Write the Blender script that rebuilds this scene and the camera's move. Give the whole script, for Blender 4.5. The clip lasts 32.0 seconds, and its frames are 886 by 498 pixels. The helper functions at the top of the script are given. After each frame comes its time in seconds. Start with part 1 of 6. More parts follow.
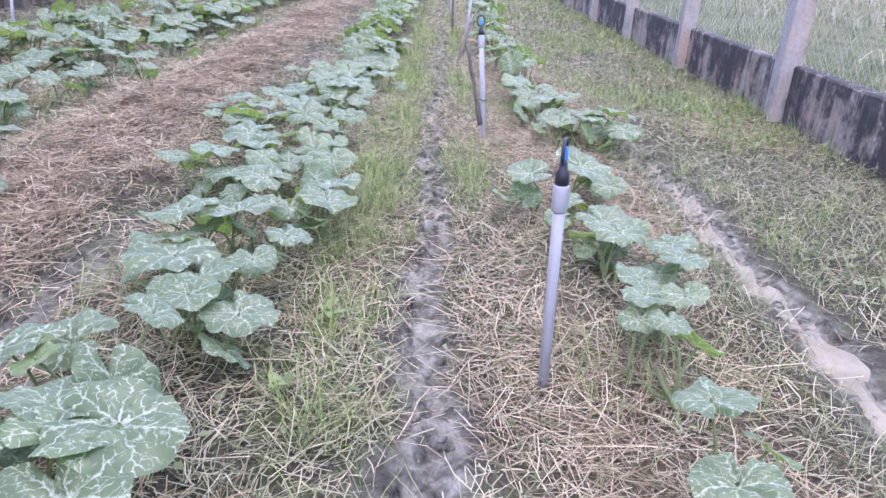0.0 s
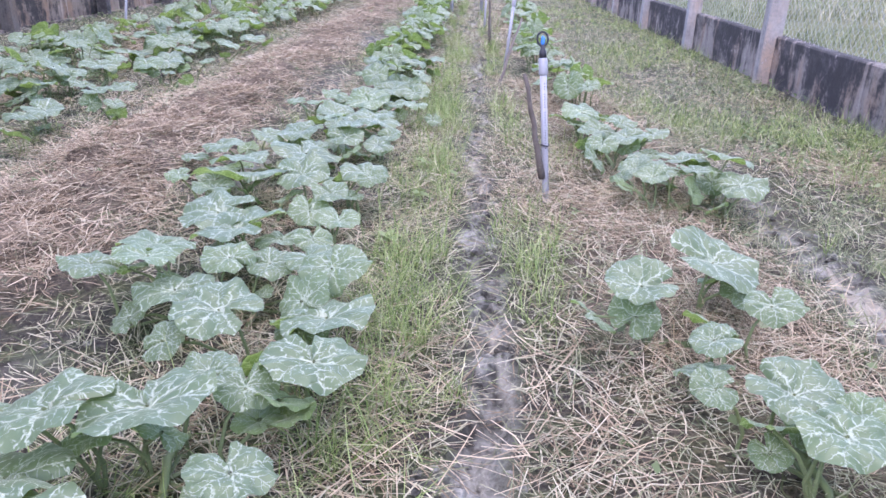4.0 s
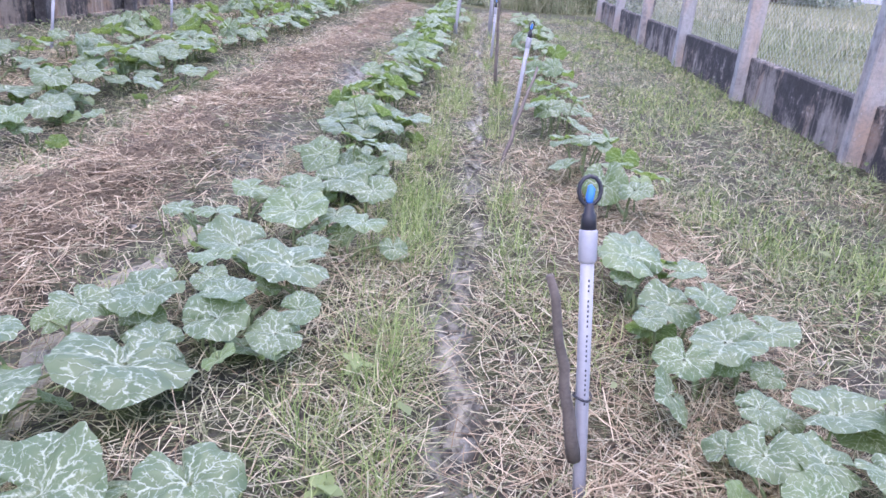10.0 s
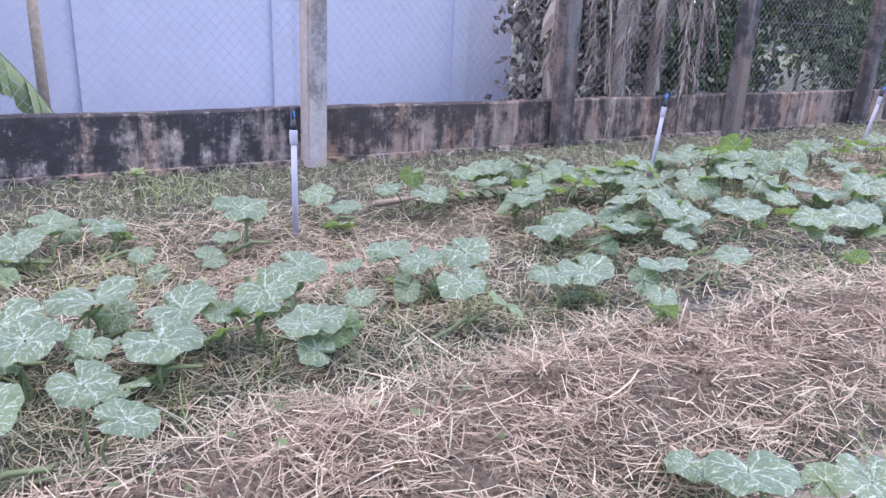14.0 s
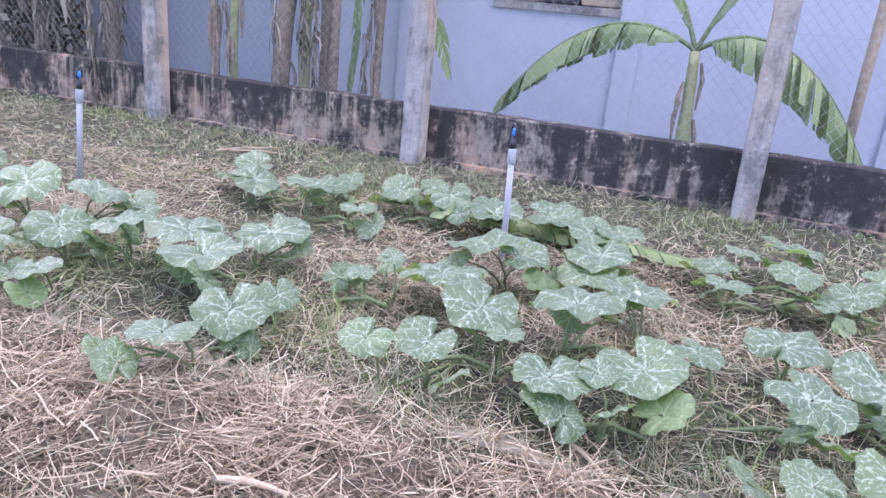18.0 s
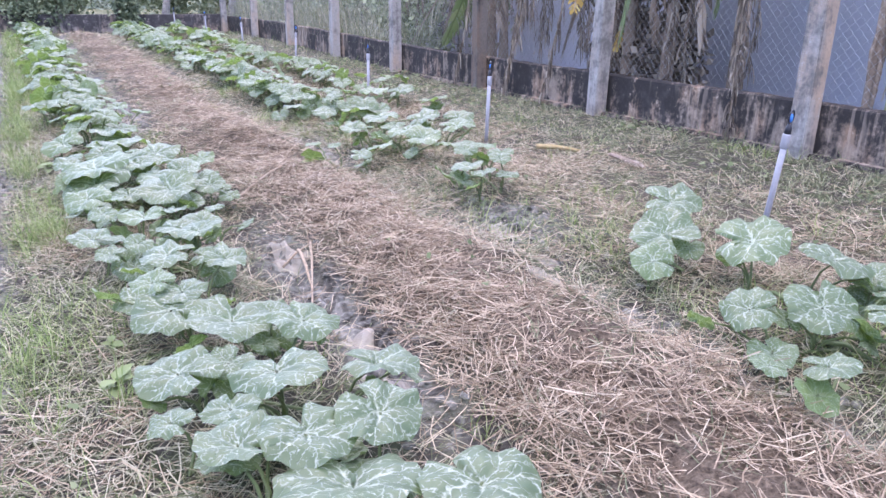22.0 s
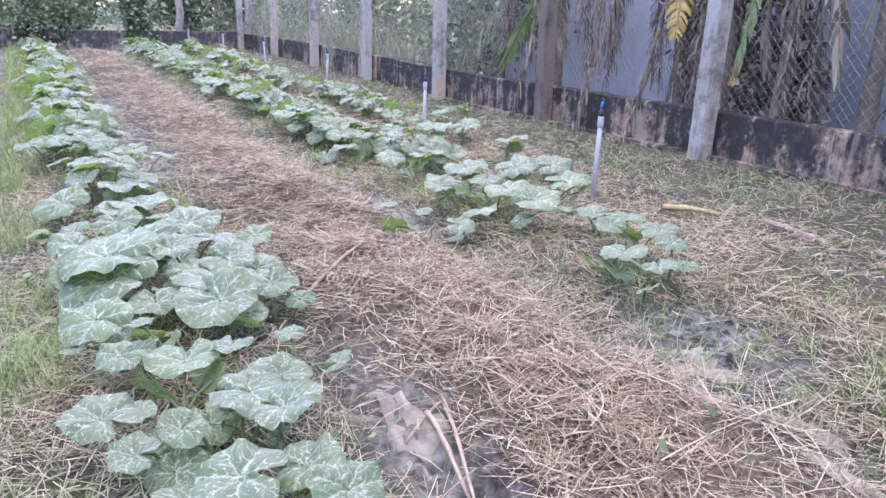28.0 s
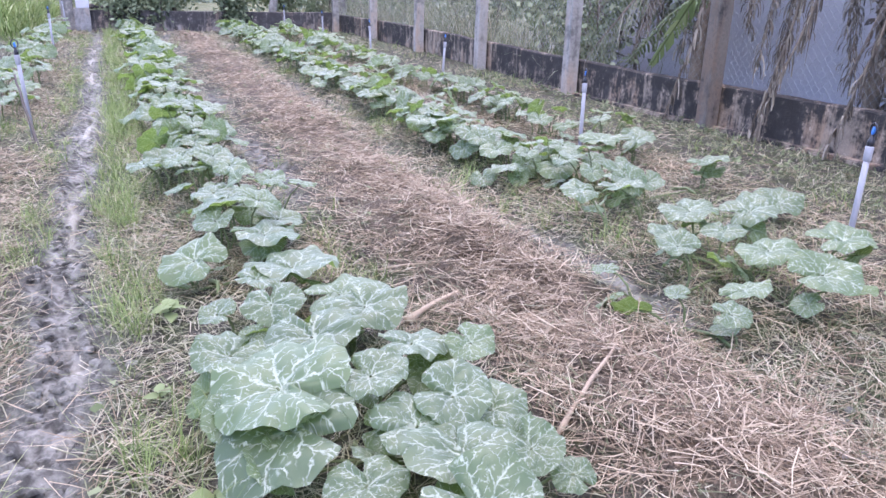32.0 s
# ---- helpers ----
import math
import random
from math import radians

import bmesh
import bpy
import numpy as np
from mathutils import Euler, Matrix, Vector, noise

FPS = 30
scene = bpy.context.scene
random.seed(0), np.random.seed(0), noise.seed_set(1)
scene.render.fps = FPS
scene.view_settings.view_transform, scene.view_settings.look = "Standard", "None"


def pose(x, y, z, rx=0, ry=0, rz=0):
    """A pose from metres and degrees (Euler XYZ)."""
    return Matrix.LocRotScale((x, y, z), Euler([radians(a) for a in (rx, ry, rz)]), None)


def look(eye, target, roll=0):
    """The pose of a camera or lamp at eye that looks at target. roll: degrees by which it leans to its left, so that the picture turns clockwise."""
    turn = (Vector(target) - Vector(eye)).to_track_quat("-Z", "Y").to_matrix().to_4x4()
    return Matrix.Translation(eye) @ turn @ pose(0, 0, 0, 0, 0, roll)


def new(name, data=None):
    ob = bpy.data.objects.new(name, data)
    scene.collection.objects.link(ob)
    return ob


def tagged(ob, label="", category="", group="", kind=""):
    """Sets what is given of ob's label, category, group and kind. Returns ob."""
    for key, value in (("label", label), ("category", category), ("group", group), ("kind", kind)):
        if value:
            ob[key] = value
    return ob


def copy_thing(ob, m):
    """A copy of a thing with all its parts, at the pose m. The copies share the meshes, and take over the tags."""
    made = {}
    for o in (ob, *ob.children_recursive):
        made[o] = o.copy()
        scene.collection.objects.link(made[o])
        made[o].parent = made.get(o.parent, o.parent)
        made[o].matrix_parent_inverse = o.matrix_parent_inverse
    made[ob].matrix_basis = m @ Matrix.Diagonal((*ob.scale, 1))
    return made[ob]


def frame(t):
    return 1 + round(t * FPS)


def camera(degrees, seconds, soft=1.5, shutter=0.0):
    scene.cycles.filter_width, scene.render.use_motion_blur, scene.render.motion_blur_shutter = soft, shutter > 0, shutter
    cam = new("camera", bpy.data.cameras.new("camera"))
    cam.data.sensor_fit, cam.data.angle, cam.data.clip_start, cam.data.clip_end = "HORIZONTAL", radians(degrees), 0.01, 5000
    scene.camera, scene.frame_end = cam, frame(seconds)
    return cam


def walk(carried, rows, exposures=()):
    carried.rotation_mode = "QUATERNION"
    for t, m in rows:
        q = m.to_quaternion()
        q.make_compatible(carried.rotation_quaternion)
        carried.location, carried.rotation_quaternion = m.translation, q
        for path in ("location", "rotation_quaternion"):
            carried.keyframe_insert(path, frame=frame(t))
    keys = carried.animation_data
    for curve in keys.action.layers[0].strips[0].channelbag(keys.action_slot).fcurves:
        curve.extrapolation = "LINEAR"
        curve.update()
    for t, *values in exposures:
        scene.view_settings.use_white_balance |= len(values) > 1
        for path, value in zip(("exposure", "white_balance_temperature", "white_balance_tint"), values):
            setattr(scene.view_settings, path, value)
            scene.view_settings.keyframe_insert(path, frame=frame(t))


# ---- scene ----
cam = camera(62.77, 32.0, soft=1.55)
PATH = [
    (0.0, -0.000, -0.000, 1.120, 0.22, -23.07, -3.29),
    (0.5, -0.003, 0.117, 1.112, 0.17, -20.54, -2.93),
    (1.0, 0.003, 0.310, 1.071, 0.33, -22.42, -2.73),
    (1.5, 0.019, 0.479, 1.074, -0.80, -22.50, -4.72),
    (2.0, 0.040, 0.567, 1.094, -2.04, -21.76, -2.24),
    (2.5, 0.043, 0.647, 1.089, -3.01, -21.61, -2.99),
    (3.0, 0.003, 0.835, 1.080, 1.30, -22.77, -4.08),
    (3.5, -0.019, 0.987, 1.078, 1.42, -23.50, -2.15),
    (4.0, -0.082, 1.186, 1.044, 2.22, -22.50, -1.76),
    (4.5, -0.103, 1.394, 1.031, 6.12, -21.23, -2.82),
    (6.5, -0.147, 1.923, 1.165, 13.54, -22.77, -4.43),
    (7.0, -0.133, 2.005, 1.181, 13.17, -22.19, -4.41),
    (7.5, -0.122, 2.180, 1.157, 13.96, -23.08, -2.48),
    (8.0, -0.082, 2.369, 1.152, 10.91, -22.06, -1.83),
    (8.5, -0.022, 2.445, 1.146, 2.85, -21.84, -1.71),
    (9.0, -0.024, 2.569, 1.137, 1.73, -19.43, -1.55),
    (9.5, -0.021, 2.782, 1.111, 0.83, -20.99, -2.74),
    (10.0, -0.022, 2.960, 1.125, 3.29, -22.03, -4.17),
    (10.5, -0.009, 3.023, 1.118, 3.21, -22.14, -1.08),
    (11.0, -0.042, 3.146, 1.119, 8.68, -20.34, -1.21),
    (11.5, -0.076, 3.298, 1.110, 18.17, -20.39, -1.80),
    (12.0, -0.156, 3.375, 1.110, 30.20, -19.61, -1.86),
    (12.5, -0.239, 3.348, 1.115, 38.95, -20.14, -1.63),
    (13.0, -0.305, 3.269, 1.121, 43.77, -18.43, -2.77),
    (13.5, -0.362, 3.206, 1.118, 51.34, -18.05, -2.23),
    (15.5, -0.452, 3.018, 1.100, 79.25, -19.79, -4.72),
    (16.0, -0.469, 2.915, 1.102, 85.24, -19.53, -3.74),
    (16.5, -0.445, 2.783, 1.112, 92.33, -18.77, -3.03),
    (17.0, -0.437, 2.688, 1.106, 102.61, -20.51, -4.10),
    (17.5, -0.461, 2.600, 1.107, 109.00, -19.17, -5.30),
    (18.0, -0.480, 2.505, 1.118, 111.40, -18.71, -4.99),
    (18.5, -0.483, 2.409, 1.109, 114.76, -19.15, -6.43),
    (19.0, -0.480, 2.276, 1.100, 121.05, -18.91, -3.55),
    (19.5, -0.450, 2.144, 1.129, 127.25, -19.24, -2.03),
    (20.0, -0.415, 2.057, 1.122, 136.91, -18.53, -3.85),
    (20.5, -0.385, 1.885, 1.135, 137.21, -18.40, -4.82),
    (21.0, -0.332, 1.726, 1.165, 139.31, -17.19, -2.75),
    (21.5, -0.308, 1.619, 1.139, 148.22, -17.94, -0.41),
    (22.0, -0.315, 1.519, 1.124, 150.40, -19.26, -0.63),
    (22.5, -0.300, 1.422, 1.124, 154.82, -17.91, 1.58),
    (23.0, -0.323, 1.329, 1.102, 154.85, -18.91, -0.85),
    (23.5, -0.311, 1.258, 1.087, 156.10, -17.73, -0.86),
    (24.0, -0.325, 1.210, 1.077, 158.31, -14.72, -0.91),
    (24.5, -0.341, 1.024, 1.066, 158.35, -14.84, -3.07),
    (25.0, -0.347, 0.847, 1.060, 159.29, -16.21, -4.16),
    (25.5, -0.338, 0.764, 1.078, 161.54, -16.52, -3.16),
    (27.5, -0.377, 0.291, 1.097, 153.68, -18.45, -0.84),
    (28.0, -0.410, 0.129, 1.109, 150.80, -17.85, -1.41),
    (28.5, -0.389, -0.077, 1.110, 150.72, -18.44, -0.50),
    (29.0, -0.359, -0.262, 1.141, 152.82, -18.46, 0.92),
    (29.5, -0.342, -0.380, 1.149, 156.96, -18.48, -0.49),
    (30.0, -0.355, -0.531, 1.147, 154.60, -17.23, 1.31),
    (30.5, -0.369, -0.646, 1.136, 153.54, -20.31, 3.59),
    (31.0, -0.375, -0.723, 1.136, 155.70, -21.00, 1.57),
    (31.5, -0.354, -0.862, 1.144, 155.08, -19.26, 0.32),
    (32.0, -0.305, -1.084, 1.179, 156.56, -19.66, -1.38),
]
walk(cam, [(t, pose(x, y, z, 90 + pitch, roll, yaw)) for t, x, y, z, yaw, pitch, roll in PATH], [(0, 1.27, 6250, 26), (10, 1.27, 6250, 26), (14, 1.34, 6250, 26), (20, 1.4, 6250, 26), (23, 1.32, 6250, 26), (32, 1.31, 6250, 26)])

# ---- world, sun ----
world = bpy.data.worlds.new("sky")
scene.world = world
world.use_nodes = True
wn = world.node_tree.nodes
sky = wn.new("ShaderNodeTexSky")
sky.sky_type, sky.sun_disc = "NISHITA", False
sky.sun_elevation, sky.sun_rotation = radians(55), radians(200)
sky.dust_density, sky.air_density = 1.5, 1.0
bg = wn["Background"]
bg.inputs["Strength"].default_value = 0.3
world.node_tree.links.new(sky.outputs["Color"], bg.inputs["Color"])
sun = new("sun", bpy.data.lights.new("sun", "SUN"))
sun.data.energy, sun.data.angle, sun.data.color = 1.7, radians(45), (1.0, 0.97, 0.93)
sun.matrix_basis = look((3.5, 8, 16), (0, 0, 0))

rng = np.random.default_rng(7)
rnd = random.Random(11)

# ---- materials ----


class Mat:
    """A small builder of node materials."""

    def __init__(self, name, rough=0.8, spec=0.3):
        self.m = bpy.data.materials.new(name)
        self.m.use_nodes = True
        self.t = self.m.node_tree
        self.b = self.t.nodes["Principled BSDF"]
        self.b.inputs["Roughness"].default_value = rough
        self.b.inputs["Specular IOR Level"].default_value = spec

    def n(self, kind, **kw):
        o = self.t.nodes.new("ShaderNode" + kind)
        for k, v in kw.items():
            setattr(o, k, v)
        return o

    def put(self, socket, v):
        if isinstance(v, bpy.types.NodeSocket):
            self.t.links.new(v, socket)
        elif isinstance(v, bpy.types.Node):
            self.t.links.new(v.outputs[0], socket)
        elif isinstance(v, (tuple, list)) and len(v) == 3 and socket.type == "RGBA":
            socket.default_value = (*v, 1)
        else:
            socket.default_value = v

    def math(self, op, a, b=0.0, c=0.0, clamp=False):
        o = self.n("Math", operation=op, use_clamp=clamp)
        for s, v in zip(o.inputs, (a, b, c)):
            self.put(s, v)
        return o.outputs[0]

    def noise(self, scale, detail=4, rough=0.6, vec=None, dist=0.0):
        o = self.n("TexNoise")
        o.inputs["Scale"].default_value, o.inputs["Detail"].default_value = scale, detail
        o.inputs["Roughness"].default_value, o.inputs["Distortion"].default_value = rough, dist
        self.put(o.inputs["Vector"], vec if vec is not None else self.coord())
        return o.outputs["Fac"]

    def coord(self, kind="Object"):
        return self.n("TexCoord").outputs[kind]

    def world(self):
        return self.n("NewGeometry").outputs["Position"]

    def mapped(self, vec, scale=(1, 1, 1)):
        o = self.n("Mapping")
        self.put(o.inputs["Vector"], vec)
        o.inputs["Scale"].default_value = scale
        return o.outputs[0]

    def ramp(self, fac, stops):
        o = self.n("ValToRGB")
        self.put(o.inputs["Fac"], fac)
        el = o.color_ramp.elements
        while len(el) < len(stops):
            el.new(0.5)
        for e, (p, c) in zip(el, stops):
            e.position = p
            e.color = (*c, 1) if len(c) == 3 else c
        return o.outputs["Color"]

    def step(self, v, lo, hi):
        o = self.n("MapRange", interpolation_type="SMOOTHSTEP")
        self.put(o.inputs["Value"], v)
        self.put(o.inputs["From Min"], lo)
        self.put(o.inputs["From Max"], hi)
        return o.outputs["Result"]

    def mix(self, fac, a, b, mode="MIX"):
        o = self.n("Mix", data_type="RGBA", blend_type=mode)
        self.put(o.inputs["Factor"], fac)
        self.put(o.inputs[6], a)
        self.put(o.inputs[7], b)
        return o.outputs[2]

    def attr(self, name):
        return self.n("Attribute", attribute_name=name).outputs["Fac"]

    def island(self):
        return self.n("NewGeometry").outputs["Random Per Island"]

    def rand(self):
        return self.n("ObjectInfo").outputs["Random"]

    def bump(self, h, strength=0.5, dist=0.01):
        o = self.n("Bump")
        o.inputs["Strength"].default_value, o.inputs["Distance"].default_value = strength, dist
        self.put(o.inputs["Height"], h)
        self.put(self.b.inputs["Normal"], o.outputs[0])

    def color(self, v):
        self.put(self.b.inputs["Base Color"], v)
        return self

    def rough(self, v):
        self.put(self.b.inputs["Roughness"], v)


def thin(m, share, tint):
    """Lets light through a thin blade."""
    out = m.t.nodes["Material Output"]
    tr = m.n("BsdfTranslucent")
    m.put(tr.inputs["Color"], tint)
    mx = m.n("MixShader")
    mx.inputs[0].default_value = share
    m.t.links.new(m.b.outputs[0], mx.inputs[1])
    m.t.links.new(tr.outputs[0], mx.inputs[2])
    m.t.links.new(mx.outputs[0], out.inputs["Surface"])


def ground_material():
    m = Mat("soil", 0.85, 0.2)
    p = m.world()
    fine, mid, big = m.noise(60, 5, 0.7, p), m.noise(9, 4, 0.6, p), m.noise(1.6, 3, 0.5, p)
    soil = m.ramp(fine, [(0.3, (0.025, 0.021, 0.018)), (0.6, (0.085, 0.076, 0.064)), (0.85, (0.18, 0.162, 0.14))])
    moss = m.ramp(fine, [(0.3, (0.03, 0.036, 0.018)), (0.7, (0.1, 0.112, 0.058))])
    thatch = m.mix(m.step(mid, 0.42, 0.62), soil, moss)
    straw = m.ramp(fine, [(0.35, (0.05, 0.036, 0.026)), (0.7, (0.24, 0.185, 0.135))])
    c = m.mix(m.attr("straw"), thatch, straw)
    clod = m.noise(22, 4, 0.6, p)
    mud = m.ramp(m.math("ADD", m.math("MULTIPLY", mid, 0.5), m.math("MULTIPLY", clod, 0.5)),
                 [(0.38, (0.028, 0.026, 0.023)), (0.46, (0.09, 0.086, 0.077)), (0.54, (0.18, 0.173, 0.155)), (0.66, (0.3, 0.289, 0.26))])
    wet = m.attr("mud")
    c = m.mix(wet, c, mud)
    film = m.attr("film")
    c = m.mix(film, c, m.ramp(mid, [(0.35, (0.25, 0.235, 0.2)), (0.65, (0.37, 0.35, 0.3))]))
    far = m.ramp(m.math("ADD", m.math("MULTIPLY", big, 0.6), m.math("MULTIPLY", mid, 0.4)), [(0.35, (0.06, 0.07, 0.035)), (0.5, (0.12, 0.125, 0.065)), (0.65, (0.17, 0.155, 0.09))])
    c = m.mix(m.attr("field"), c, far)
    m.color(c)
    m.rough(m.math("SUBTRACT", m.math("SUBTRACT", 0.9, m.math("MULTIPLY", film, 0.35)), m.math("MULTIPLY", wet, m.math("MULTIPLY", m.step(clod, 0.5, 0.58), 0.3))))
    m.bump(m.math("ADD", m.math("MULTIPLY", fine, m.math("SUBTRACT", 1.0, m.math("MULTIPLY", wet, 0.7))), m.math("ADD", m.math("MULTIPLY", clod, 1.2), mid)), 0.9, 0.025)
    return m.m


def strip_material(name, stops, rough=0.7, spec=0.25):
    m = Mat(name, rough, spec)
    c = m.ramp(m.island(), stops)
    m.color(c)
    thin(m, 0.25, c)
    return m.m


def leaf_material(name, dark, light, pale, vein_amount=1.0, share=0.3):
    """Grey-green blade with a forked net of pale veins that swell to white blots where they part."""
    m = Mat(name, 0.42, 0.5)
    m.b.inputs["Sheen Weight"].default_value, m.b.inputs["Sheen Roughness"].default_value = 0.25, 0.4
    m.b.inputs["Sheen Tint"].default_value, m.b.inputs["Specular Tint"].default_value = (0.93, 1, 0.85, 1), (0.97, 1, 0.88, 1)
    uv = m.n("UVMap").outputs[0]
    cv = m.n("CombineXYZ")
    m.put(cv.inputs[2], m.math("MULTIPLY", m.rand(), 37.0))
    vec = m.n("VectorMath", operation="ADD")
    m.put(vec.inputs[0], uv)
    m.put(vec.inputs[1], cv.outputs[0])
    vec = vec.outputs[0]
    x = m.n("SeparateXYZ")
    m.put(x.inputs[0], uv)
    wx = m.math("MULTIPLY", m.math("SUBTRACT", m.noise(6.5, 4, 0.65, vec), 0.5), 0.36)
    wy = m.math("MULTIPLY", m.math("SUBTRACT", m.noise(6.6, 3, 0.6, m.mapped(vec, (1, 1, 1.7))), 0.5), 0.36)
    ux = m.math("ADD", m.math("MULTIPLY_ADD", x.outputs[0], 2.0, -1.0), wx)
    uy = m.math("ADD", m.math("MULTIPLY_ADD", x.outputs[1], 2.0, -1.0), wy)
    r = m.math("SQRT", m.math("ADD", m.math("MULTIPLY", ux, ux), m.math("MULTIPLY", uy, uy)))
    a = m.math("ARCTAN2", ux, uy)
    sector = 2 * math.pi / 7
    d = m.math("SUBTRACT", m.math("FLOORED_MODULO", m.math("ADD", a, sector / 2), sector), sector / 2)
    lat = m.math("ABSOLUTE", m.math("MULTIPLY", r, m.math("SINE", d)))
    along = m.math("MULTIPLY", r, m.math("COSINE", d))
    blot, patch, swell = m.noise(17, 3, 0.65, vec), m.noise(4.5, 2, 0.5, vec), m.noise(10, 2, 0.5, vec)
    width = m.math("MULTIPLY", m.math("MULTIPLY_ADD", r, -0.009, 0.0145), m.math("MULTIPLY_ADD", swell, 2.4, -0.2))
    main = m.math("SUBTRACT", 1.0, m.step(lat, m.math("MULTIPLY", width, 0.5), m.math("MULTIPLY", width, 2.3)))
    turn = m.math("MULTIPLY", m.math("GREATER_THAN", d, 0.0), 0.1)
    br = m.math("FLOORED_MODULO", m.math("ADD", m.math("SUBTRACT", along, m.math("MULTIPLY", lat, 0.85)), turn), 0.2)
    br = m.math("ABSOLUTE", m.math("SUBTRACT", br, 0.1))
    near = m.math("SUBTRACT", 1.0, m.step(lat, 0.2, 0.36))
    side = m.math("MULTIPLY", m.math("SUBTRACT", 1.0, m.step(br, 0.003, 0.019)), near)
    node = m.math("MULTIPLY", m.math("SUBTRACT", 1.0, m.step(br, 0.004, 0.042)), m.math("SUBTRACT", 1.0, m.step(lat, 0.006, 0.045)))
    cell = m.n("TexVoronoi", feature="DISTANCE_TO_EDGE")
    cell.inputs["Scale"].default_value = 9.5
    m.put(cell.inputs["Vector"], m.mapped(vec, (1, 1, 1)))
    twig = m.math("MULTIPLY", m.math("SUBTRACT", 1.0, m.step(cell.outputs["Distance"], 0.01, 0.055)), m.step(blot, 0.46, 0.6))
    veins = m.math("MULTIPLY", main, m.math("MULTIPLY_ADD", m.step(blot, 0.34, 0.54), 0.72, 0.2))
    veins = m.math("MAXIMUM", veins, m.math("MULTIPLY", side, m.step(blot, 0.36, 0.56)))
    veins = m.math("MAXIMUM", veins, m.math("MULTIPLY", node, m.step(swell, 0.4, 0.56)))
    veins = m.math("MAXIMUM", veins, m.math("MULTIPLY", twig, 0.6))
    spots = m.math("MULTIPLY", m.step(blot, 0.6, 0.66), m.step(patch, 0.48, 0.56))
    veins = m.math("MULTIPLY", m.math("MAXIMUM", veins, m.math("MULTIPLY", spots, 0.55)), vein_amount, clamp=True)
    green = m.mix(m.math("ADD", m.math("MULTIPLY", patch, 0.6), m.math("MULTIPLY", m.noise(40, 3, 0.6, vec), 0.4)), dark, light)
    green = m.mix(m.math("MULTIPLY", m.step(m.rand(), 0.72, 1.0), 0.45), green, (0.125, 0.185, 0.085))
    m.color(m.mix(m.math("MULTIPLY", veins, 0.78), green, pale))
    m.bump(m.math("ADD", m.math("MULTIPLY", m.math("MAXIMUM", main, side), -1.0), m.math("MULTIPLY", patch, 1.5)), 0.5, 0.008)
    thin(m, share, (0.27, 0.4, 0.08))
    return m.m


def plain(name, c, rough=0.6, var=0.25, scale=8.0, spec=0.3, metal=0.0, bump=0.2):
    m = Mat(name, rough, spec)
    f = m.math("ADD", m.math("MULTIPLY", m.noise(scale, 4), 0.6), m.math("MULTIPLY", m.noise(scale * 7, 3), 0.4))
    m.color(m.ramp(f, [(0.3, tuple(v * (1 - var) for v in c)), (0.7, tuple(min(1, v * (1 + var)) for v in c))]))
    m.b.inputs["Metallic"].default_value = metal
    if bump:
        m.bump(f, bump, 0.004)
    return m.m


def stained(name, base, stain, amount, crust=0.0, drips=0.0):
    """Old cement plaster: black mould that runs down in streaks from a crusted crest, flaked pale patches, pale drips."""
    m = Mat(name, 0.9, 0.2)
    p = m.world()
    broad = m.noise(1.3, 4, 0.6, m.mapped(p, (1, 1, 0.6)))
    runs = m.noise(5.5, 5, 0.65, m.mapped(p, (1.6, 1.6, 0.22)))
    blots = m.noise(7.0, 6, 0.72, p)
    speck = m.noise(34.0, 4, 0.65, p)
    grain = m.noise(110, 3, 0.6, p)
    rust = m.noise(2.4, 4, 0.6, m.mapped(p, (1.3, 1.3, 0.5)))
    c = m.mix(m.step(rust, 0.44, 0.66), base, tuple(v * k for v, k in zip(base, (1.12, 0.9, 0.74))))
    c = m.mix(m.math("MULTIPLY", m.step(speck, 0.4, 0.66), 0.45), c, tuple(v * 0.5 for v in base))
    high = m.n("SeparateXYZ")
    m.put(high.inputs[0], p)
    crown = m.math("MULTIPLY", m.step(high.outputs[2], 0.12, 0.44), crust)
    f = m.math("ADD", m.math("MULTIPLY", broad, 0.4), m.math("ADD", m.math("MULTIPLY", runs, 0.34), m.math("MULTIPLY", blots, 0.3)))
    f = m.math("ADD", f, m.math("MULTIPLY", m.math("SUBTRACT", speck, 0.5), 0.16))
    clean = m.step(m.math("SUBTRACT", f, crown), amount - 0.05, amount + 0.065)
    dark = m.mix(m.math("MULTIPLY", m.step(blots, 0.42, 0.7), 0.55), stain, tuple(v * 2.6 for v in stain))
    c = m.mix(clean, dark, c)
    flecks = m.math("MULTIPLY", m.step(m.math("ADD", m.math("MULTIPLY", speck, 0.5), m.math("MULTIPLY", blots, 0.5)), 0.56, 0.62), m.step(runs, 0.42, 0.6))
    c = m.mix(m.math("MULTIPLY", flecks, 0.65), c, tuple(min(1, v * 1.5) for v in base))
    if drips:
        drip = m.math("MULTIPLY", m.step(m.noise(13, 3, 0.6, m.mapped(p, (1.5, 1.5, 0.12))), 0.56, 0.66), m.step(broad, 0.42, 0.58))
        c = m.mix(m.math("MULTIPLY", drip, drips), c, tuple(min(1, v * 1.7) for v in base))
    c = m.mix(m.math("MULTIPLY", grain, 0.25), c, (0.06, 0.055, 0.055))
    m.color(c)
    m.bump(m.math("ADD", blots, m.math("ADD", speck, grain)), 0.55, 0.008)
    return m.m


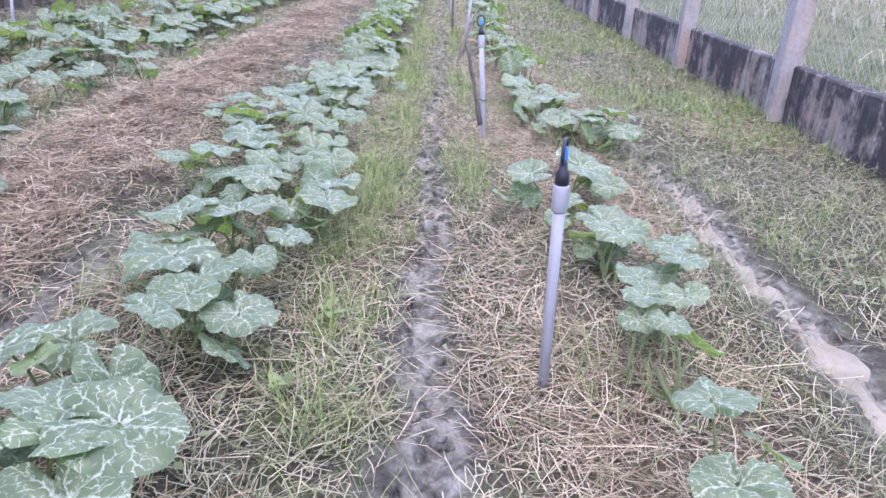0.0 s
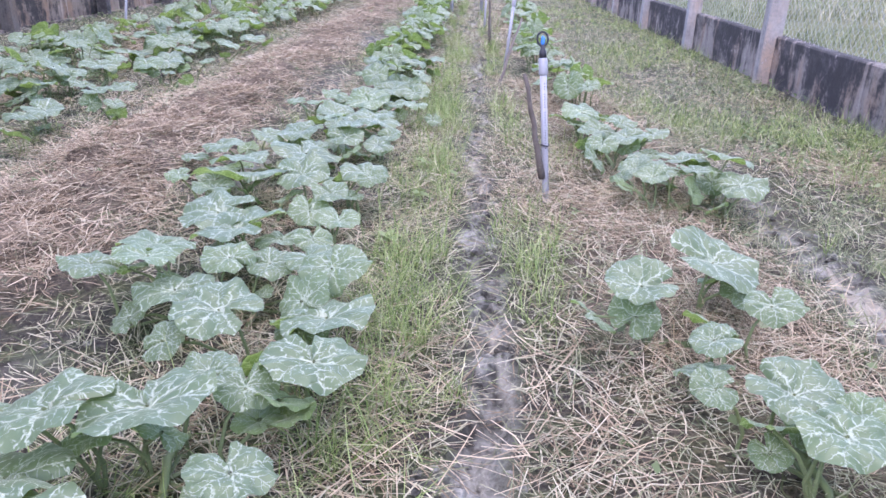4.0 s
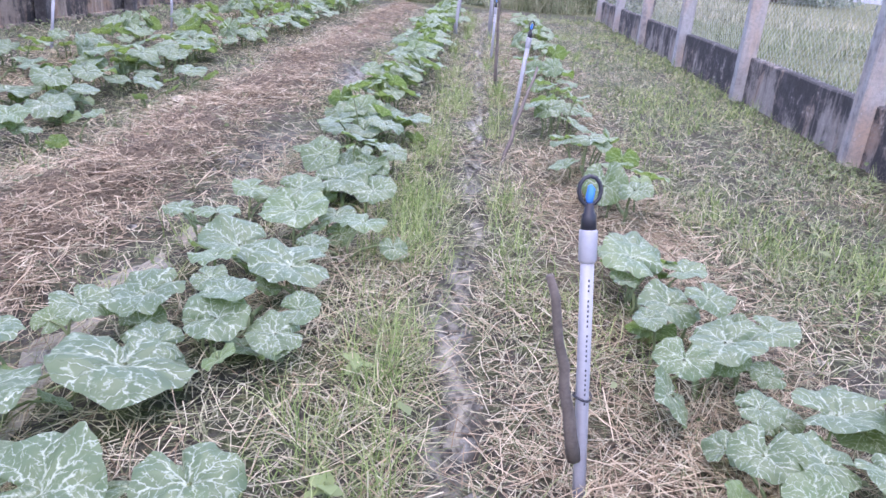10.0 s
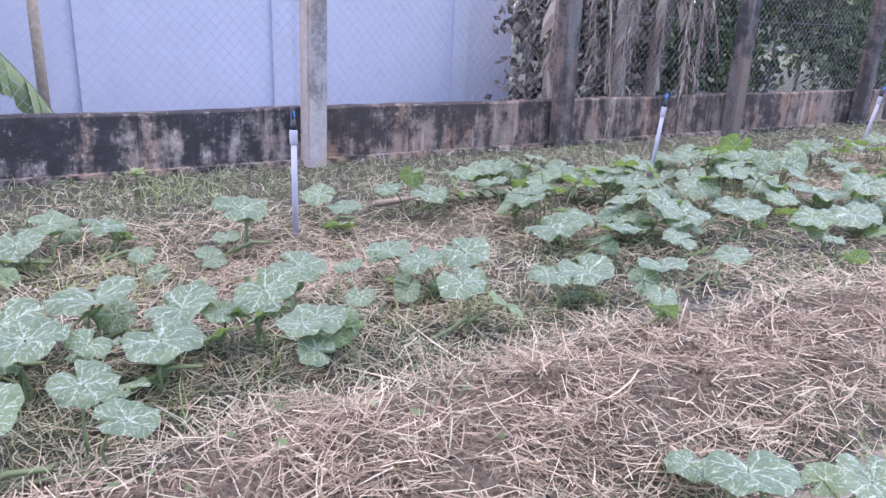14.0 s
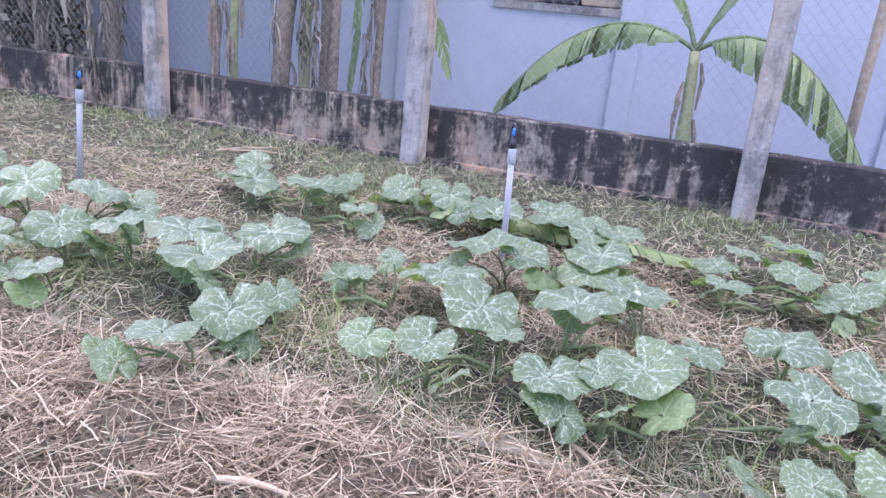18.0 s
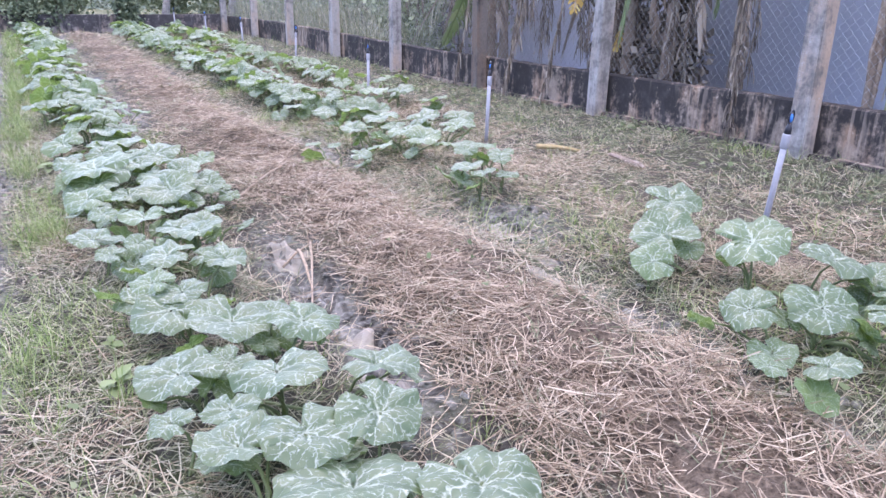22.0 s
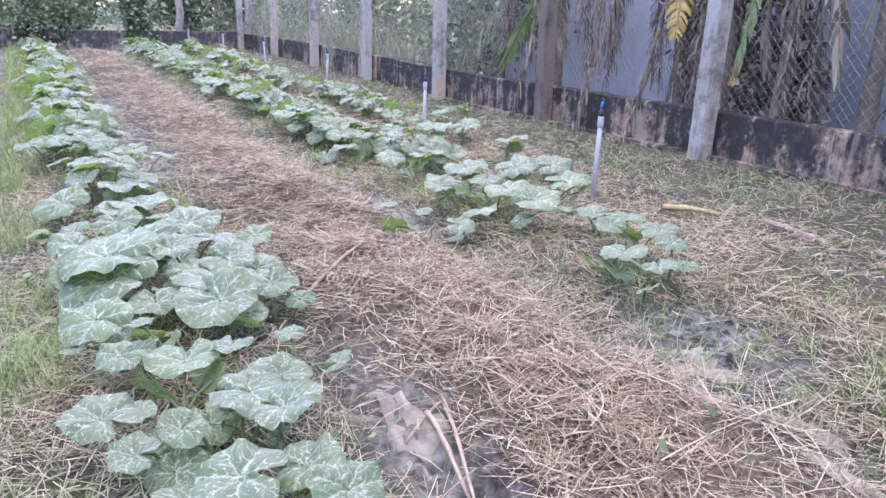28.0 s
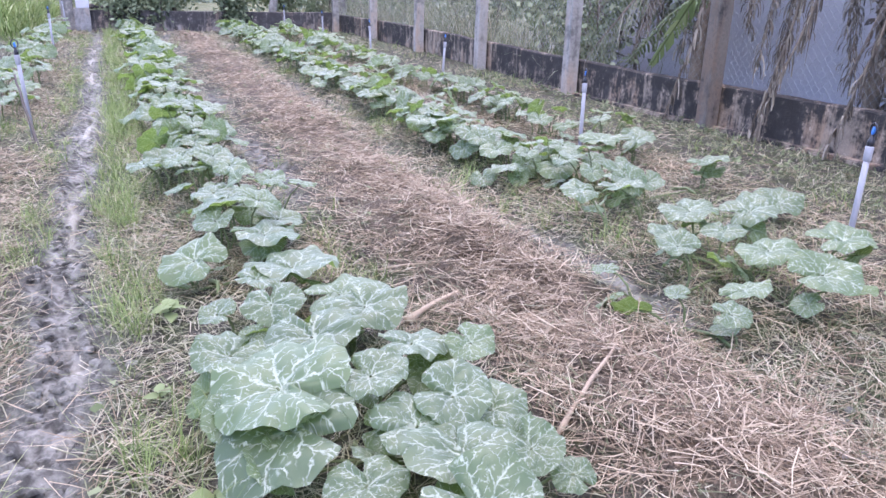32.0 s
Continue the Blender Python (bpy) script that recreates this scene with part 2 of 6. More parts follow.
SOIL = ground_material()
PUMPKIN = leaf_material("pumpkin_leaf", (0.052, 0.085, 0.047), (0.122, 0.168, 0.096), (0.56, 0.61, 0.5))
YOUNG = leaf_material("young_leaf", (0.075, 0.12, 0.045), (0.13, 0.18, 0.075), (0.38, 0.44, 0.3), 0.6, 0.22)
STALK = plain("stalk", (0.13, 0.16, 0.075), 0.6)
PVC = plain("grey_pvc", (0.31, 0.305, 0.345), 0.4, 0.12, 12, 0.45, 0, 0.05)
CAP = plain("dark_plastic", (0.03, 0.03, 0.04), 0.4, 0.2)
BLUE = plain("blue_plastic", (0.05, 0.2, 0.6), 0.4, 0.15)
CEMENT = stained("mouldy_cement", (0.3, 0.265, 0.25), (0.05, 0.046, 0.049), 0.515, 0.06, 0.25)
TAN_CEMENT = stained("tan_cement", (0.37, 0.295, 0.24), (0.036, 0.032, 0.032), 0.53, 0.05, 0.3)
BLACK_CEMENT = stained("black_cement", (0.35, 0.29, 0.25), (0.036, 0.032, 0.033), 0.545, 0.045, 0.2)
BROWN_CEMENT = stained("brown_cement", (0.29, 0.222, 0.178), (0.05, 0.041, 0.038), 0.515, 0.04, 0.6)
POST = stained("post_concrete", (0.42, 0.395, 0.385), (0.17, 0.16, 0.158), 0.475)
POST_DARK = stained("dark_post_concrete", (0.38, 0.365, 0.375), (0.19, 0.18, 0.187), 0.475)
WIRE = plain("galvanised_wire", (0.33, 0.33, 0.35), 0.5, 0.2, 20, 0.4, 0.2, 0)
HOUSE = plain("blue_house_paint", (0.44, 0.44, 0.51), 0.8, 0.07, 1.2, 0.2, 0, 0.1)
HOUSE_PALE = plain("pale_house_paint", (0.52, 0.505, 0.58), 0.8, 0.08, 1.5, 0.2, 0, 0.1)
BARK = plain("branch_bark", (0.12, 0.1, 0.09), 0.9, 0.4, 20)
FADED = plain("weathered_wood", (0.36, 0.28, 0.205), 0.9, 0.3, 20)

# ---- mesh helpers ----


def part(name, bm, material, parent=None, label="", smooth=False):
    me = bpy.data.meshes.new(name)
    bm.to_mesh(me)
    bm.free()
    return link(name, me, material, parent, label, smooth)


def link(name, me, material, parent=None, label="", smooth=False):
    if material and not me.materials:
        me.materials.append(material)
    if smooth:
        me.polygons.foreach_set("use_smooth", [True] * len(me.polygons))
    ob = new(name, me)
    if parent:
        ob.parent = parent
    return tagged(ob, label)


def box(bm, x0, x1, y0, y1, z0, z1, bevel=0.0):
    r = bmesh.ops.create_cube(bm, size=1, matrix=Matrix.Translation(((x0 + x1) / 2, (y0 + y1) / 2, (z0 + z1) / 2)) @ Matrix.Diagonal((x1 - x0, y1 - y0, z1 - z0, 1)))
    if bevel:
        es = {e for v in r["verts"] for e in v.link_edges}
        bmesh.ops.bevel(bm, geom=list(es), offset=bevel, segments=2, affect="EDGES")


def tube(bm, pts, radii, n=6, cap=True):
    """A tapered tube along a list of places."""
    rings = []
    for i, p in enumerate(pts):
        p = Vector(p)
        d = (Vector(pts[min(i + 1, len(pts) - 1)]) - Vector(pts[max(i - 1, 0)])).normalized()
        u = d.cross(Vector((0.3, 1, 0.1)) if abs(d.y) < 0.9 else Vector((1, 0, 0.1))).normalized()
        w = d.cross(u)
        rings.append([bm.verts.new(p + radii[i] * (math.cos(2 * math.pi * k / n) * u + math.sin(2 * math.pi * k / n) * w)) for k in range(n)])
    for a, b in zip(rings, rings[1:]):
        for k in range(n):
            bm.faces.new((a[k], a[(k + 1) % n], b[(k + 1) % n], b[k]))
    if cap:
        bm.faces.new(rings[0][::-1])
        bm.faces.new(rings[-1])


def raw_mesh(name, verts, faces, uv=None):
    """A mesh out of arrays: verts (n, 3), quads (m, 4)."""
    me = bpy.data.meshes.new(name)
    k = faces.shape[1]
    me.vertices.add(len(verts))
    me.vertices.foreach_set("co", np.asarray(verts, np.float32).ravel())
    me.loops.add(faces.size)
    me.loops.foreach_set("vertex_index", faces.astype(np.int32).ravel())
    me.polygons.add(len(faces))
    me.polygons.foreach_set("loop_start", np.arange(0, faces.size, k, dtype=np.int32))
    me.update(calc_edges=True)
    me.validate()
    return me


# ---- ground ----


def smooth_noise(x, y, s, seed):
    """Cheap sum of sines, about -1 to 1."""
    r = np.random.default_rng(seed)
    out = np.zeros_like(x)
    for i in range(7):
        a, f, ph = r.uniform(0, 6.283), s * r.uniform(0.5, 1.9), r.uniform(0, 6.283)
        out += np.sin(f * (x * math.cos(a) + y * math.sin(a)) + ph)
    return out / 3.2


def rise(y):
    """The ground climbs a little towards the back wall."""
    t = np.clip((-7.0 - np.asarray(y, float)) / 9.0, 0, 1)
    return 0.13 * t * t * (3 - 2 * t)


def bump1(v, c, w):
    return np.exp(-((v - c) / w) ** 2)


def wobble(y):
    return 0.05 * np.sin(y * 0.9 + 0.4) + 0.03 * np.sin(y * 2.3)


def furrow_x(y):
    return 0.3 * wobble(y) + 0.024 * np.sin(4.3 * y + 1) + 0.016 * np.sin(9.7 * y) + 0.008 * np.sin(19 * y)


def bed_amount(x, y):
    """How much of the straw bed lies at a place; its edge is ragged."""
    n = 0.05 * smooth_noise(x, y, 4, 13) + 0.035 * smooth_noise(x, y, 14, 14)
    return np.clip(1.25 - np.abs(x + 1.7 - 0.3 * wobble(y)) / (0.365 + n), 0, 1) * (y < 20) * (y > -17.8)


def wet_film(x, y):
    """Thin pools of pale clay water winding along the bottom of the furrow."""
    run = np.clip(smooth_noise(y * 0 + 2, y, 4.2, 23) * 2.2 - 0.2 + 0.3 * (np.abs(y - 2.2) < 1.0) - 0.1 * (y < -0.5), 0, 1) * np.clip(np.maximum((y - 2.0) / 0.6, (-1.2 - y) / 0.5), 0.05, 1)
    wide = 0.022 + 0.013 * smooth_noise(x * 0.3, y, 9, 25)
    return np.clip(1.9 * bump1(x, furrow_x(y) + 0.022 * smooth_noise(x * 0, y, 7, 24), wide) - 0.5, 0, 1) * run


def zones(x, y):
    """Amounts of mud, straw and open field, and the height of the ground."""
    w = wobble(y)
    n1, n2 = smooth_noise(x, y, 5, 3), smooth_noise(x, y, 17, 4)
    fur = bump1(x, furrow_x(y), 0.046 + 0.02 * np.clip((3.2 - y) / 1.0, 0, 1) - 0.022 * np.clip((y - 4.6) / 1.5, 0, 1) + 0.042 * np.clip(-0.4 - y, 0, 1) + 0.018 * bump1(y, 2.0, 1.4) + 0.02 * n1 + 0.015 * n2)
    bed = bed_amount(x, y)
    wet_a = bump1(x, -1.2 + 0.4 * w, 0.13) * np.clip(0.15 + 0.9 * smooth_noise(y * 0 + 3, y, 1.7, 9), 0, 1)
    wet_b = bump1(x, -2.16 + 0.3 * w, 0.085 + 0.03 * n1) * np.clip(0.1 + 0.9 * smooth_noise(y * 0, y, 1.5, 19) + 0.35 * bump1(y, -0.4, 2.0), 0, 1)
    bare = bump1(x, -2.45, 0.28) * bump1(y, -1.5, 0.42)
    wet_r = bump1(x, 1.28 + 0.3 * w, 0.1) * np.clip((5.2 - y) / 1.5, 0, 1) * np.clip((y - 0) / 1.0, 0, 1)
    mud = np.clip(1.5 * fur + wet_a + wet_b + 0.9 * bare + 1.2 * wet_r, 0, 1)
    st_t = bump1(x, -3.4, 0.45) * np.clip(0.45 + 0.5 * smooth_noise(x, y, 2.2, 31), 0, 1)
    st_r = bump1(x, 0.62, 0.38) * np.clip(0.6 + 0.5 * smooth_noise(x, y, 2.2, 37), 0, 1) + bump1(x, 1.95, 0.45) * np.clip(0.9 * smooth_noise(x, y, 1.9, 38), 0, 1) * (y < 7)
    straw = np.clip(bed * 1.1 + 0.8 * st_t + 0.8 * st_r, 0, 1) * (1 - 0.9 * np.clip(mud * 1.2, 0, 1))
    field = np.clip((x - 2.55) / 0.3, 0, 1) + np.clip((y - 21) / 1, 0, 1) + np.clip((-19.3 - y) / 1, 0, 1)
    inside = np.clip((2.5 - x) / 0.5, 0, 1) * np.clip((x + 5.3) / 0.4, 0, 1)
    h = -0.05 * fur - 0.03 * wet_a - 0.025 * wet_b - 0.045 * wet_r - 0.02 * bare
    h += (0.085 + 0.03 * n1 + 0.02 * n2 + 0.012 * smooth_noise(x, y, 38, 15)) * bed ** 0.7 + 0.03 * bump1(x, -2.75, 0.35) + 0.03 * bump1(x, 0.55, 0.28) + 0.025 * bump1(x, -0.6, 0.25)
    h += inside * (0.008 * n1 + 0.005 * n2) + 0.012 * mud * n2 + mud * (0.036 * np.abs(smooth_noise(x, y, 30, 5)) - 0.014) + 0.007 * mud * smooth_noise(x, y, 85, 6)
    return mud, straw, np.clip(field, 0, 1), h + rise(y)


def height(x, y):
    return float(zones(np.array([float(x)]), np.array([float(y)]))[3][0])


def axis(stops):
    out = []
    for a, b, s in stops:
        out.append(np.arange(a, b, s))
    return np.concatenate(out + [np.array([stops[-1][1]])])


gx = axis([(-600, -60, 60), (-60, -10, 5), (-10, -5.4, 0.4), (-5.4, -3.0, 0.06), (-3.0, -0.28, 0.04), (-0.28, 0.28, 0.014), (0.28, 1.5, 0.04), (1.5, 2.6, 0.06), (2.6, 8, 0.3), (8, 60, 5), (60, 600, 60)])
gy = axis([(-600, -60, 60), (-60, -25, 3), (-25, -6, 0.15), (-6, -4.5, 0.06), (-4.5, 7, 0.03), (7, 11, 0.08), (11, 22, 0.15), (22, 60, 3), (60, 600, 60)])
GX, GY = np.meshgrid(gx, gy)
mud, straw, field, hh = zones(GX.ravel(), GY.ravel())
nx, ny = len(gx), len(gy)
ii = (np.arange(ny - 1)[:, None] * nx + np.arange(nx - 1)[None]).ravel()
me = raw_mesh("ground", np.stack([GX.ravel(), GY.ravel(), hh], 1), np.stack([ii, ii + 1, ii + nx + 1, ii + nx], 1))
for nm, v in (("mud", mud), ("straw", straw), ("field", field), ("film", wet_film(GX.ravel(), GY.ravel()))):
    me.attributes.new(nm, "FLOAT", "POINT").data.foreach_set("value", v.astype(np.float32))
tagged(link("ground", me, SOIL, smooth=True), "wet clay garden soil with a muddy furrow and mulched beds", "ground", kind="structure")


# ---- boundary walls, posts and wire ----
BACK = -19.3
POST_L = [-19.2, -16.3, -13.7, -11.2, -8.73, -6.36, -4.14, -1.85, 0.47, 2.75, 5.06, 7.35, 9.62, 11.9, 14.2, 16.5, 18.7, 20.9]
POST_R = [-1.9, 0.56, 3.0, 5.5, 7.95, 10.4, 12.85, 15.3, 17.75, 20.2]
WALL_L, WALL_R = -5.42, 2.6


def rough_wall(name, x0, x1, y0, y1, z1, axis_y=True, material=CEMENT):
    """A low wall whose top edge is chipped and uneven."""
    bm = bmesh.new()
    n = int(abs(y1 - y0) / 0.12)
    rows = []
    for i in range(n + 1):
        y = y0 + (y1 - y0) * i / n
        e = 0.003 * math.sin(i * 0.37) + rnd.uniform(-0.004, 0.004) + float(rise(y if axis_y else x0))
        f = rnd.uniform(-0.004, 0.004)
        pts = [(x0 - f, y, -0.1), (x0 - f, y, z1 - 0.012 + e), (x0 + 0.014, y, z1 + e), (x1 - 0.014, y, z1 + e), (x1 + f, y, z1 - 0.012 + e), (x1 + f, y, -0.1)]
        rows.append([bm.verts.new(p if axis_y else (p[1], p[0], p[2])) for p in pts])
    for a, b in zip(rows, rows[1:]):
        for k in range(5):
            bm.faces.new((a[k], a[k + 1], b[k + 1], b[k]))
    bm.faces.new(rows[0])
    bm.faces.new(rows[-1][::-1])
    bmesh.ops.recalc_face_normals(bm, faces=bm.faces)
    return part(name, bm, material)


for a, b, mat, label in ((BACK, 0.47, TAN_CEMENT, "low cement wall with black mould and tan patches under a wire fence"), (0.47, 5.06, BLACK_CEMENT, "low cement wall blackened by mould under a wire fence"),
                         (5.06, 20.95, BROWN_CEMENT, "low brown cement wall with pale drips under a wire fence")):
    tagged(rough_wall("wall_left", WALL_L - 0.12, WALL_L, a, b, 0.4, True, mat), label, "wall", kind="structure")
footing = bmesh.new()
box(footing, WALL_L, WALL_L + 0.09, BACK, 20.9, -0.1, 0.035, 0.01)
tagged(part("wall_footing", footing, TAN_CEMENT), "narrow cement footing along the wall", "wall footing", kind="structure")
tagged(rough_wall("wall_right", WALL_R, WALL_R + 0.12, -3, 20.3, 0.42), "low cement wall stained black with mould", "wall", kind="structure")
tagged(rough_wall("wall_back", BACK - 0.12, BACK, -5.4, 0.6, 0.45, False), "low dark cement wall closing the garden", "wall", kind="structure")


def post_mesh(w, h):
    bm = bmesh.new()
    box(bm, -w / 2, w / 2, -w / 2, w / 2, -0.15, h, 0.008)
    bmesh.ops.bisect_plane(bm, geom=bm.verts[:] + bm.edges[:] + bm.faces[:], plane_co=(0, 0, 0.6), plane_no=(0, 0, 1))
    me = bpy.data.meshes.new("fence_post")
    bm.to_mesh(me)
    bm.free()
    return me


def chain_link(width, h, pitch=0.075):
    """One bay of diamond wire mesh: zigzag wires with thickness."""
    bm_v, bm_f = [], []
    r = 0.0014

    def seg(a, b):
        a, b = Vector(a), Vector(b)
        d = (b - a).normalized()
        u = Vector((1, 0, 0))
        w = d.cross(u)
        base = len(bm_v)
        for p in (a, b):
            for k in range(3):
                t = 2 * math.pi * k / 3
                bm_v.append(p + r * (math.cos(t) * u + math.sin(t) * w))
        for k in range(3):
            bm_f.append((base + k, base + (k + 1) % 3, base + 3 + (k + 1) % 3, base + 3 + k))

    half = pitch / 2
    tall = half * 1.08
    n, rows = int(width / half), int(h / tall)
    for i in range(n + 1):
        y0 = i * half
        for j in range(rows):
            s = 1 if (i + j) % 2 == 0 else -1
            seg((0.003 * s, y0 - s * half / 2, j * tall), (-0.003 * s, y0 + s * half / 2, (j + 1) * tall))
    seg((0, 0, h), (0, width, h))
    seg((0, 0, h * 0.5), (0, width, h * 0.5))
    me = raw_mesh("chain_link", np.array([tuple(v) for v in bm_v]), np.array(bm_f))
    return me


POST_ME, POST_RIGHT = post_mesh(0.145, 2.0), post_mesh(0.145, 2.0)
POST_BLACK = post_mesh(0.145, 2.0)
POST_RIGHT.materials.append(POST_DARK)
POST_BLACK.materials.append(stained("black_post_concrete", (0.17, 0.15, 0.14), (0.045, 0.041, 0.042), 0.5))
LINK_ME = chain_link(2.3, 1.45, 0.076)


def fence(posts, x_post, x_wire, base, label, group, shape=POST_ME):
    for i, y in enumerate(posts):
        black = shape == POST_ME and (y > 6 or -7 < y < -6)
        p = link("fence_post", POST_BLACK if black else shape, POST)
        p.matrix_basis = pose(x_post, y, rise(y), rnd.uniform(-0.7, 0.7), rnd.uniform(-0.7, 0.7), rnd.uniform(-3, 3))
        tagged(p, "square concrete fence post dark with mould" if black else label, "fence post", group)
        if i + 1 < len(posts):
            gap = posts[i + 1] - y
            c = link("chain_link", LINK_ME, WIRE)
            c.matrix_basis = Matrix.Translation((x_wire, y + 0.02, base + 0.005 + rise(y))) @ Matrix.Diagonal((1, gap / 2.32, 1, 1))
            tagged(c, "galvanised diamond wire mesh stretched between concrete posts", "wire fence", group + " mesh", "structure")


fence(POST_L, WALL_L + 0.1, WALL_L - 0.06, 0.4, "square concrete fence post streaked with grey mould", "posts of the house-side fence")
fence(POST_R, WALL_R - 0.02, WALL_R + 0.06, 0.42, "weathered grey concrete fence post set in the low wall", "posts of the field-side fence", POST_RIGHT)

# ---- blue house behind the wall ----
HX = -7.3


def house():
    root = tagged(new("house"), "single-storey house with pale blue painted side wall", "house")
    y0, y1, h = -5.0, 8.2, 3.3
    wy0, wy1, wz0, wz1 = 0.4, 1.5, 1.2, 2.3
    for a, b, c, d in ((y0, wy0, -0.1, h), (wy1, y1, -0.1, h), (wy0, wy1, -0.1, wz0), (wy0, wy1, wz1, h)):
        bm = bmesh.new()
        box(bm, HX - 0.2, HX, a, b, c, d)
        part("wall", bm, HOUSE, root)
    for q in ((HX - 6, HX - 0.2, y0, y0 + 0.2), (HX - 6, HX - 0.2, y1 - 0.2, y1), (HX - 6, HX - 5.8, y0 + 0.2, y1 - 0.2)):
        bm = bmesh.new()
        box(bm, *q, -0.1, h)
        part("end_wall", bm, HOUSE, root)
    for y in (-2.75, -0.6, 1.52, 3.75, 5.42, 7.4):
        bm = bmesh.new()
        box(bm, HX - 0.02, HX + 0.035, y, y + 0.2, -0.1, h, 0.006)
        part("pilaster", bm, HOUSE, root)
    bm = bmesh.new()
    box(bm, HX - 6.3, HX + 0.35, y0 - 0.3, y1 + 0.3, h, h + 0.12, 0.01)
    part("roof", bm, POST, root)
    fr = bmesh.new()
    box(fr, HX - 0.1, HX + 0.03, wy0 - 0.06, wy1 + 0.06, wz0 - 0.07, wz0, 0.008)
    box(fr, HX - 0.1, HX + 0.03, wy0 - 0.06, wy1 + 0.06, wz1, wz1 + 0.06, 0.008)
    box(fr, HX - 0.1, HX + 0.02, wy0 - 0.06, wy0, wz0, wz1, 0.006)
    box(fr, HX - 0.1, HX + 0.02, wy1, wy1 + 0.06, wz0, wz1, 0.006)
    win = part("window", fr, POST, root)
    for k in range(3):
        sh = bmesh.new()
        a = wy0 + (wy1 - wy0) * k / 3
        box(sh, HX - 0.09, HX - 0.05, a + 0.01, a + (wy1 - wy0) / 3 - 0.01, wz0 + 0.01, wz1 - 0.01, 0.006)
        part("shutter", sh, FADED if k != 1 else CAP, win)


def back_house():
    root = tagged(new("house"), "pale lilac house wall half hidden by banana leaves", "house")
    for q in ((-8.0, -7.8, -12.4, -5.5), (-13.0, -8.0, -12.4, -12.2), (-13.0, -8.0, -5.7, -5.5)):
        bm = bmesh.new()
        box(bm, *q, -0.1, 3.0)
        part("wall", bm, HOUSE_PALE, root)
    bm = bmesh.new()
    box(bm, -13.3, -7.5, -12.7, -5.4, 3.0, 3.12, 0.01)
    part("roof", bm, POST, root)


house()
back_house()

# ---- sprinkler risers ----


def riser_parts(root, h, printed):
    """A grey pipe with a socket, dark nozzle and blue spinner."""
    bm = bmesh.new()
    tube(bm, [(0, 0, -0.12), (0, 0, h * 0.5), (0, 0, h)], [0.0145] * 3, 12)
    part("pipe", bm, PVC, root, smooth=True)
    bm = bmesh.new()
    tube(bm, [(0, 0, h - 0.05), (0, 0, h - 0.045), (0, 0, h + 0.015), (0, 0, h + 0.02)], [0.017, 0.0195, 0.0195, 0.017], 12)
    part("socket", bm, PVC, root, "grey pipe socket", True)
    bm = bmesh.new()
    tube(bm, [(0, 0, h + 0.02), (0, 0, h + 0.05), (0, 0, h + 0.055), (0, 0, h + 0.075)], [0.017, 0.015, 0.011, 0.009], 10)
    part("nozzle", bm, CAP, root, "black plastic nozzle", True)
    bm = bmesh.new()
    pts = [(0.024 * math.sin(a), 0, h + 0.1 - 0.03 * math.cos(a)) for a in np.linspace(0, 2 * math.pi, 13)]
    tube(bm, pts, [0.0045] * 13, 6)
    part("bridge", bm, CAP, root, "black spinner bridge", True)
    bm = bmesh.new()
    tube(bm, [(0, 0, h + 0.074), (0, 0, h + 0.085), (0.003, 0, h + 0.103), (0, 0, h + 0.112)], [0.006, 0.009, 0.0085, 0.004], 8)
    part("spinner", bm, BLUE, root, "blue spinner", True)
    if printed:
        for k in range(26):
            if k % 7 == 3:
                continue
            bm = bmesh.new()
            z = h - 0.09 - 0.011 * k
            box(bm, -0.0016, 0.0016, -0.0147, -0.0138, z, z + 0.005)
            part("print_mark", bm, CAP, root, "dark printed mark")


def riser(h, label, group, printed=False):
    root = new("sprinkler_riser")
    riser_parts(root, h, printed)
    return tagged(root, label, "sprinkler", group)


LEFT_PIPES = [(-3.52, -3.39, 2, -3), (-3.4, -0.68, -6, 1), (-3.62, 1.68, 2, -2), (-3.71, 4.34, -1, -3), (-4.06, 7.15, -4, 2), (-4.2, 10.06, -6, 6), (-4.0, 12.49, -2, 3),
              (-4.15, 16.05, 2, 2), (-3.73, 17.7, -2, 5), (-4.1, 19.35, 1, 2), (-3.58, -5.85, 5, -3), (-4.1, -9.8, 2, -4), (-3.97, -12.3, 2, 2), (-3.96, -15.19, -2, 2), (-3.87, -18.27, 0, 0)]
RIGHT_PIPES = [(0.33, 1.68, 7, -3), (0.29, 4.28, -10, -5), (0.26, 8.2, -2, 5), (0.12, 11.8, 1, 0), (0.1, 14.7, 0, 1), (0.32, -3.74, 1, 1), (0.36, -7.5, 0, 2), (0.5, -13.0, 2, 0), (0.6, -19.0, 0, 2)]
for h, spots, group in ((0.52, LEFT_PIPES, "sprinkler risers beside the house wall"), (0.61, RIGHT_PIPES, "sprinkler risers along the furrow")):
    first = riser(h, "thin grey plastic sprinkler pipe with a blue head", group, h > 0.6)
    for i, (x, y, ax, ay) in enumerate(spots):
        m = pose(x, y, height(x, y) - 0.01, ax, ay, 0) @ pose(0, 0, 0, 0, 0, (72, 12, 40, -25, 60)[i % 5])
        if i == 0:
            first.matrix_basis = m
        else:
            copy_thing(first, m)

# ---- pumpkin plants ----


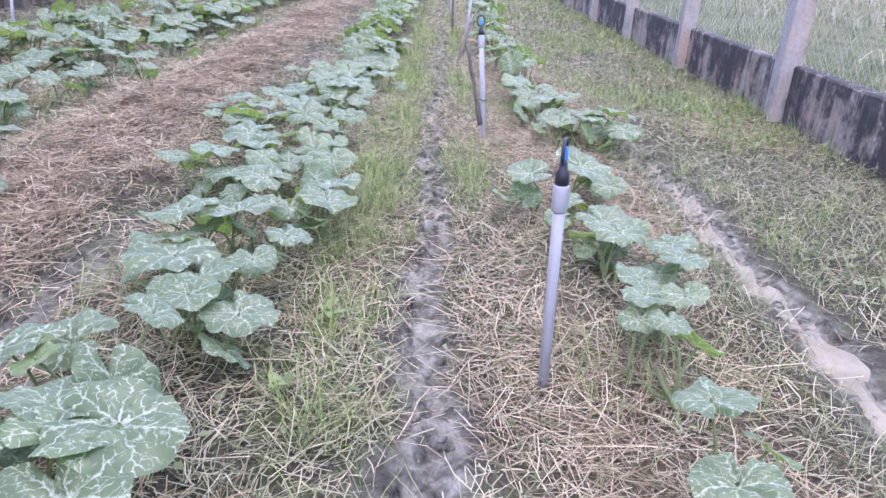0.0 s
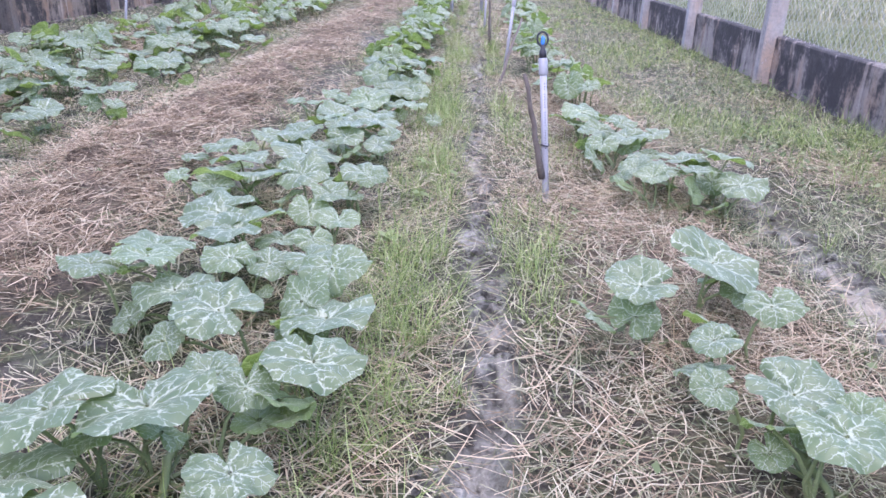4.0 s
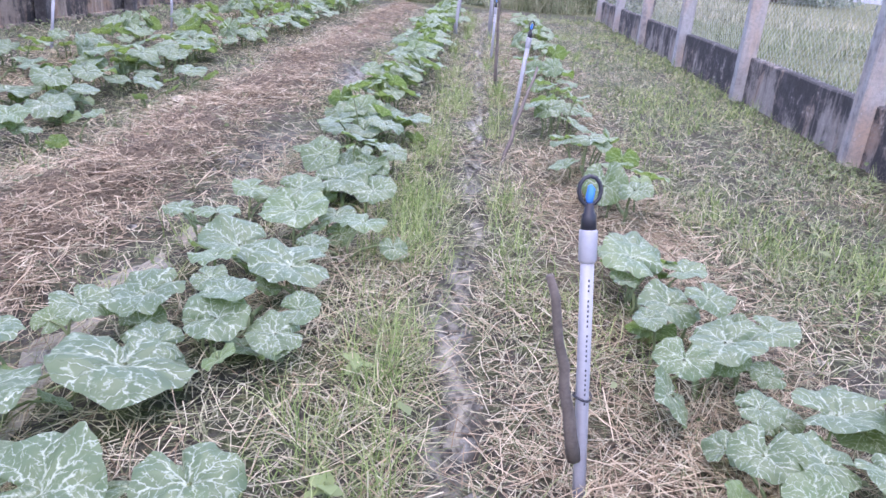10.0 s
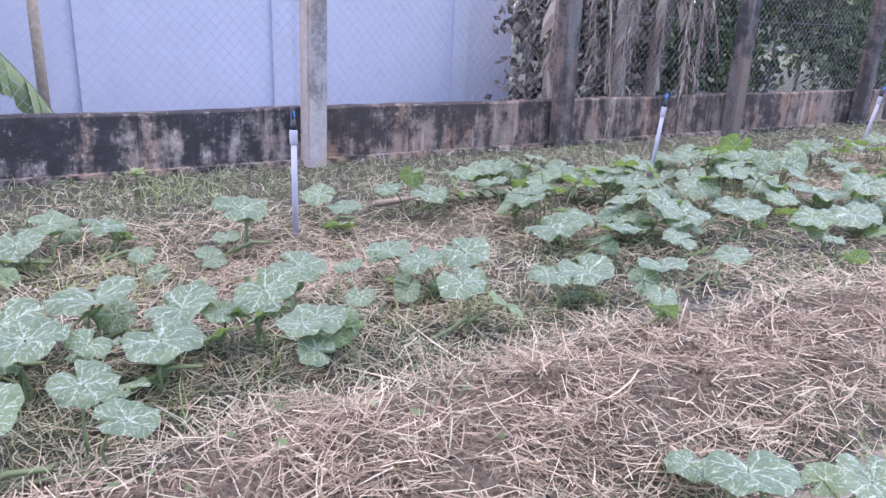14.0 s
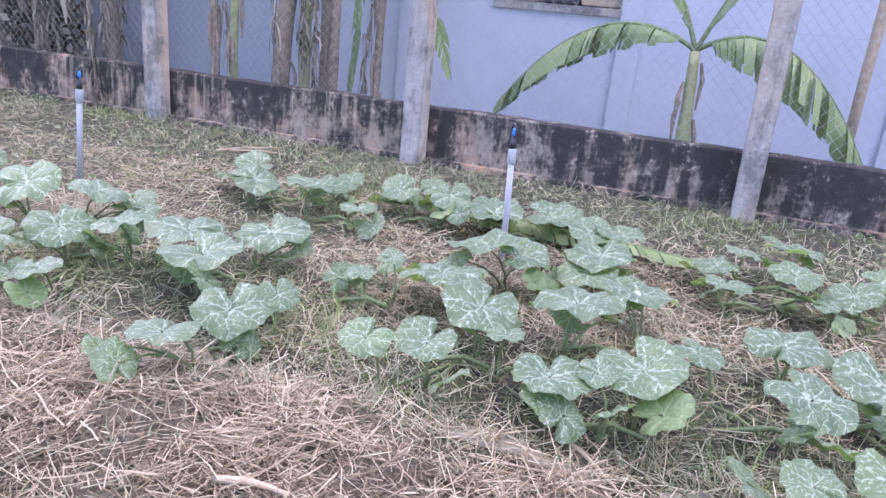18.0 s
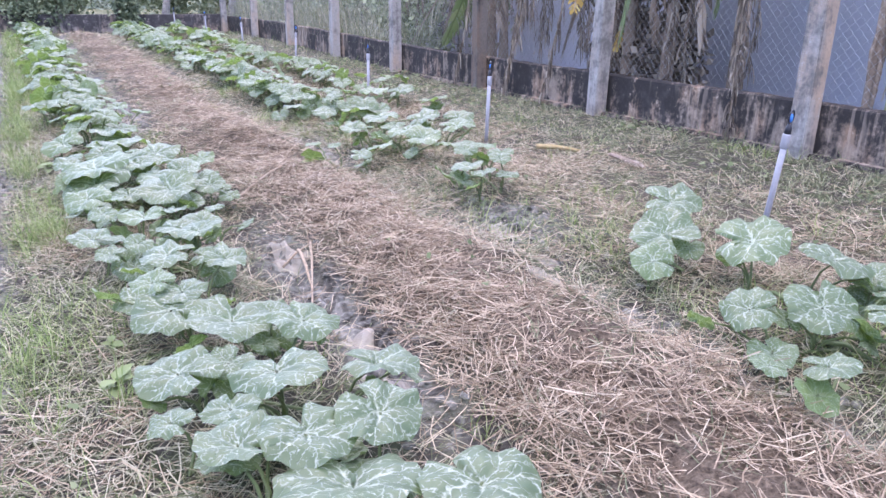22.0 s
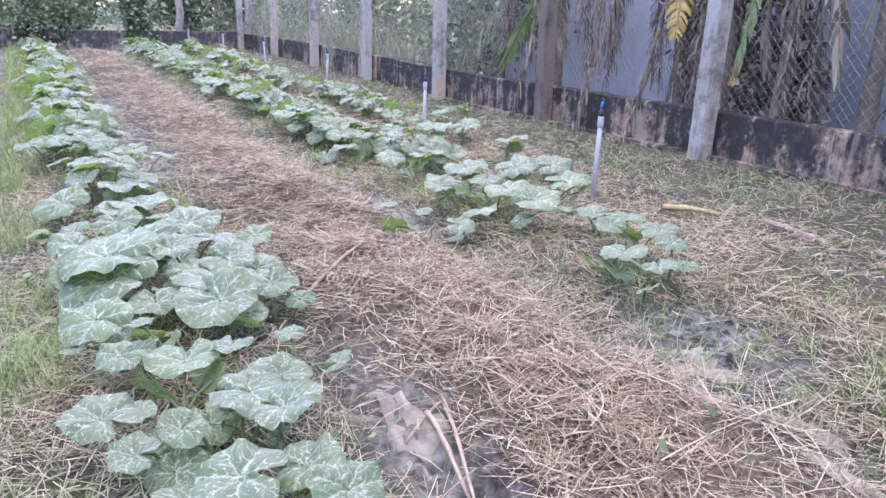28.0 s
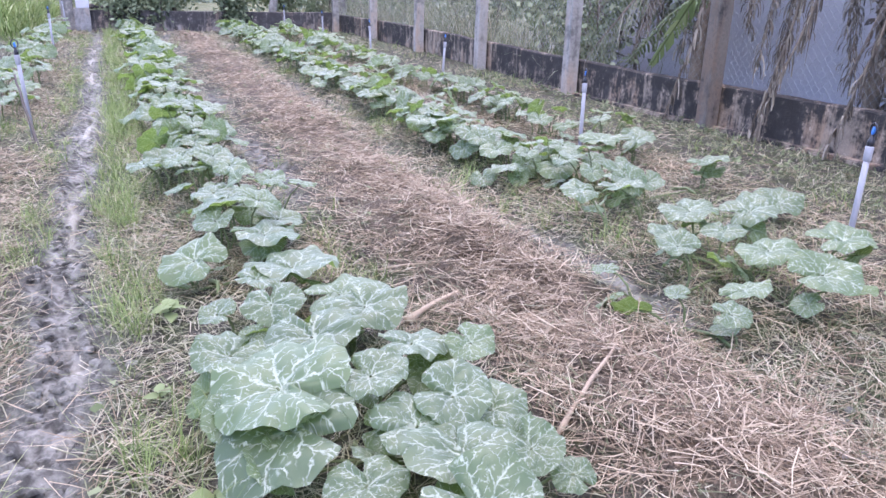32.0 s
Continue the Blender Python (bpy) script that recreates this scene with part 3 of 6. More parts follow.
def leaf_mesh(seed, sinus=0.82):
    """A broad blade with five blunt corners, a heart-shaped base, a sunken middle and a wavy rim; the tip points to +y, radius about 1."""
    r = random.Random(seed)
    n, rings = 44, (0.14, 0.36, 0.62, 0.84, 1.0)
    verts, uv = [(0, 0, -0.2)], [(0.5, 0.5)]
    ph, ph2, droop, fold = r.uniform(0, 6.28), r.uniform(0, 6.28), r.uniform(0.08, 0.36), r.uniform(-0.05, 0.2)
    lob, tip, skew = r.uniform(0.012, 0.05), r.uniform(-0.02, 0.07), r.uniform(-0.07, 0.07)
    wave = r.uniform(0.03, 0.07)
    for q in rings:
        for k in range(n):
            a = math.pi + 2 * math.pi * (k + 0.5) / n
            a -= 2 * math.pi * (a > math.pi)
            corner = (0.5 + 0.5 * math.cos(5 * a)) ** 1.6
            out = 0.92 + lob * (2 * corner - 0.9) + tip * max(0, math.cos(a)) ** 3 + skew * math.sin(a) + 0.03 * math.sin(2 * a + ph2)
            out += (0.018 * math.sin(11 * a + ph) + 0.012 * math.sin(23 * a + ph2)) * (q > 0.9)
            back = abs(abs(a) - math.pi)
            out *= 1 - sinus * math.exp(-(back / 0.13) ** 2)
            rr = q * out
            x, y = rr * math.sin(a), rr * math.cos(a)
            z = -0.2 * (1 - q) ** 2.2 + 0.07 * math.sin(3 * a + ph) * q * q - droop * q ** 2.6 * 0.6 + fold * abs(x) * 0.55 + 0.015 * math.cos(5 * a) * q
            z += (wave * math.sin(7 * a + ph) + 0.6 * wave * math.sin(12 * a + ph2)) * q ** 3 - 0.035 * math.cos(7 * a) * q * (1 - q) * 2 + 0.025 * math.sin(6 * x + ph) * math.cos(7 * y) * q
            verts.append((x, y, z))
            uv.append((0.5 + x / 2.2, 0.5 + y / 2.2))
    faces = []
    for k in range(n):
        faces.append((0, 1 + (k + 1) % n, 1 + k))
    for j in range(len(rings) - 1):
        for k in range(n):
            a, b = 1 + j * n + k, 1 + j * n + (k + 1) % n
            faces.append((b, b + n, a + n, a))
    me = bpy.data.meshes.new("leaf")
    me.from_pydata(verts, [], faces)
    lay = me.uv_layers.new(name="UVMap")
    for lp in me.loops:
        lay.data[lp.index].uv = uv[lp.vertex_index]
    me.polygons.foreach_set("use_smooth", [True] * len(me.polygons))
    me.flip_normals() if me.polygons[0].normal.z < 0 else None
    return me


LEAVES = [leaf_mesh(s) for s in range(14)]
YOUNGS = [leaf_mesh(40 + s, 0.5) for s in range(2)]
for me in LEAVES:
    me.materials.append(PUMPKIN)
for me in YOUNGS:
    me.materials.append(YOUNG)


def petiole_mesh():
    """A ribbed stalk of unit height that bows a little."""
    bm = bmesh.new()
    tube(bm, [(0, 0, 0), (0.03, 0, 0.3), (0.03, 0, 0.65), (0, 0, 1.0)], [0.0055, 0.005, 0.0042, 0.0035], 5, False)
    me = bpy.data.meshes.new("petiole")
    bm.to_mesh(me)
    bm.free()
    me.materials.append(STALK)
    return me


PETIOLES = petiole_mesh()


def stalk_between(a, b, parent):
    a, b = Vector(a), Vector(b)
    d = b - a
    ob = new("petiole", PETIOLES)
    ob.parent = parent
    q = d.to_track_quat("Z", "X").to_matrix().to_4x4()
    L = d.length
    ob.matrix_basis = Matrix.Translation(a) @ q @ Matrix.Diagonal((1.0, 1.0, L, 1))
    return ob


LABELS = ("pumpkin plant with white-veined green leaves on the bed", "young pumpkin plant with few mottled leaves on straw mulch")


def pumpkin(x, y, size, count, spread, row, seed, group="pumpkin plants in the rows"):
    """A plant: each leaf on its own stalk, fanned round a short stem."""
    r = random.Random(seed)
    z0 = height(x, y)
    root = tagged(new("pumpkin_plant"), LABELS[0 if count > 5 else 1], "pumpkin plant", group)
    root.location = (x, y, z0)
    bm = bmesh.new()
    tube(bm, [(0, -0.12, 0.0), (0.02, -0.05, 0.03), (0, 0.03, 0.05), (0.01, 0.12, 0.04)], [0.006, 0.009, 0.009, 0.006], 6)
    part("stem", bm, STALK, root, smooth=True)
    a0 = r.uniform(0, 6.28)
    for k in range(count):
        a = a0 + k * 2.4 + r.uniform(-0.4, 0.4)
        rad = spread * (0.15 + 0.85 * math.sqrt((k + 0.6) / count)) * r.uniform(0.8, 1.15)
        s = size * r.uniform(0.72, 1.12) * (0.75 + 0.25 * math.sqrt((k + 1) / count))
        px, py = rad * math.cos(a) * 0.85, rad * math.sin(a) * 1.1
        pz = r.uniform(0.17, 0.3) - 0.28 * rad + 0.05 * r.random()
        pz = max(pz, 0.07)
        young = k == 0 and r.random() < 0.5
        me = r.choice(YOUNGS if young else LEAVES)
        lf = new("leaf", me)
        lf.parent = root
        if young:
            s *= 0.55
            lf["label"] = "small bright green young leaf"
        tilt = r.uniform(0, 20) + 14 * rad / spread * r.random() + (r.uniform(15, 45) if r.random() < 0.22 else 0)
        out = math.degrees(a) - 90 + r.uniform(-50, 50)
        lf.matrix_basis = Matrix.Translation((px, py, pz)) @ pose(0, 0, 0, 0, 0, out) @ pose(0, 0, 0, -tilt, r.uniform(-14, 14), 0) @ Matrix.Diagonal((s, s * r.uniform(0.9, 1.05), s, 1))
        stalk_between((0.6 * px, 0.6 * py, 0.02), (px, py, pz - 0.1 * s), root)
    return root


def set_pumpkin(x, y, leaves, group="pumpkin plants in the rows"):
    """A plant whose leaves stand at known places: offset, height, radius, heading, lean and the bearing of the lean."""
    seed = int(1000 * (x + 20) + 77 * (y + 30))
    r = random.Random(seed)
    z0 = height(x, y)
    root = tagged(new("pumpkin_plant"), LABELS[0 if len(leaves) > 3 else 1], "pumpkin plant", group)
    root.location = (x, y, z0)
    bm = bmesh.new()
    tube(bm, [(0, -0.12, 0.0), (0.02, -0.05, 0.03), (0, 0.03, 0.05), (0.01, 0.12, 0.04)], [0.006, 0.009, 0.009, 0.006], 6)
    part("stem", bm, STALK, root, smooth=True)
    for dx, dy, z, s, head, lean, bearing in leaves:
        lf = new("leaf", r.choice(LEAVES))
        lf.parent = root
        z = z + r.uniform(-0.03, 0.04)
        lf.matrix_basis = Matrix.Translation((dx, dy, z)) @ pose(0, 0, 0, 0, 0, bearing) @ pose(0, 0, 0, 0, 0.55 * lean, 0) @ pose(0, 0, 0, 0, 0, head - bearing) @ pose(0, 0, 0, r.uniform(-13, 13), r.uniform(-13, 13), 0) @ Matrix.Diagonal((s * 1.06, s * r.uniform(0.9, 1.0), s, 1))
        foot = Vector((dx * 0.8 + r.uniform(-0.04, 0.04), dy * 0.8 + r.uniform(-0.04, 0.04), height(x + 0.8 * dx, y + 0.8 * dy) - z0 + 0.005))
        stalk_between(foot, (dx, dy, z - 0.15 * s), root)
        vine = bmesh.new()
        tube(vine, [(0, 0, 0.02), (foot.x * 0.5, foot.y * 0.5 + 0.02, 0.025), tuple(foot)], [0.006, 0.005, 0.004], 5)
        part("vine", vine, STALK, root)
        for _ in range(2 if s > 0.1 else int(r.random() < 0.7)):
            q, u = r.uniform(0.045, 0.09), Vector((r.uniform(-0.13, 0.13), r.uniform(-0.13, 0.13)))
            lz = max(0.06, z - r.uniform(0.05, 0.1))
            lo = new("leaf", r.choice(YOUNGS if r.random() < 0.2 else LEAVES))
            lo.parent = root
            lo.matrix_basis = Matrix.Translation((dx + u.x, dy + u.y, lz)) @ pose(0, 0, 0, r.uniform(-45, 45), r.uniform(-45, 45), r.uniform(0, 360)) @ Matrix.Diagonal((q, q, q, 1))
            stalk_between(foot, (dx + u.x, dy + u.y, lz - 0.12 * q), root)
    return root


PLANTS = []


def row_of(x0, y0, y1, gap, size, counts, spread, jitter, seed):
    r = random.Random(seed)
    y = y0
    while y < y1:
        PLANTS.append((x0 + r.uniform(-jitter, jitter), y + r.uniform(-0.08, 0.08), size * r.uniform(0.85, 1.1), r.randint(*counts), spread * r.uniform(0.85, 1.1)))
        y += gap * r.uniform(0.85, 1.15)


# row beside the furrow: placed by its own gaps near the walk, then evenly
PLANTS += [(-0.7, 1.0, 0.13, 8, 0.24), (-0.74, 1.36, 0.12, 6, 0.22), (-0.62, 6.4, 0.12, 8, 0.25), (-0.66, 7.2, 0.12, 9, 0.28), (0.62, 1.15, 0.09, 3, 0.14), (0.71, 6.3, 0.11, 7, 0.24), (0.6, 6.9, 0.11, 8, 0.24), (0.55, 7.8, 0.12, 9, 0.27), (0.6, 8.4, 0.11, 8, 0.25), (0.55, -2.3, 0.13, 7, 0.26)]
PLANTS += [(0.6, -2.95, 0.12, 8, 0.26), (-2.75, 7.7, 0.13, 9, 0.28), (-3.3, 5.6, 0.12, 7, 0.25), (-3.5, 6.3, 0.12, 7, 0.25), (-2.9, 5.9, 0.12, 6, 0.22), (-3.1, 6.9, 0.12, 7, 0.25), (-3.9, 5.2, 0.11, 6, 0.22), (-4.0, 5.9, 0.11, 6, 0.22), (-3.4, 7.6, 0.12, 7, 0.25), (-3.62, 7.2, 0.12, 8, 0.26)]
row_of(-0.66, 7.7, 19, 0.5, 0.125, (7, 10), 0.27, 0.12, 1)
row_of(-0.7, -18.5, -3.9, 0.42, 0.125, (8, 11), 0.3, 0.14, 2)
row_of(0.66, 9.4, 17, 0.7, 0.11, (6, 9), 0.25, 0.12, 3)
row_of(0.75, -18.0, -4.5, 0.75, 0.12, (7, 9), 0.27, 0.18, 4)
row_of(-2.7, 8.3, 19, 0.55, 0.125, (8, 10), 0.3, 0.15, 5)
row_of(-2.72, -18.5, -4.6, 0.42, 0.125, (8, 11), 0.3, 0.2, 6)
row_of(-3.7, 7.9, 18, 0.6, 0.12, (6, 9), 0.27, 0.2, 7)
row_of(-3.7, -18, -5.8, 0.6, 0.12, (7, 9), 0.28, 0.22, 8)
for i, (x, y, size, count, spread) in enumerate(PLANTS):
    far = y > 9.0 or y < -7.0
    pumpkin(x, y, size * (1.12 if far else 1.0), count if not far else min(count, 8), spread, 0, 100 + i)
set_pumpkin(-3.33, -5.20, [(0.54, 0.26, 0.17, 0.138, 3, 24, 57), (0.88, 0.24, 0.17, 0.115, 210, 24, 60), (0.42, -0.16, 0.17, 0.150, 73, 25, 58), (-0.12, -0.22, 0.17, 0.183, 73, 19, 54), (-0.37, -0.13, 0.17, 0.163, 73, 20, 51)])
set_pumpkin(-3.44, -4.49, [(0.54, 0.08, 0.17, 0.146, 71, 13, 52), (-0.22, -0.06, 0.17, 0.145, 72, 15, 45)])
set_pumpkin(-0.57, -3.90, [(0.08, 0.01, 0.17, 0.142, 224, 30, 88), (-0.22, -0.12, 0.17, 0.167, 92, 14, 84)])
set_pumpkin(-3.31, -3.93, [(-0.22, 0.08, 0.17, 0.147, 71, 13, 40), (0.60, -0.25, 0.17, 0.136, 71, 9, 52)])
set_pumpkin(-0.79, -3.55, [(-0.14, 0.17, 0.17, 0.147, 89, 23, 82), (-0.04, -0.14, 0.20, 0.197, 44, 7, 78), (0.11, -0.01, 0.17, 0.096, 69, 15, 81), (0.28, 0.17, 0.17, 0.074, 228, 13, 84)])
set_pumpkin(-2.67, -3.29, [(-0.04, -0.35, 0.20, 0.153, 3, 18, 46), (-0.36, -0.29, 0.20, 0.153, 71, 14, 42), (0.26, -0.10, 0.20, 0.124, 216, 13, 47), (0.03, 0.20, 0.20, 0.136, 5, 13, 40), (0.04, 0.47, 0.20, 0.141, 69, 9, 36), (-0.39, 0.20, 0.20, 0.149, 70, 8, 36), (0.37, 0.05, 0.17, 0.098, 219, 2, 47), (-0.02, -0.10, 0.17, 0.102, 316, 17, 43), (0.23, -0.87, 0.17, 0.114, 251, 8, 55)])
set_pumpkin(-0.85, -3.07, [(0.17, -0.25, 0.17, 0.108, 353, 38, 85), (0.10, 0.01, 0.20, 0.161, 359, 17, 77), (-0.12, -0.14, 0.20, 0.144, 28, 23, 72), (-0.16, 0.19, 0.20, 0.128, 69, 6, 68), (-0.31, 0.28, 0.20, 0.081, 29, 31, 63), (0.35, 0.09, 0.20, 0.117, 308, 32, 83)])
set_pumpkin(-2.17, -2.87, [(-0.18, -0.05, 0.17, 0.098, 69, 11, 41), (0.02, 0.10, 0.17, 0.080, 69, 5, 42), (0.14, -0.05, 0.17, 0.051, 222, 31, 46), (0.13, -0.48, 0.17, 0.064, 220, 26, 52)])
set_pumpkin(-0.78, -2.59, [(-0.31, 0.07, 0.17, 0.105, 85, 26, 77), (-0.09, 0.11, 0.20, 0.132, 85, 13, 81), (0.20, -0.12, 0.20, 0.200, 228, 5, 86), (0.21, -0.01, 0.20, 0.200, 231, 6, 80), (-0.03, -0.07, 0.20, 0.105, 34, 8, 72), (-0.21, 0.05, 0.20, 0.119, 50, 1, 64)])
set_pumpkin(-0.57, -2.22, [(0.07, 0.10, 0.20, 0.117, 231, 14, 87), (-0.13, -0.13, 0.17, 0.098, 2, 32, 83)])
set_pumpkin(-2.65, -2.14, [(-0.14, 0.04, 0.17, 0.086, 324, 38, 43), (0.03, -0.09, 0.17, 0.085, 209, 30, 46), (0.17, 0.14, 0.17, 0.104, 293, 14, 45), (0.20, 0.37, 0.17, 0.074, 326, 18, 43), (-0.15, -0.18, 0.17, 0.089, 65, 21, 45), (0.01, 0.25, 0.17, 0.066, 345, 28, 42), (-0.17, -0.44, 0.17, 0.110, 245, 10, 48)])
set_pumpkin(-0.88, -2.15, [(0.02, 0.05, 0.20, 0.144, 28, 18, 80), (-0.03, -0.16, 0.20, 0.134, 354, 21, 63), (-0.22, -0.18, 0.20, 0.089, 7, 38, 57)])
set_pumpkin(-0.69, -1.54, [(-0.11, 0.02, 0.17, 0.112, 59, 8, 80), (0.23, -0.01, 0.17, 0.098, 215, 19, 87), (0.18, 0.12, 0.17, 0.067, 234, 18, 85), (-0.15, 0.18, 0.20, 0.091, 33, 9, 77), (-0.00, -0.24, 0.20, 0.105, 342, 25, 82)])
set_pumpkin(-0.72, -0.99, [(0.11, 0.30, 0.20, 0.127, 218, 5, 82), (-0.11, -0.18, 0.17, 0.088, 59, 10, 79), (0.04, -0.15, 0.20, 0.111, 239, 7, 82), (0.18, 0.08, 0.17, 0.092, 205, 12, 84), (0.14, 0.17, 0.20, 0.072, 236, 38, 82), (0.06, 0.22, 0.20, 0.086, 4, 6, 79), (-0.14, -0.02, 0.20, 0.089, 35, 21, 74)])
set_pumpkin(-2.58, -0.54, [(-0.36, -0.32, 0.20, 0.154, 46, 13, 51), (0.06, 0.04, 0.20, 0.150, 173, 15, 53), (0.24, 0.17, 0.17, 0.099, 223, 38, 54)])
set_pumpkin(-0.75, -0.28, [(-0.00, -0.22, 0.20, 0.129, 342, 12, 78), (-0.18, -0.09, 0.20, 0.115, 23, 12, 72), (-0.01, 0.19, 0.20, 0.126, 342, 7, 75), (0.20, 0.01, 0.20, 0.116, 221, 18, 82), (0.06, -0.03, 0.17, 0.074, 302, 22, 78), (-0.28, 0.21, 0.20, 0.122, 59, 0, 67), (0.13, 0.28, 0.20, 0.072, 341, 21, 79), (0.26, 0.25, 0.17, 0.061, 223, 18, 83), (-0.13, -0.26, 0.20, 0.079, 39, 14, 69)])
set_pumpkin(-2.67, -0.09, [(-0.17, 0.14, 0.20, 0.152, 39, 15, 47), (-0.01, -0.12, 0.20, 0.167, 44, 16, 48)])
set_pumpkin(-2.51, 0.30, [(-0.45, -0.17, 0.17, 0.092, 345, 35, 44), (-0.05, -0.12, 0.17, 0.098, 315, 38, 49), (-0.00, 0.17, 0.20, 0.117, 36, 18, 46), (0.11, -0.01, 0.20, 0.122, 325, 30, 45), (0.29, -0.14, 0.17, 0.103, 221, 17, 50), (-0.38, -0.05, 0.17, 0.069, 43, 27, 40), (0.40, 0.21, 0.17, 0.081, 40, 9, 47), (0.51, 0.11, 0.17, 0.060, 220, 14, 50)])
set_pumpkin(-3.76, 0.33, [(-0.07, -0.18, 0.17, 0.126, 223, 24, 36), (-0.40, 0.25, 0.12, 0.091, 41, 29, 28), (0.13, -0.03, 0.20, 0.145, 45, 20, 31)])
set_pumpkin(-0.78, 0.28, [(0.18, -0.14, 0.20, 0.104, 223, 14, 78), (-0.14, -0.10, 0.20, 0.115, 26, 17, 66), (0.04, -0.10, 0.20, 0.112, 357, 1, 73), (-0.00, 0.07, 0.20, 0.159, 337, -5, 69)])
set_pumpkin(-0.97, 0.58, [(-0.04, -0.10, 0.20, 0.138, 14, 13, 58)])
set_pumpkin(-2.61, 0.82, [(-0.23, 0.11, 0.20, 0.154, 314, 25, 34), (0.01, -0.10, 0.20, 0.176, 215, 12, 41), (0.18, 0.10, 0.20, 0.150, 336, 6, 40)])
set_pumpkin(-3.62, 0.77, [(-0.12, -0.13, 0.17, 0.132, 40, 21, 30), (0.12, 0.20, 0.17, 0.090, 298, 26, 28), (0.03, -0.10, 0.20, 0.137, 339, 19, 27), (-0.28, -0.11, 0.17, 0.098, 44, 27, 25)])
set_pumpkin(-2.19, 1.21, [(0.01, 0.01, 0.20, 0.121, 304, 24, 38), (-0.21, 0.04, 0.17, 0.075, 316, 38, 34), (0.28, -0.01, 0.20, 0.107, 275, 17, 43)])
set_pumpkin(-3.88, 1.14, [(-0.14, -0.19, 0.12, 0.085, 295, 38, 24), (-0.40, -0.09, 0.12, 0.089, 40, 38, 22), (-0.01, -0.12, 0.17, 0.110, 223, 20, 20), (0.00, 0.16, 0.17, 0.108, 288, 38, 15)])
set_pumpkin(-2.69, 1.41, [(0.01, -0.00, 0.17, 0.068, 213, 21, 28), (-0.26, -0.01, 0.12, 0.062, 33, 33, 25), (0.00, -0.02, 0.12, 0.046, 268, 27, 28), (-0.12, 0.07, 0.17, 0.055, 39, 32, 18)])
set_pumpkin(0.64, 1.61, [(-0.06, 0.13, 0.20, 0.066, 155, 9, 244), (-0.01, 0.04, 0.20, 0.058, 180, -2, 241)])
set_pumpkin(-3.91, 1.64, [(-0.08, 0.17, 0.20, 0.144, 10, 20, 17), (0.07, -0.08, 0.20, 0.142, 155, 27, 21), (-0.03, -0.13, 0.17, 0.123, 42, 23, 12), (-0.19, 0.20, 0.17, 0.134, 42, 21, 6)])
set_pumpkin(-0.65, 1.83, [(-0.11, 0.16, 0.20, 0.149, 63, 6, 299), (0.02, -0.01, 0.20, 0.099, 217, 13, 297), (-0.05, -0.08, 0.20, 0.063, 151, 18, 301), (0.03, -0.14, 0.20, 0.086, 199, 3, 300), (0.16, -0.14, 0.20, 0.106, 216, 8, 294), (0.14, 0.10, 0.20, 0.076, 203, 29, 292)])
set_pumpkin(-2.46, 1.87, [(-0.07, 0.05, 0.20, 0.135, 258, 17, 25), (0.33, -0.16, 0.20, 0.083, 258, 21, 19), (0.19, -0.03, 0.20, 0.095, 256, 20, 13), (-0.30, -0.18, 0.20, 0.159, 345, 11, 14), (0.05, 0.17, 0.17, 0.059, 281, 24, 7)])
set_pumpkin(0.71, 1.96, [(0.09, 0.14, 0.20, 0.089, 250, 5, 243), (-0.07, 0.03, 0.20, 0.082, 107, 4, 247), (0.05, -0.05, 0.20, 0.074, 184, 15, 241), (-0.10, -0.12, 0.20, 0.077, 91, -4, 245)])
set_pumpkin(-3.38, 2.09, [(0.04, 0.07, 0.20, 0.144, 280, 28, 14), (-0.36, 0.10, 0.20, 0.131, 315, 18, 12), (0.26, -0.34, 0.20, 0.178, 186, 0, 23), (0.28, -0.19, 0.20, 0.106, 39, 14, 8), (0.15, 0.05, 0.20, 0.128, 276, 38, 2), (-0.28, -0.03, 0.17, 0.112, 187, 22, 3)])
set_pumpkin(-2.74, 2.24, [(0.06, -0.05, 0.20, 0.168, 4, 3, 18), (-0.23, 0.13, 0.20, 0.148, 320, 5, 12)])
set_pumpkin(-0.65, 2.32, [(-0.00, -0.02, 0.20, 0.131, 218, 2, 291), (-0.18, -0.05, 0.20, 0.129, 92, -5, 297), (-0.19, -0.17, 0.20, 0.119, 92, -12, 299), (0.20, -0.17, 0.20, 0.079, 208, 16, 287), (0.15, 0.09, 0.17, 0.067, 189, 38, 286), (0.05, 0.16, 0.17, 0.066, 56, 10, 288)])
set_pumpkin(-2.31, 2.36, [(0.06, -0.15, 0.20, 0.111, 289, 22, 21), (-0.09, 0.08, 0.20, 0.133, 306, 16, 13), (0.01, -0.03, 0.17, 0.063, 2, 11, 17)])
set_pumpkin(0.66, 2.43, [(-0.02, 0.09, 0.20, 0.113, 224, 1, 252), (-0.19, 0.09, 0.17, 0.056, 92, 35, 257), (0.00, -0.09, 0.20, 0.105, 208, 5, 250), (0.15, -0.17, 0.20, 0.096, 225, 8, 245), (0.07, -0.00, 0.20, 0.065, 232, 33, 236)])
set_pumpkin(-3.57, 2.70, [(-0.04, 0.21, 0.20, 0.124, 8, 14, 0), (-0.15, -0.09, 0.17, 0.114, 154, 10, 5), (0.11, -0.04, 0.17, 0.092, 274, 23, 4)])
set_pumpkin(-0.50, 2.69, [(0.12, -0.19, 0.20, 0.114, 203, 7, 282), (0.10, 0.06, 0.20, 0.126, 232, -3, 281), (-0.16, 0.04, 0.20, 0.124, 69, -1, 287)])
set_pumpkin(-2.50, 2.78, [(-0.15, -0.20, 0.20, 0.090, 339, 16, 8), (0.09, 0.09, 0.20, 0.135, 321, 7, 1)])
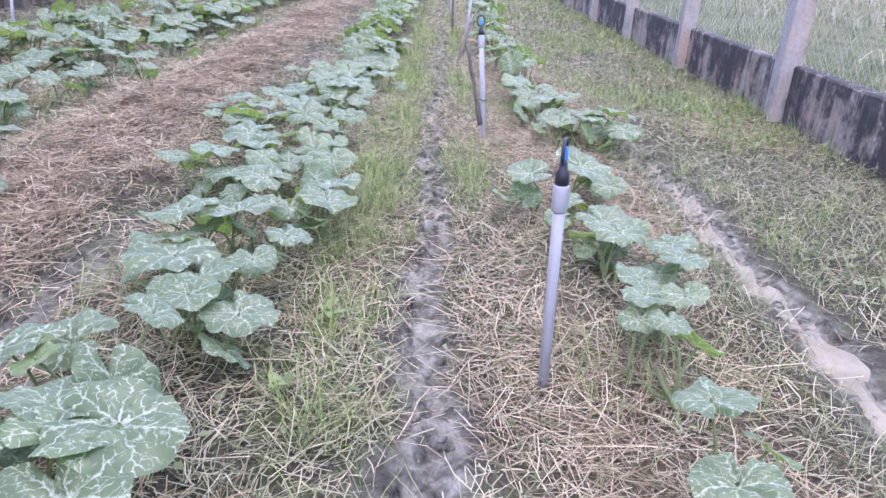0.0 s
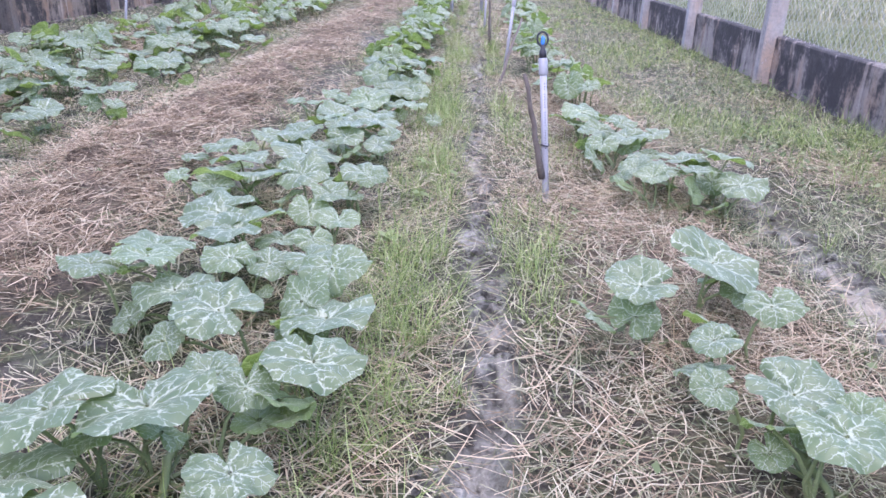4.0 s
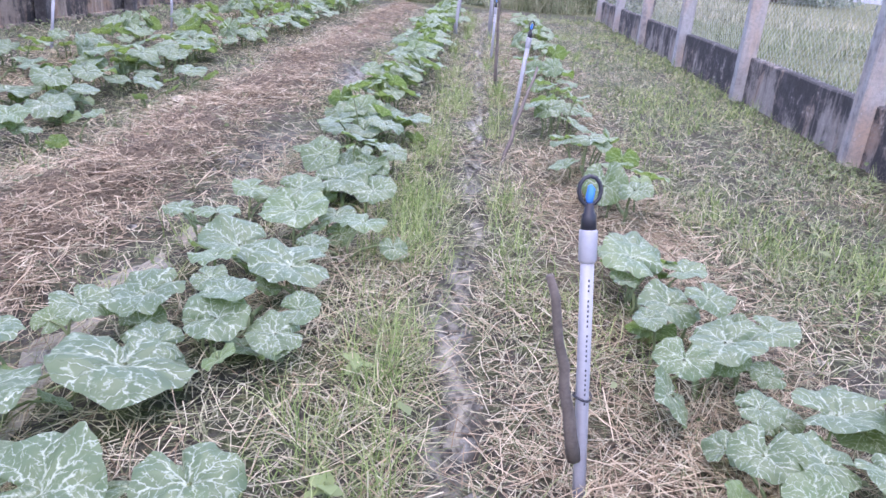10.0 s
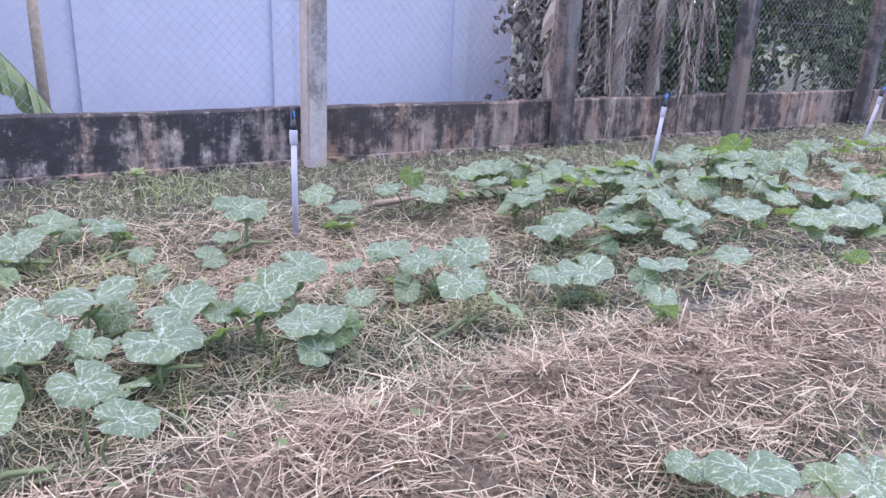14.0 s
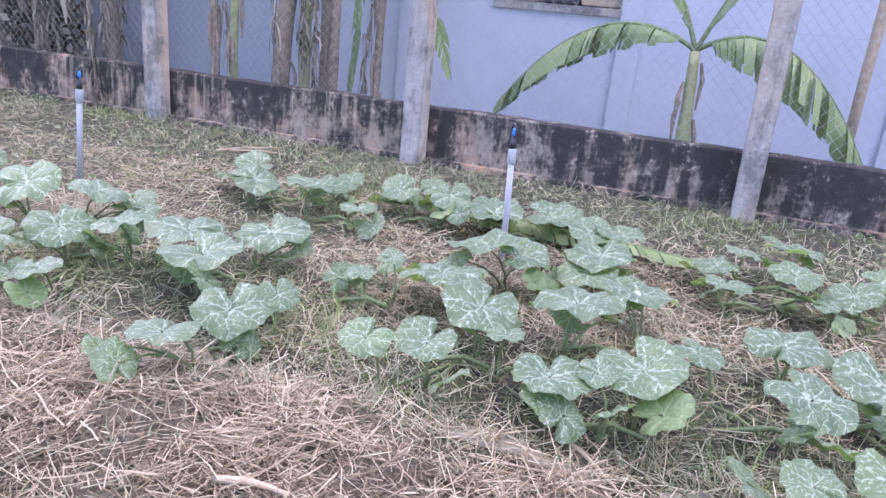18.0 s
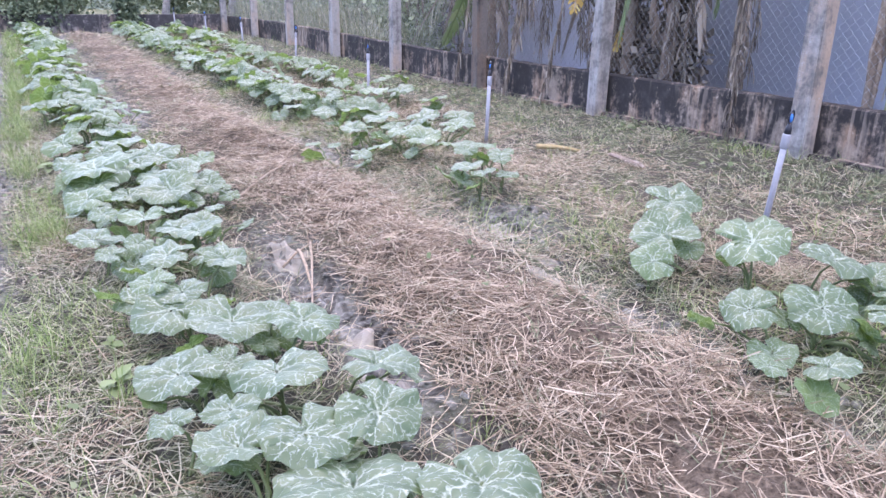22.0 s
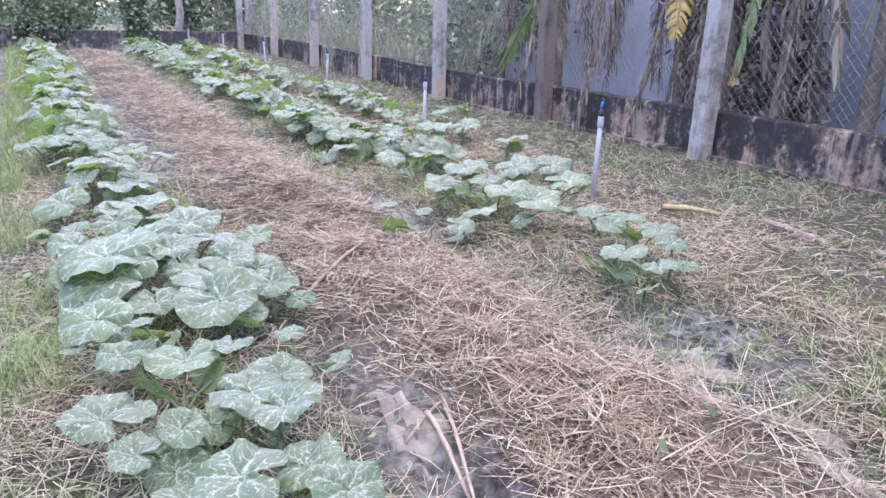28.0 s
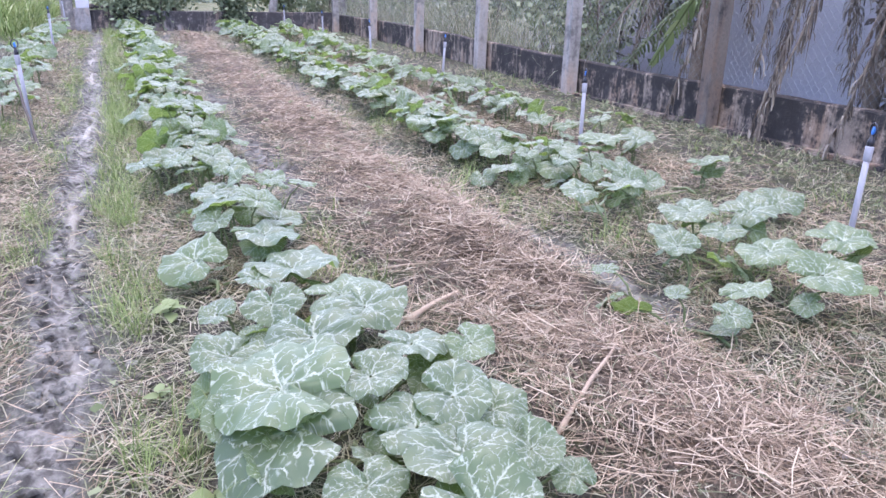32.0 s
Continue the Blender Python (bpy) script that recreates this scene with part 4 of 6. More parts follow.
set_pumpkin(0.61, 2.94, [(0.08, 0.31, 0.20, 0.159, 274, -2, 256), (-0.20, 0.04, 0.20, 0.109, 93, -3, 261), (-0.07, -0.19, 0.17, 0.071, 93, 8, 257), (0.13, -0.02, 0.20, 0.079, 173, 38, 244)])
set_pumpkin(-3.89, 2.86, [(-0.13, 0.06, 0.20, 0.154, 9, 6, 359), (0.06, -0.14, 0.17, 0.088, 188, 16, 3)])
set_pumpkin(-2.10, 3.04, [(-0.04, -0.01, 0.20, 0.100, 298, 22, 355), (0.10, -0.20, 0.20, 0.078, 162, 1, 2), (0.21, -0.18, 0.17, 0.050, 267, 12, 2), (-0.08, 0.21, 0.20, 0.083, 293, 27, 349), (0.10, 0.28, 0.20, 0.077, 1, 8, 345)])
set_pumpkin(-0.69, 3.09, [(0.26, -0.11, 0.20, 0.099, 200, 21, 281), (0.05, 0.04, 0.17, 0.077, 274, 13, 284), (-0.06, 0.01, 0.17, 0.083, 68, 8, 287), (-0.16, -0.16, 0.20, 0.124, 94, 13, 290), (-0.12, 0.26, 0.20, 0.167, 66, 0, 286), (0.17, 0.04, 0.20, 0.091, 220, 13, 288), (-0.29, 0.07, 0.20, 0.124, 127, 5, 306), (-0.25, -0.10, 0.20, 0.088, 194, 1, 309), (-0.40, -0.12, 0.20, 0.085, 108, 7, 314)])
set_pumpkin(-2.65, 3.06, [(-0.14, -0.23, 0.20, 0.131, 61, 19, 2), (-0.03, 0.02, 0.20, 0.126, 267, 28, 355), (0.20, 0.08, 0.20, 0.111, 304, 11, 353)])
set_pumpkin(-3.68, 3.15, [(0.03, -0.01, 0.17, 0.112, 266, 38, 355), (-0.19, 0.13, 0.17, 0.089, 8, 38, 353), (0.21, -0.12, 0.12, 0.053, 268, 38, 357)])
set_pumpkin(-2.77, 3.37, [(0.01, -0.03, 0.20, 0.137, 273, 17, 349)])
set_pumpkin(-0.57, 3.50, [(0.07, 0.02, 0.17, 0.079, 192, 38, 280), (-0.06, 0.13, 0.17, 0.082, 188, 38, 282), (-0.09, -0.16, 0.17, 0.088, 182, 9, 284), (-0.34, -0.02, 0.20, 0.150, 91, 4, 297), (0.02, -0.19, 0.20, 0.064, 193, 38, 287), (0.00, 0.23, 0.20, 0.077, 238, 12, 283)])
set_pumpkin(-2.46, 3.47, [(0.02, -0.18, 0.17, 0.065, 228, 37, 349), (0.06, -0.00, 0.20, 0.121, 286, 17, 344), (-0.17, 0.10, 0.20, 0.123, 312, 2, 343)])
set_pumpkin(-3.68, 3.52, [(-0.12, -0.03, 0.17, 0.111, 8, 18, 350), (0.27, 0.06, 0.12, 0.053, 259, 38, 347)])
set_pumpkin(-0.82, 3.93, [(-0.17, 0.04, 0.20, 0.200, 45, 0, 286), (0.09, 0.02, 0.17, 0.121, 276, 11, 282), (0.34, 0.08, 0.17, 0.106, 222, 16, 278), (-0.20, -0.16, 0.20, 0.093, 90, 10, 296), (-0.39, -0.02, 0.17, 0.061, 112, 23, 299), (0.37, -0.02, 0.17, 0.055, 201, 32, 279)])
set_pumpkin(-2.56, 3.92, [(-0.03, -0.23, 0.17, 0.072, 312, 23, 339), (0.03, -0.11, 0.20, 0.107, 278, 29, 336), (-0.17, 0.08, 0.20, 0.107, 306, 16, 334), (0.24, -0.02, 0.20, 0.105, 2, 13, 331), (0.29, -0.08, 0.17, 0.075, 219, 13, 332), (0.05, 0.22, 0.12, 0.054, 243, 34, 328), (-0.25, 0.30, 0.12, 0.060, 244, 36, 330)])
set_pumpkin(-3.57, 4.05, [(0.04, -0.10, 0.12, 0.064, 253, 38, 341), (-0.06, -0.00, 0.20, 0.132, 7, 12, 340)])
set_pumpkin(0.83, 4.2, [(0.09, 0.30, 0.17, 0.121, 277, 12, 258), (0.25, -0.04, 0.17, 0.128, 276, 3, 254), (-0.17, 0.08, 0.17, 0.081, 151, 22, 261), (-0.11, 0.27, 0.20, 0.066, 262, -4, 242), (0.27, 0.20, 0.20, 0.135, 274, -7, 239), (-0.04, 0.07, 0.20, 0.087, 72, 6, 246), (0.08, 0.02, 0.20, 0.087, 207, 3, 242), (-0.13, -0.10, 0.20, 0.072, 94, 12, 247)])
set_pumpkin(-2.39, 4.46, [(0.01, 0.01, 0.20, 0.099, 278, 32, 320)])
set_pumpkin(-2.69, 4.57, [(-0.24, -0.12, 0.17, 0.102, 4, 5, 328), (-0.00, -0.10, 0.20, 0.108, 334, 12, 325), (-0.02, 0.12, 0.20, 0.113, 297, 25, 321)])
set_pumpkin(-3.82, 4.59, [(0.10, 0.01, 0.17, 0.095, 293, 30, 332), (-0.14, -0.03, 0.17, 0.100, 147, 30, 334)])
set_pumpkin(0.65, 4.82, [(0.06, -0.09, 0.17, 0.109, 97, 13, 260), (0.08, 0.15, 0.20, 0.083, 208, 18, 247), (-0.13, 0.00, 0.17, 0.055, 100, 16, 251), (-0.07, -0.18, 0.20, 0.078, 163, 37, 247), (0.21, -0.00, 0.17, 0.088, 221, 12, 248)])
set_pumpkin(0.59, 5.18, [(-0.02, 0.13, 0.17, 0.127, 51, 24, 263), (0.02, 0.25, 0.20, 0.118, 281, 3, 254), (-0.06, 0.03, 0.17, 0.059, 281, 32, 254), (0.16, 0.13, 0.17, 0.084, 281, 9, 249), (0.04, -0.17, 0.20, 0.101, 100, 14, 250)])

set_pumpkin(-0.85, -1.45, [(-0.05, -0.12, 0.17, 0.085, 160, 13, 80), (0.03, -0.36, 0.17, 0.077, 330, 2, 80), (0.32, -0.39, 0.17, 0.067, 290, 9, 80), (0.31, -0.16, 0.17, 0.061, 30, 7, 80), (0.1, -0.04, 0.17, 0.048, 70, 13, 80), (0.23, 0.0, 0.17, 0.062, 300, 9, 80), (-0.17, -0.44, 0.17, 0.053, 240, 19, 80), (0.24, -0.57, 0.17, 0.051, 60, 9, 80)])

set_pumpkin(-2.40, 4.97, [(-0.02, -0.08, 0.17, 0.100, 175, 18, 300), (0.02, 0.08, 0.17, 0.126, 270, 4, 300)])
set_pumpkin(-2.05, 5.10, [(0.09, -0.10, 0.17, 0.060, 215, 19, 300), (-0.09, 0.10, 0.17, 0.100, 250, 20, 300)])
set_pumpkin(-2.80, 5.42, [(-0.15, -0.05, 0.17, 0.172, 285, 2, 300), (0.16, 0.05, 0.17, 0.117, 290, 0, 300)])
set_pumpkin(-3.63, 5.65, [(-0.12, -0.11, 0.17, 0.091, 250, 8, 300), (0.17, -0.10, 0.17, 0.112, 275, 7, 300), (-0.06, 0.20, 0.17, 0.115, 160, 15, 300)])
set_pumpkin(-4.08, 5.76, [(0.05, -0.18, 0.17, 0.114, 270, 17, 300), (-0.05, 0.17, 0.17, 0.144, 250, 12, 300)])
set_pumpkin(-2.37, 5.72, [(-0.11, -0.04, 0.17, 0.088, 145, 7, 300), (0.11, 0.03, 0.17, 0.094, 145, 16, 300)])
set_pumpkin(-2.84, 5.88, [(-0.10, -0.08, 0.17, 0.156, 220, 0, 300), (0.11, 0.08, 0.17, 0.157, 120, 5, 300)])
set_pumpkin(-3.70, 6.28, [(-0.13, -0.06, 0.17, 0.105, 285, 1, 300), (0.13, 0.05, 0.17, 0.134, 195, 0, 300)])
set_pumpkin(-4.04, 6.50, [(-0.06, -0.17, 0.17, 0.110, 185, 15, 300), (0.06, 0.18, 0.17, 0.185, 290, 12, 300)])
set_pumpkin(-2.70, 6.37, [(0.00, 0.00, 0.17, 0.145, 235, 12, 300)])
set_pumpkin(-2.28, 6.66, [(0.00, -0.13, 0.17, 0.056, 280, 14, 300), (-0.21, 0.01, 0.17, 0.126, 140, 11, 300), (0.21, 0.11, 0.17, 0.069, 130, 1, 300)])
set_pumpkin(-2.98, 6.76, [(-0.22, -0.13, 0.17, 0.136, 140, 15, 300), (0.12, -0.07, 0.17, 0.103, 165, 8, 300), (0.11, 0.19, 0.17, 0.095, 235, 20, 300)])
set_pumpkin(-3.95, 6.89, [(0.00, 0.00, 0.17, 0.119, 195, 13, 300)])
set_pumpkin(-2.50, 7.27, [(-0.01, -0.16, 0.17, 0.151, 260, 12, 300), (0.02, 0.16, 0.17, 0.114, 280, 11, 300)])
set_pumpkin(-3.08, 7.30, [(-0.12, -0.10, 0.17, 0.118, 270, 18, 300), (0.13, 0.11, 0.17, 0.190, 230, 18, 300)])
set_pumpkin(-3.91, 7.53, [(-0.14, -0.18, 0.17, 0.166, 170, 10, 300), (0.06, -0.01, 0.17, 0.146, 105, 8, 300), (0.08, 0.19, 0.17, 0.135, 290, 21, 300)])
set_pumpkin(-2.21, 7.77, [(0.00, 0.00, 0.17, 0.103, 150, 10, 300)])
set_pumpkin(-2.62, 8.52, [(-0.10, 0.00, 0.17, 0.166, 270, 18, 300), (0.09, 0.00, 0.17, 0.119, 280, 3, 300)])
set_pumpkin(-2.23, 8.54, [(0.00, 0.00, 0.17, 0.133, 165, 20, 300)])
set_pumpkin(-3.06, 8.58, [(0.00, 0.00, 0.17, 0.143, 280, 8, 300)])
set_pumpkin(-3.18, 9.42, [(0.00, 0.00, 0.17, 0.161, 190, 3, 300)])
set_pumpkin(-2.83, 9.65, [(0.00, 0.00, 0.17, 0.161, 120, 15, 300)])
set_pumpkin(-0.99, 4.56, [(-0.09, -0.29, 0.15, 0.143, 250, 2, 300), (0.17, -0.09, 0.15, 0.177, 210, 2, 300), (-0.24, -0.05, 0.15, 0.110, 230, 4, 300), (0.20, 0.02, 0.15, 0.089, 105, 9, 300), (-0.08, 0.17, 0.15, 0.086, 235, 13, 300), (0.06, 0.26, 0.15, 0.135, 135, 1, 300)])
set_pumpkin(-0.64, 4.85, [(-0.03, -0.17, 0.15, 0.107, 290, 19, 300), (0.13, -0.16, 0.15, 0.091, 110, 12, 300), (-0.03, -0.06, 0.15, 0.092, 285, 10, 300), (0.17, -0.05, 0.15, 0.071, 275, 8, 300), (-0.12, 0.04, 0.15, 0.062, 260, 7, 300), (0.08, 0.21, 0.15, 0.146, 110, 9, 300), (-0.17, 0.22, 0.15, 0.093, 100, 2, 300)])
set_pumpkin(-0.59, 5.46, [(-0.20, -0.21, 0.15, 0.145, 130, 19, 300), (0.04, -0.16, 0.15, 0.071, 270, 1, 300), (0.19, 0.05, 0.15, 0.095, 160, 13, 300), (-0.09, 0.13, 0.15, 0.138, 190, 19, 300), (0.06, 0.18, 0.15, 0.079, 180, 4, 300)])
set_pumpkin(-0.99, 5.62, [(-0.10, -0.14, 0.15, 0.067, 110, 10, 300), (0.03, -0.11, 0.15, 0.089, 200, 11, 300), (0.06, 0.24, 0.15, 0.092, 140, 12, 300)])
set_pumpkin(-0.59, 6.06, [(0.17, -0.15, 0.15, 0.097, 220, 14, 300), (-0.16, -0.11, 0.15, 0.118, 265, 12, 300), (0.00, 0.00, 0.15, 0.131, 290, 21, 300), (-0.01, 0.26, 0.15, 0.170, 275, 3, 300)])
set_pumpkin(-0.51, 6.68, [(0.09, -0.01, 0.15, 0.092, 295, 16, 300), (-0.09, 0.00, 0.15, 0.078, 185, 13, 300)])
set_pumpkin(-0.59, 7.29, [(-0.14, -0.20, 0.15, 0.123, 175, 9, 300), (-0.02, 0.09, 0.15, 0.129, 235, 8, 300), (0.17, 0.10, 0.15, 0.138, 265, 9, 300)])

# ---- straw, thatch and grass ----
STRAW = strip_material("dry_straw", [(0.0, (0.12, 0.085, 0.055)), (0.3, (0.25, 0.19, 0.13)), (0.6, (0.39, 0.31, 0.22)), (0.88, (0.49, 0.405, 0.295)), (1.0, (0.58, 0.5, 0.38))])
RUSSET = strip_material("brown_straw", [(0.0, (0.09, 0.063, 0.043)), (0.4, (0.215, 0.158, 0.11)), (0.75, (0.355, 0.272, 0.197)), (1.0, (0.56, 0.46, 0.35))])
THATCH = strip_material("withered_grass", [(0.0, (0.11, 0.12, 0.06)), (0.3, (0.2, 0.21, 0.125)), (0.55, (0.33, 0.315, 0.225)), (0.8, (0.42, 0.385, 0.28)), (1.0, (0.54, 0.49, 0.38))])
GRASS = strip_material("green_grass", [(0.0, (0.09, 0.135, 0.04)), (0.4, (0.18, 0.25, 0.08)), (0.8, (0.28, 0.34, 0.135)), (1.0, (0.42, 0.43, 0.24))])
SAGE = strip_material("grey_green_grass", [(0.0, (0.095, 0.12, 0.06)), (0.5, (0.2, 0.23, 0.125)), (1.0, (0.37, 0.38, 0.25))])
WEED = strip_material("weed_leaf", [(0.0, (0.06, 0.085, 0.035)), (0.6, (0.14, 0.175, 0.085)), (1.0, (0.25, 0.28, 0.16))])


def detail(x, y):
    """Share of the blades kept: all beside the walk, fewer and broader ones farther off."""
    d = np.hypot(x, np.maximum(np.maximum(-1.8 - y, y - 3.0), 0))
    return np.clip((2.2 / np.maximum(d, 2.2)) ** 1.08, 0.13, 1.0)


def scatter(density, x0, x1, y0, y1, seed):
    """Places thinned out by a density per square metre, given as a function of x, y with the most it can be."""
    r = np.random.default_rng(seed)
    fn, most = density
    n = int(most * (x1 - x0) * (y1 - y0))
    x, y = r.uniform(x0, x1, n), r.uniform(y0, y1, n)
    keep = r.random(n) * most < fn(x, y)
    return x[keep], y[keep], r


def strips(name, x, y, r, material, length, width, lift, rise, curl, seg=2, aim=None, label="", category=""):
    """Narrow curved blades as one mesh: they start at the ground, run along a heading and rise and droop."""
    n = len(x)
    if n == 0:
        return None
    L = r.uniform(*length, n) * (0.6 + 0.4 * r.random(n))
    W = r.uniform(*width, n) * detail(x, y) ** -0.38
    head = r.uniform(0, 2 * np.pi, n) if aim is None else aim + r.normal(0, 0.6, n)
    bend = r.normal(0, curl, n)
    up = r.uniform(*rise, n)
    z0 = zones(x, y)[3] + r.uniform(*lift, n)
    steps = np.linspace(0, 1, seg + 1)
    pts = []
    nod = r.uniform(0.1, 1.7, n) if rise[1] > 0.5 else np.zeros(n)
    run, hz = np.zeros(n), np.zeros(n)
    for s in steps:
        a = head + bend * s
        if s > 0:
            phi = up - nod * (s - 0.5 / seg)
            run, hz = run + L / seg * np.cos(phi), hz + L / seg * np.sin(phi)
        cx, cy = x + run * np.cos(a), y + run * np.sin(a)
        w = W * (1 - 0.75 * s ** 2 if rise[1] > 0.5 else 1.0) * 0.5
        ox, oy = -np.sin(a) * w, np.cos(a) * w
        tilt = np.full(n, 0.0) if rise[1] > 0.5 else w * r.uniform(-0.8, 0.8, n)
        pts.append(np.stack([np.stack([cx + ox, cy + oy, z0 + hz + tilt], 1), np.stack([cx - ox, cy - oy, z0 + hz - tilt], 1)], 1))
    V = np.stack(pts, 1).reshape(n, -1, 3)
    k = (seg + 1) * 2
    base = (np.arange(n) * k)[:, None, None]
    quad = np.array([[2 * i, 2 * i + 1, 2 * i + 3, 2 * i + 2] for i in range(seg)])[None]
    F = (base + quad).reshape(-1, 4)
    me = bpy.data.meshes.new(name)
    me.vertices.add(n * k)
    me.vertices.foreach_set("co", V.astype(np.float32).ravel())
    me.loops.add(F.size)
    me.loops.foreach_set("vertex_index", F.astype(np.int32).ravel())
    me.polygons.add(len(F))
    me.polygons.foreach_set("loop_start", np.arange(0, F.size, 4, dtype=np.int32))
    me.update(calc_edges=True)
    return tagged(link(name, me, material), label, category, kind="stuff")


def clods(name, x, y, r, size, material, label):
    """Lumps of wet soil: squashed, dented eight-sided stones in one mesh."""
    n = len(x)
    ring = np.array([[math.cos(2 * math.pi * k / 6), math.sin(2 * math.pi * k / 6)] for k in range(6)])
    base = np.concatenate([np.c_[ring * 1.0, np.full(6, -0.3)], np.c_[ring * 0.85, np.full(6, 0.35)], [[0, 0, 0.7]]])
    V = base[None] * r.uniform(0.6, 1.4, (n, 13, 3)) * r.uniform(*size, n)[:, None, None]
    a = r.uniform(0, 6.28, n)
    X, Y = V[..., 0] * np.cos(a)[:, None] - V[..., 1] * np.sin(a)[:, None], V[..., 0] * np.sin(a)[:, None] + V[..., 1] * np.cos(a)[:, None]
    V = np.stack([X + x[:, None], Y + y[:, None], V[..., 2] * 0.75 + zones(x, y)[3][:, None]], 2).reshape(-1, 3)
    f = [[k, (k + 1) % 6, 6 + (k + 1) % 6, 6 + k] for k in range(6)] + [[6 + k, 6 + (k + 1) % 6, 12, 12] for k in range(6)]
    faces = [tuple(dict.fromkeys(q)) for q in f]
    allf = [tuple(v + 13 * i for v in q) for i in range(n) for q in faces]
    me = bpy.data.meshes.new(name)
    me.from_pydata(V.tolist(), [], allf)
    at = me.attributes.new("mud", "FLOAT", "POINT")
    at.data.foreach_set("value", np.ones(len(V), np.float32))
    return tagged(link(name, me, material, smooth=True), label, "soil", kind="stuff")


def dens_bed(x, y):
    mud, straw, field, h = zones(x, y)
    lumps = np.clip(0.55 + 0.6 * smooth_noise(x, y, 6, 51) + 0.45 * smooth_noise(x, y, 19, 52), 0.18, 1)
    return 11000 * bed_amount(x + 0.03 * np.sign(x + 1.7), y) ** 0.6 * detail(x, y) * lumps


def dens_straw(x, y):
    mud, straw, field, h = zones(x, y)
    bed = bed_amount(x, y) > 0.5
    patchy = np.clip(0.6 + 0.6 * smooth_noise(x, y, 3.1, 53) + 0.3 * smooth_noise(x, y, 11, 54), 0.05, 1)
    return 4200 * np.clip(straw * 1.1 + np.where(x > 1.0, 0.1, np.where(x > -0.6, 0.4, np.where(x > -4.2, 0.5, 0.1))), 0, 1) * patchy * ~bed * detail(x, y) * (1 - 0.97 * np.clip(mud * 1.2, 0, 1)) * (x < 2.4) * (x > -5.2)


def dens_thatch(x, y):
    mud, straw, field, h = zones(x, y)
    close = np.where((x > -4.2) & (x < -2), 0.55, 0.3) + 0.5 * np.maximum(bump1(x, -0.3, 0.75), bump1(x, 0.6, 0.6))
    return 3700 * close * detail(x, y) * (1 - 0.97 * np.clip(mud * 1.2, 0, 1)) * (1 - 0.75 * straw) * (x < 2.5) * (x > -5.33)


def dens_green(x, y):
    mud, straw, field, h = zones(x, y)
    strip = 0.22 * bump1(x, -0.28 + 0.3 * wobble(y), 0.15) * np.clip(0.35 + 0.8 * smooth_noise(x, y, 4, 61) + 0.5 * smooth_noise(x, y, 13, 67), 0.03, 1.2)
    strip += 0.55 * bump1(x, 0.2, 0.1) * np.clip(smooth_noise(x, y, 2.5, 62), 0, 1)
    strip += 0.8 * np.clip((x - 1.0) / 0.5, 0, 1) * np.clip((y - 6) / 3, 0, 1) * np.clip(0.5 + smooth_noise(x, y, 2, 63), 0, 1)
    strip += 0.5 * np.clip(smooth_noise(x, y, 3.4, 64) - 0.45, 0, 1) * (np.abs(x + 1.7) > 0.48)
    strip += 0.9 * np.clip((-3.5 - y) / 6, 0, 1) * bump1(x, -0.2, 0.3)
    return 2600 * np.clip(strip, 0, 1.2) * detail(x, y) * (1 - 0.95 * np.clip(mud * 1.2, 0, 1)) * (1 - 0.6 * straw) * (x < 2.5) * (x > -5.33)


def dens_sage(x, y):
    mud, straw, field, h = zones(x, y)
    side = bump1(x, -0.95, 0.2) + 0.8 * bump1(x, -2.95, 0.4) + 0.8 * bump1(x, 1.2, 0.35) + 0.8 * (x < -4.2) + 1.6 * (x > 1.0) + 0.35
    return 900 * np.clip(side, 0, 2.2) * np.clip(0.5 + 0.9 * smooth_noise(x, y, 3, 71), 0, 1) * detail(x, y) * (1 - 0.95 * np.clip(mud * 1.4, 0, 1)) * (1 - 0.55 * straw) * (x < 2.55) * (x > -5.36)


X0, X1, Y0, Y1 = -5.36, 2.56, -19.2, 19.5
x, y, r = scatter((dens_bed, 12000), -2.5, -1.15, Y0, Y1, 21)
half = r.random(len(x)) < 0.6
strips("straw_mulch", x[half], y[half], r, RUSSET, (0.035, 0.14), (0.0013, 0.0036), (-0.006, 0.035), (-0.15, 0.32), 0.2, 2, None, "loose reddish-brown straw mulch heaped on the bed", "straw")
strips("straw_mulch", x[~half], y[~half], r, STRAW, (0.04, 0.19), (0.0012, 0.0034), (-0.004, 0.04), (-0.12, 0.36), 0.16, 2, None, "pale dry straw strewn over the mulched bed", "straw")


def dens_long(x, y):
    return 26 * (bed_amount(x, y) + 0.2 * (np.abs(x - 0.6) < 0.4)) * detail(x, y) ** 0.5


x, y, r = scatter((dens_long, 32), -2.4, 1.1, -8, 9, 29)
strips("straw_stalks", x, y, r, STRAW, (0.22, 0.5), (0.002, 0.0045), (0.02, 0.06), (-0.05, 0.2), 0.5, 5, None, "long bent dry stalks lying on the mulch", "straw")
x, y, r = scatter((dens_straw, 4200), X0, X1, Y0, Y1, 22)
strips("straw_litter", x, y, r, STRAW, (0.05, 0.24), (0.0012, 0.003), (0.0, 0.03), (-0.1, 0.34), 0.22, 2, None, "thin dry straw litter between the plants", "straw")
x, y, r = scatter((dens_thatch, 3700), X0, X1, Y0, Y1, 23)
strips("withered_grass", x, y, r, THATCH, (0.04, 0.16), (0.0014, 0.0032), (0.0, 0.012), (0.0, 0.5), 0.5, 2, None, "flattened withered grey-green grass over the soil", "dry grass")
x, y, r = scatter((dens_green, 3120), X0, X1, Y0, Y1, 24)
strips("grass", x, y, r, GRASS, (0.08, 0.24), (0.002, 0.004), (-0.005, 0.0), (0.55, 1.45), 0.7, 3, None, "fresh green grass growing along the furrow", "grass")


